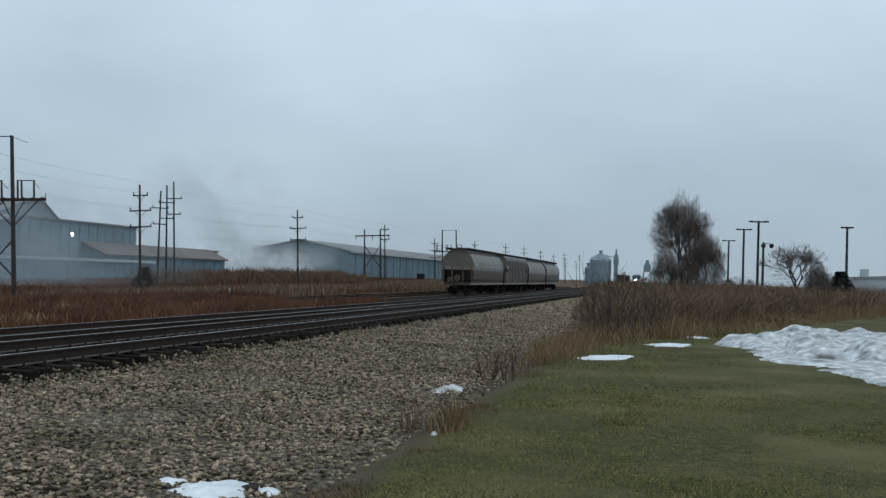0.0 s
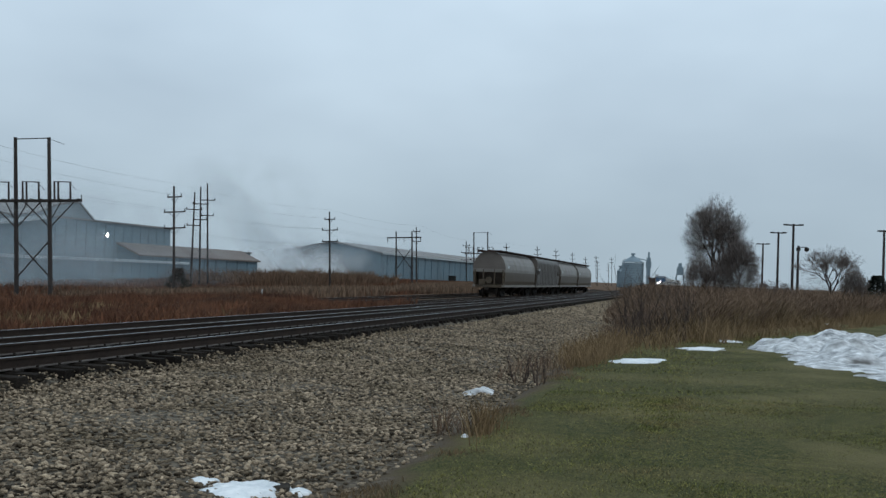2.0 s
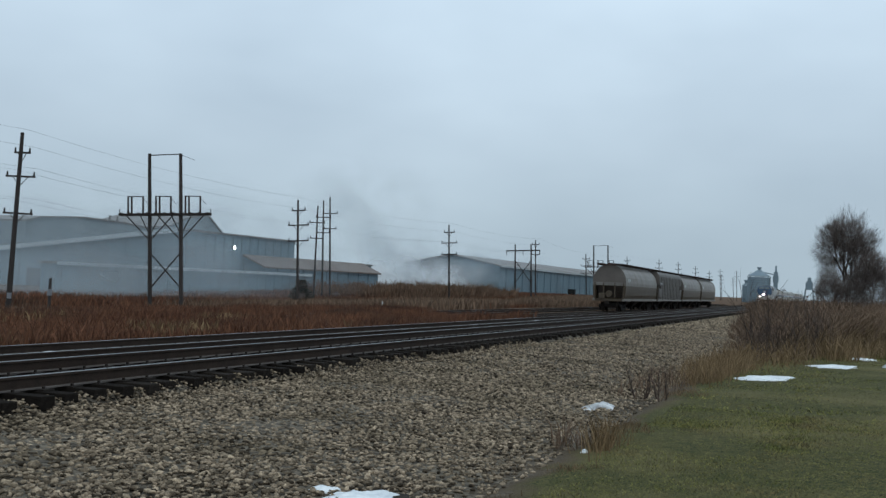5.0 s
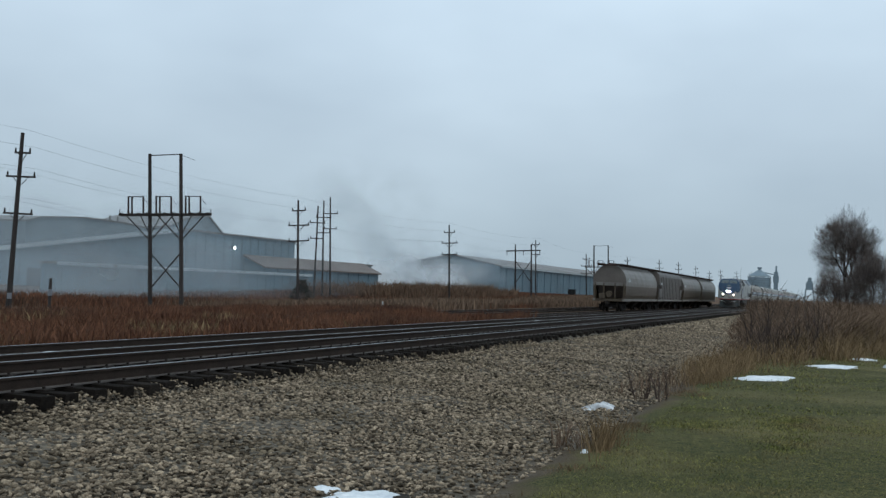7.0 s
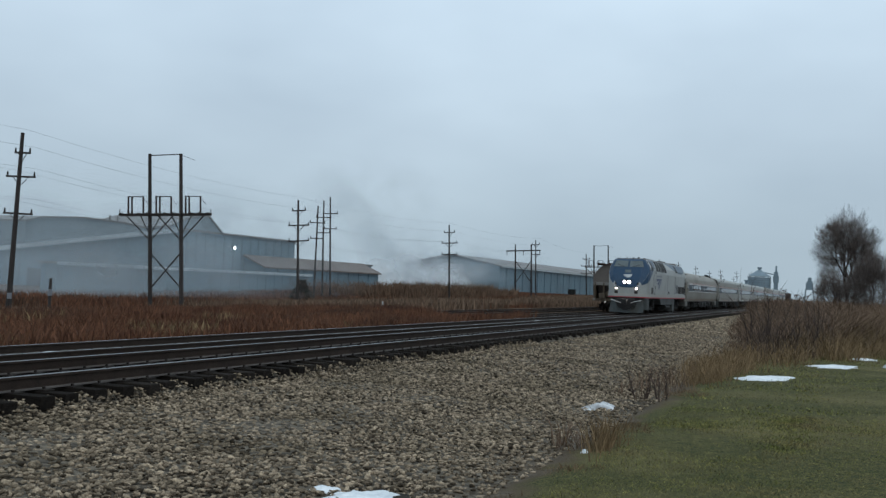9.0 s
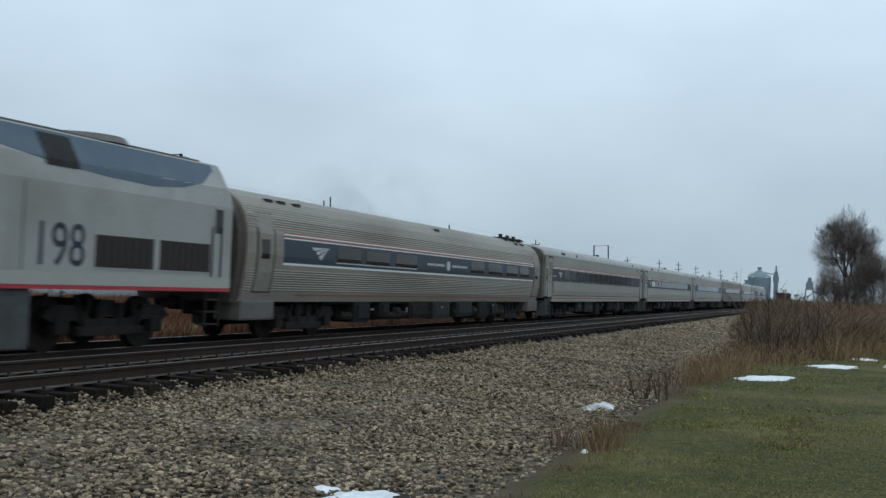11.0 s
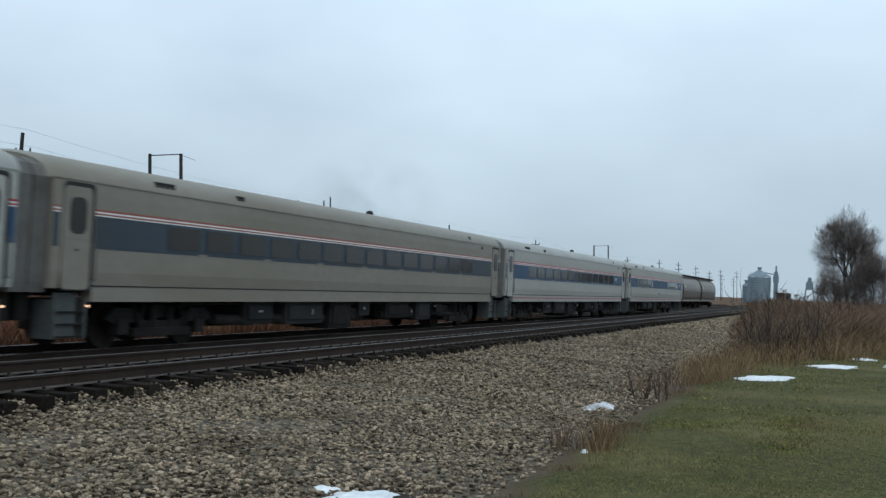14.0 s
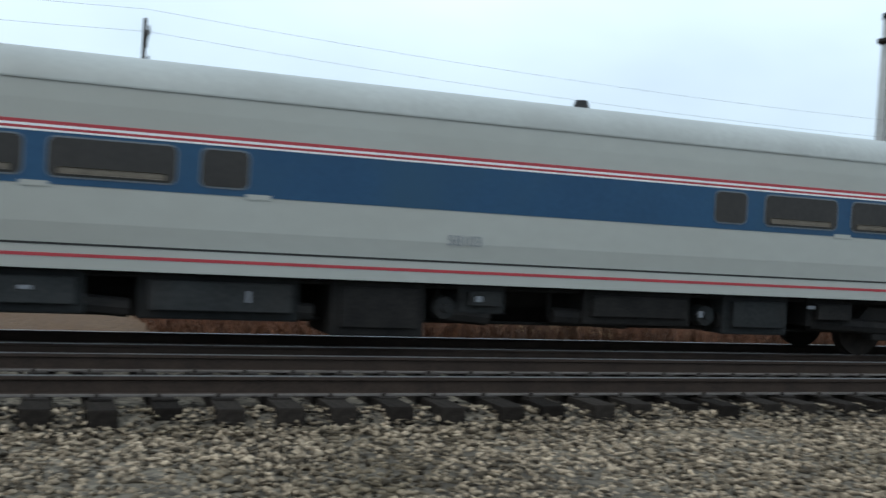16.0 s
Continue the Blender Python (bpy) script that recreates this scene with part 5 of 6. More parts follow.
def overhead_wires():
    spans = [(-40, 12.6), (4.6, 12.6), (61, 11.4), (104.2, 10.35), (153.4, 10.9), (207, 11.4), (248.9, 10.3), (302, 11.8), (360, 13.1)]
    for (ya, za), (yb, zb) in zip(spans, spans[1:]):
        for dz, half in ((0.0, 0.0), (1.35, 0.8), (3.0, -1.2), (3.0, 1.2), (5.3, -1.2), (5.3, 1.2)):
            if (ya + yb) > 420 and dz > 1:
                continue
            xa, xb = LINE_X + half + (0.4 if ya == 61 else -0.2), LINE_X + half + (0.4 if yb == 61 else -0.2)
            o = part("overhead_wire", wire((xa, ya, za - dz + 0.3), (xb, yb, zb - dz + 0.3), 0.55), M["wire"])
            tagged(o, "thin sagging overhead wire strung between poles", "wire", "overhead wires")


overhead_wires()

# ------------------------------------------------------------------ works on the far side


def gable_hall(name, x_ridge, half, y0, y1, eave, ridge, label, wall, seams=True):
    c = thing(name, label, "industrial building")
    bm = B()
    prism_y(bm, [(x_ridge - half, -3.0), (x_ridge + half, -3.0), (x_ridge + half, eave), (x_ridge, ridge - 0.15), (x_ridge - half, eave)], y0, y1)
    w = part("wall", bm, wall, c)
    bm = B()
    prism_y(bm, [(x_ridge - half - 0.6, eave - 0.05), (x_ridge, ridge), (x_ridge + half + 0.6, eave - 0.05), (x_ridge + half + 0.6, eave + 0.22), (x_ridge, ridge + 0.28), (x_ridge - half - 0.6, eave + 0.22)], y0 - 0.5, y1 + 0.5)
    part("roof", bm, M["metal_roof"], c)
    bm = B()
    box(bm, x_ridge + half + 0.55, x_ridge + half + 0.75, y0 - 0.5, y1 + 0.5, eave - 0.25, eave + 0.1)
    part("gutter", bm, M["pale_trim"], c)
    if seams:
        bm = B()
        y = y0 + 6
        while y < y1:
            box(bm, x_ridge + half, x_ridge + half + 0.12, y, y + 0.35, -3.0, eave - 0.3)
            y += 8.5
        part("pilasters", bm, M["seam"], w)
        rib = B()
        y = y0 + 1
        while y < y1:
            box(rib, x_ridge + half, x_ridge + half + 0.05, y, y + 0.12, -3.0, eave - 0.3)
            y += 2.1
        part("ribs", rib, wall, w)
    return c


def block_hall(name, x0, x1, y0, y1, top, label, wall, parapet=True):
    c = thing(name, label, "industrial building")
    bm = B()
    box(bm, x0, x1, y0, y1, -3.2, top)
    w = part("wall", bm, wall, c)
    bm = B()
    box(bm, x0 - 0.3, x1 + 0.3, y0 - 0.3, y1 + 0.3, top, top + 0.35)
    part("roof", bm, M["metal_roof"], c)
    if parapet:
        bm = B()
        box(bm, x1 + 0.3, x1 + 0.42, y0 - 0.3, y1 + 0.3, top - 0.15, top + 0.36)
        part("roof_edge", bm, M["pale_trim"], c)
    rib = B()
    y = y0 + 1
    while y < y1:
        box(rib, x1, x1 + 0.06, y, y + 0.15, -3.2, top - 0.1)
        y += 3.0
    part("ribs", rib, wall, w)
    return c


gable_hall("warehouse", -107, 15, 285, 640, 7.3, 10.3, "long pale blue metal warehouse with a low gabled roof", M["blue_wall"])
c = thing("mill_hall", "tall blue-grey mill hall with a long sloping roof", "industrial building")
bm = B()
prism_y(bm, [(-170, -3.2), (-107, -3.2), (-107, 8.85), (-170, 2.25)], 150, 190.6)
w = part("wall", bm, M["blue_wall"], c)
bm = B()
prism_y(bm, [(-170.4, 2.2), (-106.6, 8.9), (-106.6, 9.2), (-170.4, 2.5)], 149.4, 191)
part("roof", bm, M["metal_roof"], c)
bm = B()
prism_y(bm, [(-170.4, 1.75), (-106.6, 8.45), (-106.6, 9.22), (-170.4, 2.52)], 149.1, 149.38)
part("fascia", bm, M["pale_trim"], c, "pale roof edge")
bm = B()
box(bm, -107, -106.94, 152, 152.15, -3.2, 8.6)
rib = mesh_of("rib", bm, M["seam"])
for k in range(13):
    piece("rib", rib, w, pose(0, k * 3.0, 0))
for k in range(9):
    bm = B()
    box(bm, -112 - k * 6.0, -111.85 - k * 6.0, 149.93, 150, -3.2, 8.2 - k * 0.63)
    part("seam", bm, M["seam"], w)
for k in range(2):
    bm = B()
    box(bm, -140 + k * 15, -131 + k * 15, 149.9, 150, -2.4, 1.2)
    part("loading_door", bm, M["under_box"], w, "dark open loading door")
block_hall("mill_wing", -128, -107, 191.2, 229, 5.1, "low blue mill wing with a flat roof", M["blue_wall"], False)
block_hall("mill_annexe", -102.2, -99.5, 112, 184, 1.95, "low lean-to annexe with a pale roof edge", M["blue_wall"])
c = thing("mill_lean_to", "blue lean-to shed with a rusty sloping roof", "industrial building")
bm = B()
prism_y(bm, [(-106.8, -3.2), (-102.5, -3.2), (-102.5, 3.3), (-106.8, 5.2)], 171, 223.5)
w = part("wall", bm, M["blue_wall"], c)
bm = B()
prism_y(bm, [(-106.85, 5.2), (-101.9, 3.05), (-101.9, 3.35), (-106.85, 5.55)], 170.5, 224)
part("roof", bm, M["rusty_roof"], c, "rust-stained metal roof")
bm = B()
box(bm, -102.5, -102.4, 171, 171.15, -3.2, 3.1)
seam = mesh_of("rib", bm, M["seam"])
for k in range(10):
    piece("rib", seam, w, pose(0, k * 5.2, 0))
c = thing("furnace_house", "high grey furnace house with a sloping end roof", "industrial building")
FURNACE = [(183, 11.7), (187, 12.8), (202, 13.8), (216, 13.6), (226, 12.9), (236, 14.1), (244, 16.7), (250, 17.9), (255, 18.1), (265.5, 11.5)]
bm = B()
prism_x(bm, [(183, -3.2)] + FURNACE + [(265.5, -3.2)], -198, -172)
part("wall", bm, M["grey_wall"], c)
bm = B()
prism_x(bm, FURNACE + [(y + (0.3 if y > 256 else 0), z + 0.4) for y, z in FURNACE[::-1]], -198.5, -171.6)
part("roof", bm, M["metal_roof"], c)
bm = B()
for y in (214, 217):
    rod(bm, (-174, y, 13.2), (-174, y, 15.4), 0.25, 0.25, 10)
part("vents", bm, M["metal_roof"], c)
bm = B()
c = thing("wall_lamp", "bright round floodlight on the mill wall", "lamp", at=pose(-106.6, 166.8, 6.6))
rod(bm, (-0.3, 0, 0), (0.2, 0, 0), 0.28, 0.28, 14)
part("housing", bm, M["gasket"], c)
bm = B()
rod(bm, (0.2, 0, 0), (0.26, 0, 0), 0.30, 0.30, 18)
part("lens", bm, M["lens_on"], c, "lit white lens")

c = thing("chimney_stack", "tall pale concrete chimney stack with a dark ring", "chimney", at=pose(-158.3, 152.9, -2.6))
bm = B()
rings = []
for z, r in ((0, 1.85), (20, 1.65), (40, 1.42), (47, 1.32), (53, 1.28)):
    rings.append([(r * math.cos(i * math.pi / 12), r * math.sin(i * math.pi / 12), z) for i in range(24)])
loft(bm, rings)
part("shaft", bm, M["concrete"], c, smooth=True)
bm = B()
rod(bm, (0, 0, 47.5), (0, 0, 48.1), 2.2, 2.2, 24)
rod(bm, (0, 0, 47.0), (0, 0, 47.5), 1.5, 2.1, 24)
part("ring_platform", bm, M["iron"], c)
bm = B()
rod(bm, (0, 0, 52.0), (0, 0, 53.2), 1.45, 1.45, 24)
part("cap", bm, M["under_box"], c)
bm = B()
rod(bm, (1.4, -1.05, 20), (1.12, -0.85, 47), 0.09, 0.09, 6)
part("ladder", bm, M["iron"], c)


def grain_bin(x, y, r, eave, label):
    c = thing("grain_bin", label, "silo", at=pose(x, y, -1.0))
    bm = B()
    rings = []
    k = 0
    z = 0.0
    while z <= eave:
        rr = r + (0.06 if k % 2 else 0.0)
        rings.append([(rr * math.cos(i * math.pi / 20), rr * math.sin(i * math.pi / 20), z) for i in range(40)])
        z += 0.55
        k += 1
    loft(bm, rings)
    part("shell", bm, M["silo"], c)
    bm = B()
    rod(bm, (0, 0, eave), (0, 0, eave + r * 0.62), r + 0.3, 0.5, 40)
    part("roof", bm, M["silo"], c)
    bm = B()
    rod(bm, (0, 0, eave + r * 0.5), (0, 0, eave + r * 0.5 + 1.3), 0.7, 0.5, 12)
    box(bm, -0.9, 0.9, -0.9, 0.9, eave + r * 0.5 + 1.0, eave + r * 0.5 + 1.7, 0.05)
    part("cap", bm, M["silo"], c)
    bm = B()
    for i in range(10):
        a = i * math.pi / 5
        box(bm, r * math.cos(a) - 0.12, r * math.cos(a) + 0.12, r * math.sin(a) - 0.12, r * math.sin(a) + 0.12, 0, eave)
    part("stiffeners", bm, M["silo"], c)
    return c


grain_bin(-33.6, 485, 4.9, 12.0, "corrugated steel grain bin with a conical roof")
grain_bin(-40.4, 500, 1.5, 8.0, "smaller steel grain bin beside the large one")
c = thing("grain_elevator", "slim grain elevator leg beside the bin", "grain elevator", at=pose(-26.4, 485, -1))
bm = B()
box(bm, -0.9, 0.9, -0.9, 0.9, 0, 14.2)
rod(bm, (0, 0, 14), (0, 0, 17.0), 0.5, 0.35, 8)
box(bm, -1.2, 1.2, -1.2, 1.2, 9.5, 12.5, 0.05)
part("tower", bm, M["silo"], c)
bm = B()
rod(bm, (-0.8, 0, 13.0), (-6.4, 0, 14.2), 0.2, 0.2, 8)
part("spout", bm, M["silo"], c)
c = thing("elevator_tower", "hazy open steel elevator tower in the distance", "tower", at=pose(-15.5, 620, -1))
bm = B()
for sx in (-3, 3):
    rod(bm, (sx, 0, 0), (sx * 0.4, 0, 13), 0.45, 0.35, 6)
box(bm, -2, 2, -2, 2, 8, 12, 0.1)
box(bm, -1, 1, -1, 1, 12, 15, 0.1)
part("frame", bm, M["silo"], c)
for k, (x, y) in enumerate(((-26, 420), (-24.8, 436))):
    c = thing("freight_car", "dark brown freight car far down the siding", "railway freight car", "distant freight cars", at=pose(x + 5, y, -0.4))
    bm = B()
    box(bm, -1.5, 1.5, 0, 14, 1.0, 4.1, 0.08)
    part("body", bm, M["brown_car"], c)
    for yy in (2, 12):
        truck(c, yy, 1.78, 0.46, 1.0, 0.55)

c = thing("relay_cabinet", "small grey relay cabinet by the warehouse", "cabinet", at=pose(-66.2, 268, -0.8))
bm = B()
box(bm, -0.9, 0.9, -0.7, 0.7, 0, 2.2, 0.05)
part("body", bm, M["under_box"], c)
bm = B()
box(bm, -1.0, 1.0, -0.8, 0.8, 2.2, 2.32, 0.03)
part("lid", bm, M["under_box"], c)

# ------------------------------------------------------------------ street side, far right


def street_lamp(x, y, top, label, arm=1.3, kind="tee"):
    c = thing("street_lamp", label, "street lamp", "street lamps", at=pose(x, y, -0.9))
    h = top + 0.9
    bm = B()
    rod(bm, (0, 0, 0), (0, 0, h), 0.20, 0.15, 8)
    part("post", bm, M["pole"], c)
    bm = B()
    if kind == "tee":
        box(bm, -arm, arm, -0.08, 0.08, h - 0.25, h - 0.08)
        for s in (-1, 1):
            box(bm, s * arm - 0.35, s * arm + 0.35, -0.15, 0.15, h - 0.22, h - 0.02, 0.04)
    else:
        rod(bm, (0, 0, h - 0.2), (1.1, 0, h - 0.2), 0.05, 0.05, 6)
        for s in (0.0, 1.1):
            rod(bm, (s, -0.12, h - 0.5), (s, 0.12, h - 0.5), 0.32, 0.32, 14)
    part("lamp_head", bm, M["iron"], c)


street_lamp(11.4, 150, 10.3, "tall pole with a double lamp head", 1.0)
street_lamp(10.7, 170, 10.2, "tall pole with a double lamp head", 0.9)
street_lamp(10.4, 210, 10.0, "tall pole with a double lamp head", 0.9)
street_lamp(12.1, 150, 7.3, "pole with two round lamp heads", kind="round")
street_lamp(23.1, 150, 9.7, "pole with a short flat lamp head", 0.5)
c = thing("shed", "low pale industrial shed beyond the brush", "building", at=pose(44, 235, -1))
bm = B()
prism_y(bm, [(-9, 0), (40, 0), (40, 4.2), (16, 5.6), (-9, 4.2)], 0, 12)
part("wall", bm, M["pale_trim"], c)
bm = B()
prism_y(bm, [(-9.5, 4.2), (16, 5.7), (40.5, 4.2), (40.5, 4.5), (16, 6.0), (-9.5, 4.5)], -0.5, 12.5)
part("roof", bm, M["metal_roof"], c)
for x in (-4, 4, 12, 20, 28):
    bm = B()
    rod(bm, (x, 1, 4.6), (x, 1, 6.4), 1.0, 0.9, 10)
    part("roof_vent", bm, M["pale_trim"], c)

# ------------------------------------------------------------------ trees and brush


def bare_tree(x, y, h, spread, seed, label, depth=6, twigs=5, base=-0.9, lean=0.0, haze=0, crown=(1, 1, 1)):
    rng = random.Random(seed)
    c = thing("tree", label, "tree", "bare trees", at=pose(x, y, base))
    bm, tw = B(), B()
    vt, ft = [], []

    def grow(p, d, length, r, k):
        q = p + d * length
        rod(bm if k < 4 else tw, p, q, r, r * 0.68, 6 if k < 3 else 4, False)
        if k >= depth:
            return
        n = 3 if k < depth - 2 else twigs
        for i in range(n):
            axis = Vector((rng.uniform(-1, 1), rng.uniform(-1, 1), rng.uniform(-0.4, 0.6)))
            nd = (d * rng.uniform(0.55, 1.0) + axis.normalized() * spread * rng.uniform(0.45, 1.0) + Vector((0, 0, 0.16))).normalized()
            grow(p.lerp(q, rng.uniform(0.55, 1.0)), nd, length * rng.uniform(0.62, 0.84), r * rng.uniform(0.5, 0.66), k + 1)

    grow(Vector((0, 0, -0.2)), Vector((lean, 0, 1)).normalized(), h * 0.27, h * 0.018, 0)
    part("trunk", bm, M["bark"], c)
    part("crown", tw, M["twig"], c, "fine leafless twigs")
    if haze:
        g = np.random.default_rng(seed)
        d = g.normal(size=(haze, 3))
        d /= np.linalg.norm(d, axis=1)[:, None]
        lump = np.array([1 + 0.30 * noise.noise((q[0] * 2.2, q[1] * 2.2, q[2] * 2.2 + seed)) + 0.16 * noise.noise((q[0] * 6, q[1] * 6, q[2] * 6)) for q in d])
        rad = g.uniform(0.25, 1.0, haze) ** 0.6 * lump
        cw, chh, cz = crown
        p = d * rad[:, None] * (cw, cw, chh) + (0, 0, cz)
        way = d + (0, 0, 0.55) + g.normal(0, 0.35, (haze, 3))
        way *= (g.uniform(0.25, 0.6, haze) * h / 13)[:, None]
        sd = np.cross(way, g.normal(size=(haze, 3)))
        sd *= (0.010 / np.linalg.norm(sd, axis=1))[:, None]
        vv = np.stack([p - sd, p + sd, p + way + sd * 0.4, p + way - sd * 0.4], 1).reshape(-1, 3)
        me = bpy.data.meshes.new("twig_haze")
        me.from_pydata(vv.tolist(), [], np.arange(4 * haze).reshape(-1, 4).tolist())
        me.materials.append(M["twig"])
        o = tagged(new("twig_haze", me), kind="stuff")
        o.parent = c
    return c


bare_tree(0.95, 130, 14.3, 0.52, 4, "large bare tree with a dense rounded crown", 7, 5, haze=21000, crown=(3.7, 5.0, 7.3))
bare_tree(3.5, 127, 8.6, 0.6, 9, "bare thicket tree beside the large one", 6, 6, haze=24000, crown=(2.5, 4.0, 3.9))
bare_tree(1.3, 126, 4.6, 0.8, 17, "dense leafless undergrowth below the large tree", 6, 5, haze=13000, crown=(2.9, 2.6, 2.4))
bare_tree(6.5, 131, 4.6, 0.75, 12, "low bare thicket tree", 6, 5)
bare_tree(-1.0, 126, 6.6, 0.7, 15, "low bare thicket tree", 6, 5, haze=9000, crown=(1.7, 2.7, 2.9))
bare_tree(11.9, 108, 8.7, 0.8, 21, "small spreading bare tree", 6, 5, haze=2600, crown=(2.9, 2.3, 4.0))
bare_tree(14.2, 110, 4.6, 0.85, 23, "small spreading bare tree", 6, 4)
bare_tree(9.3, 140, 4.4, 0.8, 31, "low bare shrub by the road", 5, 4)
for k, (x, y, h) in enumerate(((-19, 430, 8), (-15, 440, 7), (-12, 430, 6), (-22, 445, 9))):
    bare_tree(x, y, h, 0.8, 40 + k, "hazy bare tree far along the line", 5, 5)


for k, (x, y, h, cw) in enumerate(((7.0, 118, 3.6, 2.4), (9.6, 122, 3.2, 2.2), (16.0, 116, 4.2, 2.4), (19.5, 120, 3.6, 2.6), (23.5, 124, 3.2, 2.4), (27.5, 122, 3.0, 2.6))):
    bare_tree(x, y, h, 0.85, 80 + k, "low tangled bare thicket behind the brush", 5, 5, haze=2200, crown=(cw, h * 0.42, h * 0.45))


def evergreen(x, y, h, r, seed, label):
    rng = np.random.default_rng(seed)
    c = thing("evergreen", label, "tree", "evergreens", at=pose(x, y, ground_z(x, y) - 0.05))
    bm = B()
    rod(bm, (0, 0, 0), (0, 0, h * 0.9), 0.14, 0.03, 7)
    part("trunk", bm, M["bark"], c)
    n = 2600
    z = rng.uniform(0.12, 1, n) ** 0.8
    rad = r * np.sqrt(1.06 - z) * (1 + 0.25 * np.sin(7 * z + seed)) * rng.uniform(0.3, 1.05, n) + 0.05
    a = rng.uniform(0, 2 * np.pi, n)
    p = np.stack([rad * np.cos(a), rad * np.sin(a), z * h], 1)
    d = np.stack([np.cos(a), np.sin(a), rng.uniform(-0.4, 0.3, n)], 1) * 0.28
    s = np.stack([-np.sin(a), np.cos(a), rng.uniform(-0.5, 0.5, n)], 1) * 0.09
    v = np.stack([p - s, p + s, p + d], 1).reshape(-1, 3)
    f = np.arange(3 * n).reshape(-1, 3)
    me = bpy.data.meshes.new("crown")
    me.from_pydata(v.tolist(), [], f.tolist())
    me.materials.append(M["needles"])
    o = new("crown", me)
    o.parent = c
    return c


bare_tree(13.4, 104, 4.6, 0.8, 26, "dense rounded leafless bush in the brush", 6, 5, haze=9000, crown=(1.1, 1.9, 2.4))
evergreen(16.1, 108, 3.5, 1.4, 4, "broad dark evergreen in the brush")
bare_tree(-64, 116, 3.2, 0.8, 71, "low dark thicket by the poles", 5, 5, base=-2.4, haze=2600, crown=(2.6, 1.7, 2.2))
bare_tree(-68, 126, 3.0, 0.8, 72, "low dark thicket by the poles", 5, 5, base=-2.4, haze=3000, crown=(3.4, 1.7, 2.3))
bare_tree(-70, 138, 3.0, 0.8, 73, "low dark thicket by the poles", 5, 5, base=-2.2, haze=3000, crown=(3.8, 1.6, 2.2))
evergreen(-66, 120, 3.4, 1.5, 5, "dark evergreen bush by the poles")


def stems(name, xy, h_lo, h_hi, width, material, label, seed, lean=0.35, blades=1, head=0.0, swell=0.0, taper=None):
    """Upright dry stems or blades, two crossed tapering strips each."""
    rng = np.random.default_rng(seed)
    xy = np.repeat(np.asarray(xy, float), blades, 0)
    n = len(xy)
    xy = xy + rng.normal(0, 0.05, (n, 2)) * (blades > 1)
    z = ground_at(xy[:, 0], xy[:, 1]) - 0.03
    h = rng.uniform(h_lo, h_hi, n) * (1 + swell * np.sin(xy[:, 0] * 0.9 + 2 * np.sin(xy[:, 1] * 0.23)) * np.sin(xy[:, 1] * 0.37 + 1))
    if taper:
        h = h * np.clip((xy[:, 0] + 0.104 * xy[:, 1]) / taper, 0.3, 1.0)
    tilt = rng.normal(0, lean, (n, 2)) * h[:, None]
    a = rng.uniform(0, np.pi, n)
    s = np.stack([np.cos(a), np.sin(a), np.zeros(n)], 1) * (width * rng.uniform(0.6, 1.4, n))[:, None]
    b = np.column_stack([xy, z])
    mid = b + np.column_stack([tilt * 0.35, h * 0.55])
    top = b + np.column_stack([tilt, h])
    v = np.stack([b - s, b + s, mid + s * (0.8 + head), mid - s * (0.8 + head), top], 1).reshape(-1, 3)
    k = np.arange(n)[:, None] * 5
    tri = np.concatenate([k + [0, 1, 2], k + [0, 2, 3], k + [3, 2, 4]], 1).reshape(-1, 3)
    return bulk(name, v, tri, material, label, "plants")


rng = np.random.default_rng(11)


def scatter(n, x0, x1, y0, y1, keep=None):
    p = np.column_stack([rng.uniform(x0, x1, n), rng.uniform(y0, y1, n)])
    return p if keep is None else p[keep(p[:, 0], p[:, 1])]


def clump(x, y, s=0.35):
    return np.sin(x * s * 2.1 + 1.3) * np.sin(y * s + 0.4) + 0.6 * np.sin(x * s * 0.7 + y * s * 1.9)


# rusty weeds across the tracks
stems("red_weeds", np.concatenate([scatter(52000, -34, -17.4, 0, 75, lambda x, y: (y > 2) & ~((x > -29.5) & (y > 62))), scatter(40000, -60, -34, 20, 150)]), 0.2, 0.62, 0.010, M["weed_red"], "dense rusty red dry weeds across the tracks", 1, 0.35, 2, 0.9, 0.4)
stems("red_weeds", scatter(24000, -100, -60, 70, 290), 0.5, 1.2, 0.03, M["weed_red"], "far rusty red dry weeds below the works", 2, 0.25, 2, 0.9)
stems("brown_weeds", scatter(24000, -58, -30.5, 75, 250, lambda x, y: clump(x, y, 0.06) > -0.3), 0.5, 1.3, 0.03, M["weed_brown"], "dull brown brush beside the siding", 3, 0.3, 2, 0.8)
stems("brown_weeds", scatter(11000, -84, -62, 150, 206), 1.0, 2.7, 0.04, M["weed_rust"], "high brown brush on the bank below the works", 33, 0.3, 2, 0.8, 0.4)
stems("tan_weeds", scatter(2600, -30, -18, 10, 40, lambda x, y: clump(x, y) > 0.9), 0.3, 0.7, 0.02, M["weed_tan"], "pale tufts among the red weeds", 4, 0.3, 3, 0.4)
# brush belt beyond the lawn
belt = lambda x, y: (y - 2.9 * x > 42)
stems("brown_brush", scatter(56000, -12, 48, 70, 150, lambda x, y: belt(x, y) & (x > -0.088 * y + 1.2)), 0.7, 1.75, 0.017, M["weed_brown"], "brown brush further from the lawn", 35, 0.55, 2, 0.5, 0.4, 6.0)
stems("brown_brush", scatter(66000, -6.2, 12, 33, 76, lambda x, y: belt(x, y) & (x > -0.088 * y + 0.6 * np.sin(y * 1.7) + rng.exponential(0.7, len(x)))), 0.45, 1.3, 0.009, M["weed_brown"], "dense brown brush along the lawn", 5, 0.6, 2, 0.5, 0.45, 3.2)
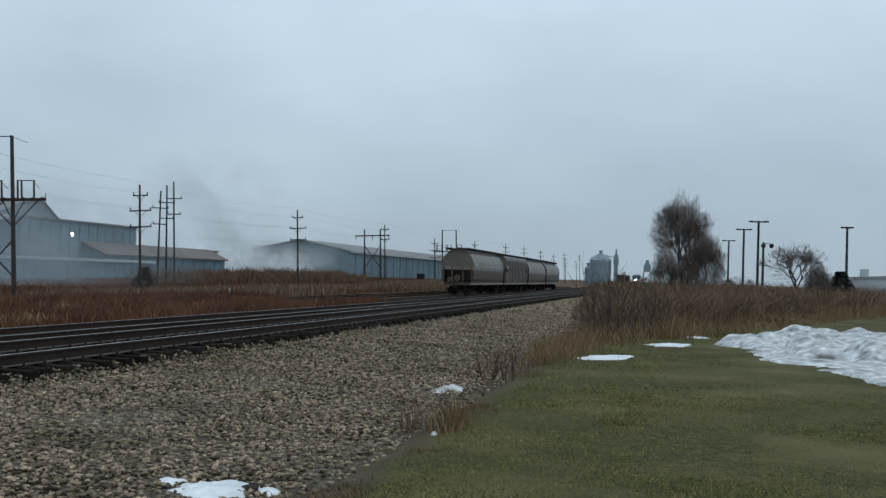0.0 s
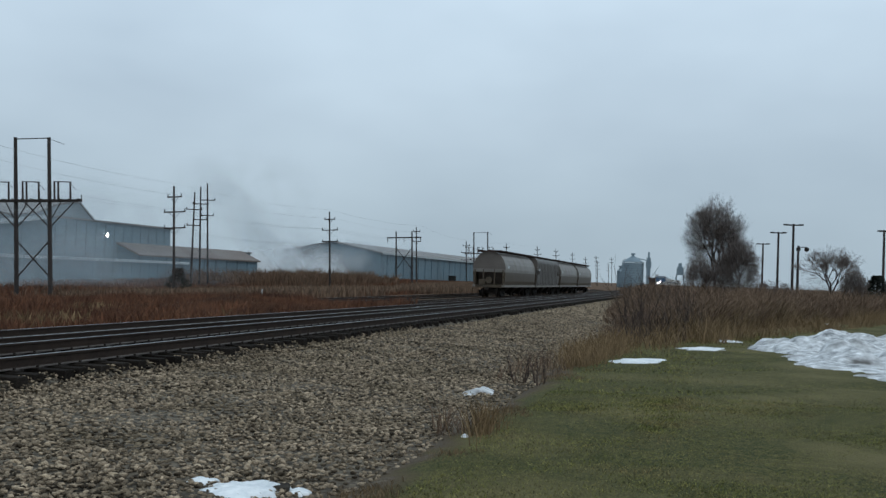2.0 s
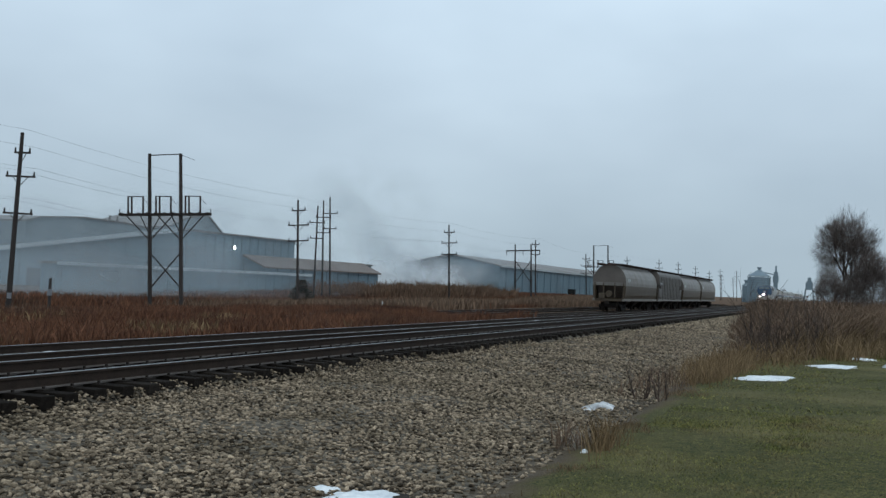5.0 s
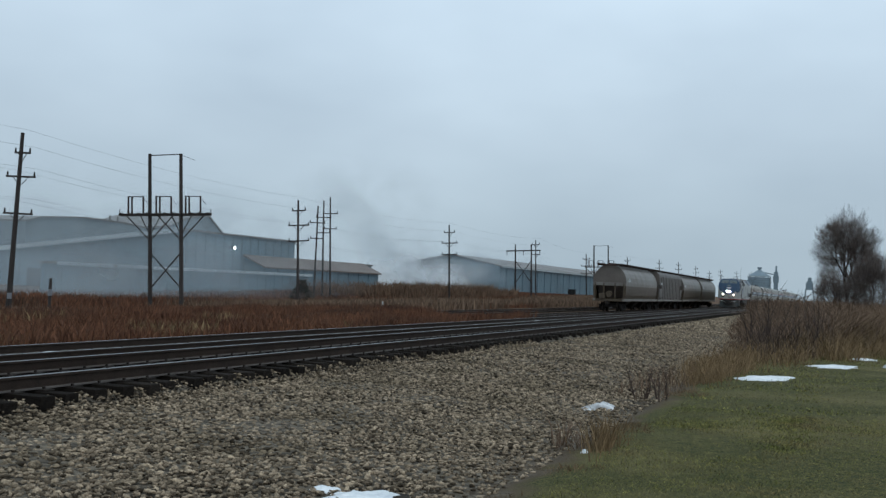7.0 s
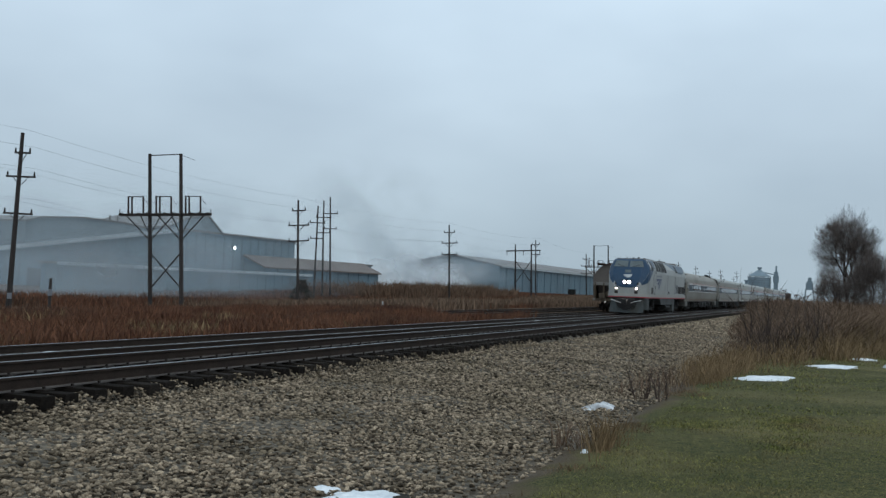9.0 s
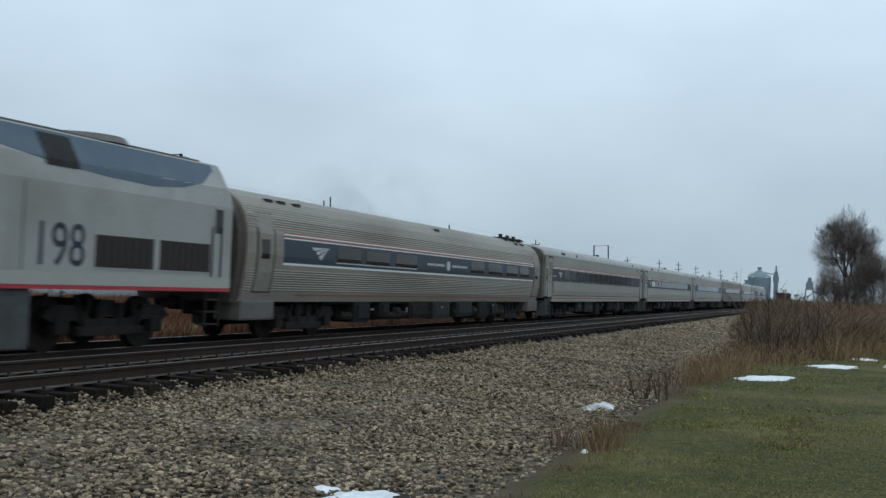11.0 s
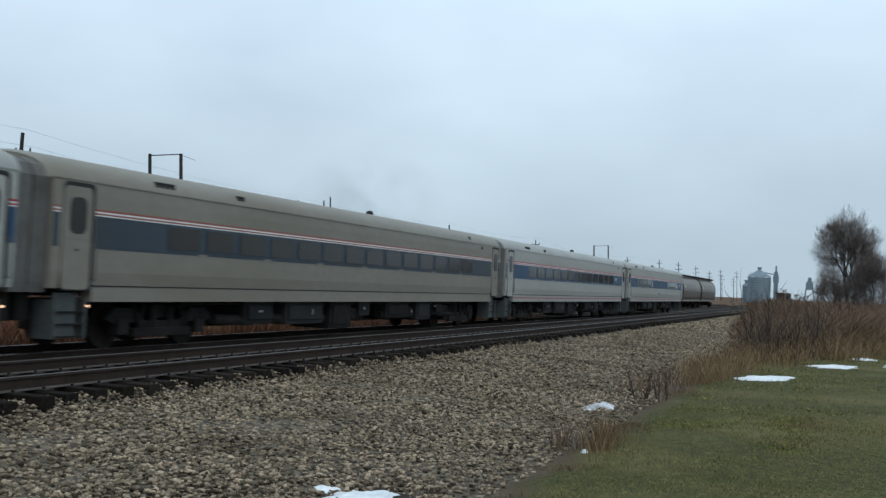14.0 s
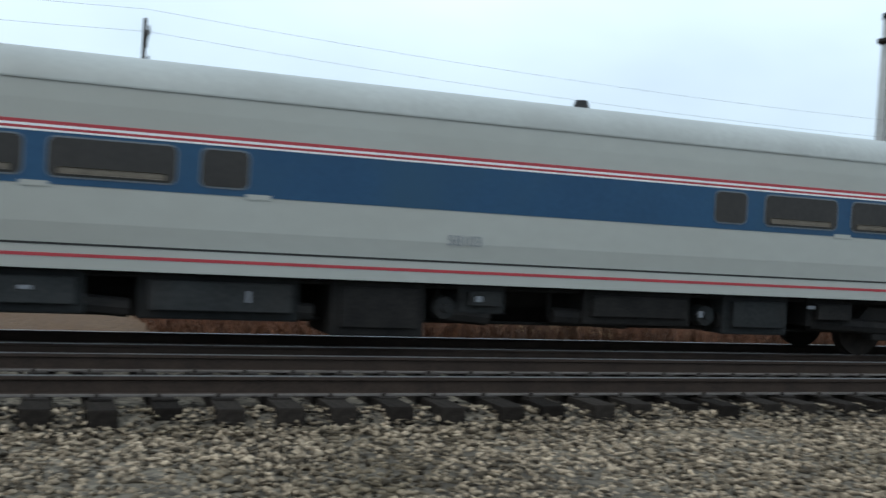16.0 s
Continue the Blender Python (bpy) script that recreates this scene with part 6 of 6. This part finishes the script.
stems("tan_grass", scatter(80000, -5.0, 26, 21, 95, lambda x, y: (y - 2.9 * x > 32.5) & (y - 2.9 * x < 45) & (x > -0.088 * y - 0.35 + 0.35 * np.sin(y * 2.3)) & (clump(x, y, 0.7) > -0.45)), 0.2, 0.72, 0.006, M["weed_tan"], "tall straw-coloured dry grass at the lawn edge", 6, 0.6, 2, 0.3, 0.6)
stems("tan_brush", scatter(46000, -6.2, 14, 31, 76, lambda x, y: (y - 2.9 * x > 40) & (x > -0.088 * y + 0.3 + rng.exponential(0.6, len(x))) & (clump(x, y, 0.45) > -0.2)), 0.3, 1.15, 0.007, M["weed_straw"], "straw-coloured dry stalks among the brown brush", 37, 0.65, 2, 0.4, 0.5, 3.0)
stems("dark_brush", scatter(2200, -4.6, 1.5, 27, 46, lambda x, y: (clump(x, y, 0.9) > 0.55) & (y - 2.9 * x > 36) & (x > -0.088 * y)), 0.5, 1.5, 0.006, M["twig_dark"], "dark wiry brush standing in the dry grass", 36, 0.5, 2, 0.2, 0.4)
stems("edge_weeds", scatter(5200, -3.1, -2.25, 3, 26, lambda x, y: clump(x * 2, y * 1.4, 0.8) > 0.6), 0.03, 0.11, 0.006, M["weed_straw"], "short dry tufts between lawn and ballast", 7, 0.4, 3)
stems("dark_weeds", np.concatenate([scatter(90, -3.9, -2.9, 18.5, 24), scatter(26, -3.2, -2.8, 12.2, 12.8)]), 0.15, 0.55, 0.006, M["weed_brown"], "thin dark leafless weeds in the ballast edge", 8, 0.4, 3)


def leafless_shrub(x, y, h, seed, n=6):
    r = random.Random(seed)
    c = thing("shrub", "dark leafless shrub at the edge of the ballast", "shrub", "leafless shrubs", at=pose(x, y, ground_z(x, y)))
    bm = B()
    for _ in range(n):
        p = Vector((r.uniform(-0.3, 0.3), r.uniform(-0.3, 0.3), 0))
        d = Vector((r.uniform(-0.5, 0.5), r.uniform(-0.5, 0.5), 1)).normalized()
        rad = 0.022
        for k in range(6):
            q = p + d * h * r.uniform(0.14, 0.24)
            rod(bm, p, q, rad, rad * 0.8, 5, False)
            for _ in range(2):
                e2 = (d + Vector((r.uniform(-1, 1), r.uniform(-1, 1), r.uniform(-0.1, 0.7)))).normalized()
                rod(bm, q, q + e2 * h * r.uniform(0.10, 0.28), rad * 0.6, rad * 0.2, 4, False)
            p, d, rad = q, (d + Vector((r.uniform(-0.35, 0.35), r.uniform(-0.35, 0.35), 0.1))).normalized(), rad * 0.8
    tagged(part("branching", bm, M["twig_dark"], c), kind="stuff")


for k, (x, y, h) in enumerate(((-1.9, 31.5, 1.3), (-2.6, 37, 2.0), (-2.0, 34, 1.6), (-1.4, 33.5, 1.6), (-0.9, 35, 1.7), (-3.2, 19.0, 0.5), (-0.4, 37, 1.7), (-2.2, 38, 1.9))):
    leafless_shrub(x, y, h, 60 + k)

tuft_spots = np.concatenate([rng.normal(0, 1, (900, 2)) * (0.25, 1.2) + (-2.75, 24.6), rng.normal(0, 1, (130, 2)) * (0.10, 0.4) + (-2.6, 12.4), rng.normal(0, 1, (1300, 2)) * (0.4, 1.2) + (-2.8, 28.0)])
stems("tan_tufts", tuft_spots, 0.15, 0.5, 0.006, M["weed_tan"], "straw tufts where lawn meets ballast", 34, 0.4, 2)
# lawn blades, dense near the camera
lawn_keep = lambda x, y: (y - 2.9 * x < 40) & ~((x > 1.6) & (y > 21) & (x < 11) & (y < 48) & (y - 2.9 * x < 30) & (y > 12 + 2.2 * x))
stems("lawn_grass", scatter(150000, -2.5, 7.0, 6.0, 17.5, lawn_keep), 0.02, 0.06, 0.0045, M["blade"], "short mown winter grass", 9, 0.5, 2)
stems("lawn_grass", scatter(120000, -2.5, 16, 17, 48, lawn_keep), 0.03, 0.07, 0.008, M["blade"], "short mown winter grass further off", 10, 0.5, 1)

stems("lawn_straw", scatter(26000, -2.5, 16, 6.5, 40, lambda x, y: lawn_keep(x, y) & (clump(x, y, 0.9) > 0.1)), 0.02, 0.055, 0.005, M["weed_straw"], "pale dead blades scattered through the lawn", 41, 0.6, 2)

# ------------------------------------------------------------------ ballast stones


def stones():
    r = np.random.default_rng(5)
    t = (1 + 5 ** 0.5) / 2
    ico = np.array([(-1, t, 0), (1, t, 0), (-1, -t, 0), (1, -t, 0), (0, -1, t), (0, 1, t), (0, -1, -t), (0, 1, -t), (t, 0, -1), (t, 0, 1), (-t, 0, -1), (-t, 0, 1)]) / 1.9
    icf = np.array([(0, 11, 5), (0, 5, 1), (0, 1, 7), (0, 7, 10), (0, 10, 11), (1, 5, 9), (5, 11, 4), (11, 10, 2), (10, 7, 6), (7, 1, 8), (3, 9, 4), (3, 4, 2), (3, 2, 6), (3, 6, 8), (3, 8, 9), (4, 9, 5), (2, 4, 11), (6, 2, 10), (8, 6, 7), (9, 8, 1)])
    octa = np.array([(1, 0, 0), (0, 1, 0), (-1, 0, 0), (0, -1, 0), (0, 0, 1), (0, 0, -1)], float)
    ocf = np.array([(0, 1, 4), (1, 2, 4), (2, 3, 4), (3, 0, 4), (1, 0, 5), (2, 1, 5), (3, 2, 5), (0, 3, 5)])

    def lay(name, xy, size, shape, faces, label, dz=0.0, material="stone"):
        n = len(xy)
        z = np.interp(xy[:, 0], [p[0] for p in PROFILE], [p[1] for p in PROFILE])
        sc = size * r.uniform(0.6, 1.35, (n, 1)) * np.stack([r.uniform(0.85, 1.7, n), r.uniform(0.55, 1.05, n), r.uniform(0.4, 0.8, n)], 1)
        a = r.uniform(0, 2 * np.pi, n)
        ti = r.uniform(-0.6, 0.6, n)
        v = shape[None] * sc[:, None, :] * r.uniform(0.6, 1.3, (n, len(shape), 1))
        ca, sa, ct, st = np.cos(a)[:, None], np.sin(a)[:, None], np.cos(ti)[:, None], np.sin(ti)[:, None]
        x, y, zz = v[..., 0], v[..., 1], v[..., 2]
        y, zz = y * ct - zz * st, y * st + zz * ct
        x, y = x * ca - y * sa, x * sa + y * ca
        v = np.stack([x + xy[:, :1], y + xy[:, 1:], zz + (z + dz + r.uniform(-0.006, 0.022, n))[:, None]], -1).reshape(-1, 3)
        f = (faces[None] + np.arange(n)[:, None, None] * len(shape)).reshape(-1, 3)
        return bulk(name, v, f, M[material], label, "ballast")

    def area(n, x0, x1, y0, y1):
        return np.column_stack([r.uniform(x0, x1, n), r.uniform(y0, y1, n)])

    shoulder = area(40000, -8.45, -2.95, 2, 20)
    shoulder = shoulder[(r.uniform(0, 1, len(shoulder)) < np.clip((-2.75 - shoulder[:, 0]) / 0.9, 0.12, 1))]
    lay("ballast_stones", shoulder, 0.027, ico, icf, "loose angular grey and buff ballast stones")
    far = area(30000, -8.45, -3.2, 20, 52)
    lay("ballast_stones", far, 0.036, octa, ocf, "loose grey ballast stones further along")
    lay("ballast_stones", area(14000, -8.45, -3.6, -6, 2), 0.034, octa, ocf, "loose ballast stones beside the camera")
    lay("ballast_stones", area(14000, -8.45, -3.6, 52, 110), 0.075, octa, ocf, "ballast stones in the distance")
    lay("ballast_stones", area(6500, -8.8, -8.2, -6, 30), 0.030, octa, ocf, "buff stones packed round the tie ends", 0.03)
    # Crib stones carry both grease and the track's shade in their colour.
    lay("crib_stones", area(2600, -9.0, -8.25, -6, 26), 0.032, octa, ocf, "soiled stones round the tie ends, darkened for rail shadow", 0.012, "stone_dark")
    lay("crib_stones", area(12000, -11.2, -8.5, -6, 40), 0.034, octa, ocf, "soiled stones between the ties, darkened for shade", -0.02, "stone_dark")
    lay("crib_stones", area(12000, -16.2, -11.6, -6, 45), 0.038, octa, ocf, "soiled stones between the ties, darkened for shade", -0.02, "stone_dark")


stones()

# ------------------------------------------------------------------ snow


def snow_patch(x, y, rx, ry, h, seed, label, turn=0.0, material="snow", n=44, rough=0.25, base=None, lobes=0.35):
    c0 = ground_z(x) if base is None else base
    v, f = [], []
    rings = 9
    v.append((0, 0, h))
    for k in range(1, rings + 1):
        u = k / rings
        for i in range(n):
            a = 2 * math.pi * i / n
            edge = 1 + lobes * noise.noise((math.cos(a) * 1.6, math.sin(a) * 1.6, seed * 3.1)) + lobes * 0.6 * noise.noise((math.cos(a) * 4, math.sin(a) * 4, seed * 5.3))
            px, py = rx * u * edge * math.cos(a), ry * u * edge * math.sin(a)
            hh = h * (1 - u ** 2.2) * (1 + rough * 2 * noise.noise((px * 1.3 / max(0.3, rx) * 2, py * 1.3 / max(0.3, ry) * 2, seed))) + 0.03 * h * noise.noise((px * 9, py * 9, seed))
            v.append((px, py, hh if k < rings else -0.05))
    for i in range(n):
        f.append((0, 1 + i, 1 + (i + 1) % n))
    for k in range(rings - 1):
        for i in range(n):
            a, b = 1 + k * n + i, 1 + k * n + (i + 1) % n
            f.append((a, a + n, b + n, b))
    me = bpy.data.meshes.new("snow_patch")
    me.from_pydata(v, [], f)
    me.materials.append(M[material])
    me.shade_smooth()
    ob = tagged(new("snow_patch", me), label, "snow", "snow patches")
    ob.matrix_world = pose(x, y, c0, 0, 0, turn)
    return ob


PATCH = "thin melting snow patch"
snow_patch(-3.85, 8.25, 0.38, 0.36, 0.06, 1, "small melting snow patch on the ballast edge", lobes=0.8)
snow_patch(-4.25, 8.35, 0.16, 0.12, 0.04, 2, PATCH, lobes=0.8)
snow_patch(-3.42, 8.45, 0.10, 0.14, 0.04, 3, PATCH, lobes=0.8)
snow_patch(-3.3, 7.95, 0.14, 0.12, 0.05, 4, PATCH, lobes=0.6)
snow_patch(-2.95, 8.05, 0.14, 0.10, 0.04, 14, PATCH, lobes=0.6)
snow_patch(-3.65, 17.0, 0.20, 0.75, 0.07, 5, "grey melting snow patch by the ballast", material="snow_dirt_shade", lobes=0.8)
snow_patch(-1.55, 25.0, 0.56, 1.0, 0.05, 6, "flat white snow patch on the lawn", turn=-25)
snow_patch(-0.1, 31.0, 0.62, 0.8, 0.05, 7, "flat white snow patch at the dry grass", turn=-25, lobes=0.7)
snow_patch(0.8, 35.9, 0.32, 0.5, 0.05, 8, PATCH, lobes=0.7)
snow_patch(5.8, 58.5, 0.7, 1.3, 0.06, 9, PATCH)
snow_patch(-2.72, 11.9, 0.05, 0.05, 0.05, 19, PATCH)
for k in range(46):
    r = random.Random(200 + k)
    y = r.uniform(2, 60)
    snow_patch(-RX[1] + r.choice((-0.2, 0.25, 0.0, 1.5, -1.35)) + r.uniform(-0.2, 0.2), y, r.uniform(0.06, 0.22), r.uniform(0.15, 0.8), 0.05, 300 + k, "thin snow remnant between the rails", n=14, base=-0.40)


def snow_bank():
    """Ploughed bank of old snow: several merged heaps; crest dirt and ridge shadows are in the colour."""
    heaps = [(2.9, 32.4, 1.5, 2.6, 0.34, 1), (4.3, 34.0, 1.8, 3.2, 0.46, 2), (5.8, 34.0, 1.8, 3.2, 0.42, 3), (7.2, 34.0, 1.6, 3.0, 0.20, 4), (3.5, 27.8, 0.9, 1.7, 0.40, 5), (4.6, 27.6, 0.8, 1.6, 0.48, 6), (3.1, 27.6, 1.2, 3.4, 0.10, 7), (4.0, 23.4, 0.8, 3.8, 0.09, 8), (5.4, 27.0, 1.8, 3.6, 0.14, 9)]
    nx, ny = 90, 130
    x0, x1, y0, y1 = 1.0, 12.0, 17.0, 48.0
    v, f, keep = [], [], []
    for j in range(ny + 1):
        for i in range(nx + 1):
            x, y = x0 + (x1 - x0) * i / nx, y0 + (y1 - y0) * j / ny
            wx = x + 0.5 * noise.noise((x * 0.8, y * 0.8, 3)) + 0.2 * noise.noise((x * 3, y * 3, 1))
            wy = y + 0.7 * noise.noise((x * 0.7, y * 0.7, 8))
            h = 0.0
            for hx, hy, sx, sy, hh, _ in heaps:
                q = ((wx - hx) / sx) ** 2 + ((wy - hy) / sy) ** 2
                h = max(h, hh * max(0, 1 - q) ** 0.9) if q < 1 else h
            if h > 0.02:
                h += 0.30 * noise.noise((x * 1.3, y * 1.0, 4)) * min(1, h * 3) + 0.05 * noise.noise((x * 4, y * 4, 2)) * min(1, h * 3)
            v.append((x, y, ground_z(x) + (h + 0.02 if h > 0.02 else -0.12)))
    for j in range(ny):
        for i in range(nx):
            a = j * (nx + 1) + i
            f.append((a, a + 1, a + nx + 2, a + nx + 1))
    o = soup("snow_bank", v, f, M["snow_dirt_shade"], "ploughed bank of old dirty snow on the lawn", "snow", "stuff", True)
    return o


snow_bank()

# a flat stone and a hole at the ballast edge
bm = B()
box(bm, -0.13, 0.13, -0.08, 0.09, 0, 0.06, 0.025)
o = part("flat_stone", bm, M["stone_dark"])
tagged(o, "flat grey stone among melting snow", "stone")
o.matrix_world = pose(-3.62, 8.45, ground_z(-3.62) - 0.01, 4, 0, 20)
bm = B()
rod(bm, (0, 0, 0), (0, 0, 0.85), 0.05, 0.05, 8)
o = part("marker_post", bm, M["logo_white"])
tagged(o, "thin pale marker post in the weeds", "post")
o.matrix_world = pose(-33.0, 73, ground_z(-33, 73) - 0.05)
for x, y, hh in ((-47.5, 49.5, 2.1), (-46.0, 51.3, 2.4)):
    c = thing("signal_post", "short dark post with a pale band", "post", "short posts", at=pose(x, y, ground_z(x, y) - 0.05))
    bm = B()
    rod(bm, (0, 0, 0), (0, 0, hh), 0.11, 0.09, 8)
    part("post", bm, M["pole"], c)
    bm = B()
    rod(bm, (0, 0, hh * 0.55), (0, 0, hh * 0.72), 0.13, 0.13, 8)
    part("band", bm, M["logo_grey"], c)


# ------------------------------------------------------------------ drifting steam


def steam_material(name, colour, alpha, scale):
    """Thin vapour: soft towards its rim, broken by slow noise."""
    m = bpy.data.materials.new(name)
    m.use_nodes = True
    n, l = m.node_tree.nodes, m.node_tree.links
    n.clear()
    out = n.new("ShaderNodeOutputMaterial")
    mix = n.new("ShaderNodeMixShader")
    tr = n.new("ShaderNodeBsdfTransparent")
    df = n.new("ShaderNodeBsdfDiffuse")
    tl = n.new("ShaderNodeBsdfTranslucent")
    both = n.new("ShaderNodeMixShader")
    both.inputs[0].default_value = 0.5
    df.inputs["Color"].default_value = tl.inputs["Color"].default_value = (*colour, 1)
    co = n.new("ShaderNodeTexCoord")
    t = n.new("ShaderNodeTexNoise")
    t.inputs["Scale"].default_value, t.inputs["Detail"].default_value = scale, 4
    l.new(co.outputs["Object"], t.inputs["Vector"])
    r = n.new("ShaderNodeMapRange")
    r.interpolation_type = "SMOOTHSTEP"
    r.inputs["From Min"].default_value, r.inputs["From Max"].default_value = 0.30, 0.70
    l.new(t.outputs["Fac"], r.inputs["Value"])
    uv = n.new("ShaderNodeUVMap")
    ln = n.new("ShaderNodeVectorMath")
    ln.operation = "LENGTH"
    l.new(uv.outputs[0], ln.inputs[0])
    rim = n.new("ShaderNodeMapRange")
    rim.interpolation_type = "SMOOTHSTEP"
    rim.inputs["From Min"].default_value, rim.inputs["From Max"].default_value = 1.0, 0.1
    rim.inputs["To Max"].default_value = alpha
    l.new(ln.outputs["Value"], rim.inputs["Value"])
    mul = n.new("ShaderNodeMath")
    mul.operation = "MULTIPLY"
    l.new(r.outputs[0], mul.inputs[0])
    l.new(rim.outputs[0], mul.inputs[1])
    l.new(df.outputs[0], both.inputs[1])
    l.new(tl.outputs[0], both.inputs[2])
    l.new(mul.outputs[0], mix.inputs[0])
    l.new(tr.outputs[0], mix.inputs[1])
    l.new(both.outputs[0], mix.inputs[2])
    l.new(mix.outputs[0], out.inputs["Surface"])
    return m


M["steam"] = steam_material("steam", (0.80, 0.84, 0.87), 1.0, 0.07)
M["soot"] = steam_material("soot", (0.30, 0.325, 0.34), 0.62, 0.06)
M["smoke"] = steam_material("smoke", (0.50, 0.565, 0.61), 0.36, 0.05)
PUFFS = []


def puff(x, y, z, turn, wide, rz, material, seed, label, drift):
    """A bank of vapour: a billowing layer with a soft rim."""
    v, f, uvs = [], [], []
    nr, na = 8, 28
    for layer in range(1):
        k0 = len(v)
        off, sz = 0.0, 1.0
        for i in range(nr + 1):
            for j in range(na):
                u, a = i / nr, 2 * math.pi * j / na
                p, q = wide * sz * u * math.cos(a), rz * sz * u * math.sin(a)
                bulge = 2.4 * noise.noise((p * 0.15 + seed, q * 0.2, layer * 2.0)) - 2.0 * u * u
                v.append((off + bulge, p, q))
                uvs.append((u * math.cos(a), u * math.sin(a)))
        for i in range(nr):
            for j in range(na):
                a, b = k0 + i * na + j, k0 + i * na + (j + 1) % na
                f.append((a, b, b + na, a + na))
    me = bpy.data.meshes.new("steam_cloud")
    me.from_pydata(v, [], f)
    layer_uv = me.uv_layers.new(name="rim")
    for lp in me.loops:
        layer_uv.data[lp.index].uv = uvs[lp.vertex_index]
    me.materials.append(M[material])
    me.shade_smooth()
    o = tagged(new("steam_cloud", me), label, "steam", "steam clouds")
    o.visible_shadow = False
    o.matrix_world = pose(x, y, z, 0, 0, turn)
    PUFFS.append((o, Vector((x, y, z)), drift, turn))


WHITE, GREY = "pale steam drifting from the works", "grey smoke drifting over the works"
for k, (x, y, z, turn, wide, high, mm) in enumerate((
        (-107, 262, 2.5, -66, 15, 8.0, "steam"), (-112, 254, 4.0, -64, 12, 8.5, "steam"), (-99, 268, 2.5, -70, 13, 7.5, "steam"), (-104, 274, 7.0, -66, 22, 11, "smoke"),
        (-90, 280, 6.0, -70, 20, 8, "smoke"),
        (-82, 112, 0.5, -50, 30, 8.0, "smoke"), (-88, 98, 2.0, -46, 34, 11, "smoke"), (-84, 132, 1.5, -55, 24, 8.0, "smoke"), (-100, 122, 5.0, -50, 44, 14, "smoke"),
        (-98, 150, 7.0, -57, 30, 12, "smoke"), (-78, 100, -0.5, -48, 26, 5.5, "smoke"), (-84, 108, 1.5, -48, 15, 6.5, "soot"), (-110, 268, 6.0, -66, 12, 7.0, "steam"), (-112, 256, 10.0, -66, 14, 9.0, "smoke"), (-101, 278, 4.0, -68, 14, 8.0, "steam"), (-106, 272, 3.0, -68, 15, 7.5, "steam"), (-118, 262, 14, -64, 17, 11, "smoke"), (-120, 250, 24, -62, 26, 13, "smoke"))):
    puff(x, y, z, turn, wide, high, mm, k * 1.7, WHITE if mm == "steam" else GREY, (0.25, -0.5, 0.12))

# ------------------------------------------------------------------ vehicles in place
HOP = 19.8
for k, (skin, low, ends, lab, flat) in enumerate(((M["hopper"], M["hopper_low"], M["hopper_end"], "grey barrel-sided covered hopper car with dark brown lower side", False),
                                                  (M["hopper_dark"], M["hopper_dark"], M["hopper_end"], "dark grey ribbed covered hopper car", True),
                                                  (M["hopper"], M["hopper_low"], M["hopper_end"], "grey barrel-sided covered hopper car", False),
                                                  (M["hopper"], M["hopper_low"], M["hopper_end"], "grey barrel-sided covered hopper car at the far end", False))):
    covered_hopper(pose(-RX[2], 98.5 + k * HOP, RZ[2]), skin, low, ends, lab, flat)

SPEED, REF_T, REF_Y = 36.8, 11.0, 20.0
loco = locomotive()


def even(a, b, n):
    w = (b - a) / n
    return [(a + i * w + 0.13, a + (i + 1) * w - 0.13) for i in range(n)]


ROW = even(3.6, 22.4, 14)
CAFE = [(3.60, 4.15), (4.42, 5.81), (6.10, 7.53), (7.81, 9.25), (9.55, 10.12), (17.0, 17.55), (17.9, 19.25), (19.55, 20.9), (21.2, 22.1)]
CLEAN, TAN = M["coach"], M["coach_tan"]
coaches = [
    tube_coach("fluted stainless steel coach with blue window band"),
    flat_coach(M["coach_mid"], M["coach_roof"], M["blue_dusty"], M["red_dull"], ROW, "dusty smooth-sided coach with dark window band", True, 2.6, seed=2),
    flat_coach(CLEAN, M["coach_roof"], M["blue_dusty"], M["red_dull"], even(4.9, 22.3, 13), "silver coach with a blank pale panel over one window", True, 2.35, plate=3.45, seed=3),
    flat_coach(CLEAN, M["coach_roof"], M["blue_band"], M["red"], even(3.8, 21.9, 13), "clean silver coach with blue window band", False, 22.35, seed=4),
    flat_coach(TAN, M["coach_tan"], M["blue_dusty"], M["red_dull"], ROW, "brownish grimy coach with dark window band", True, None, seed=5, red_line=False),
    flat_coach(CLEAN, M["coach_roof"], M["blue_band"], M["red"], even(3.6, 22.0, 13), "silver coach with blue band and swept emblem", False, 22.3, seed=6),
    flat_coach(CLEAN, M["coach_roof"], M["blue_band"], M["red"], CAFE, "silver cafe coach at the rear with a windowless middle", False, 23.3, "58103", seed=7)]
green_loco = switcher()

# ------------------------------------------------------------------ what moves


def motions():
    times = [0.0, 0.1] + [0.5 + 0.5 * k for k in range(31)] + [15.9, 16.0]

    def gap_y(t):
        return REF_Y - SPEED * (t - REF_T)

    walk(loco, [(t, pose(-RX[1], gap_y(t) - 21.0, RZ[1])) for t in times])
    for k, car in enumerate(coaches):
        walk(car, [(t, pose(-RX[1], gap_y(t) + L_CAR * k, RZ[1])) for t in times])
    # the switcher creeps out from behind the parked cars while the train passes
    walk(green_loco, [(t, pose(-RX[3] - 0.3, 101.0 + max(0.0, 14.5 - t) * 5.0 - max(0.0, t - 14.5) * 2.6 + 1.3, RZ[3])) for t in times])
    for o, at, d, turn in PUFFS:
        walk(o, [(t, pose(at.x + d[0] * (t - 7), at.y + d[1] * (t - 7), at.z + d[2] * (t - 7), 0, 0, turn)) for t in (0.0, 5.0, 11.0, 16.0)])


motions()
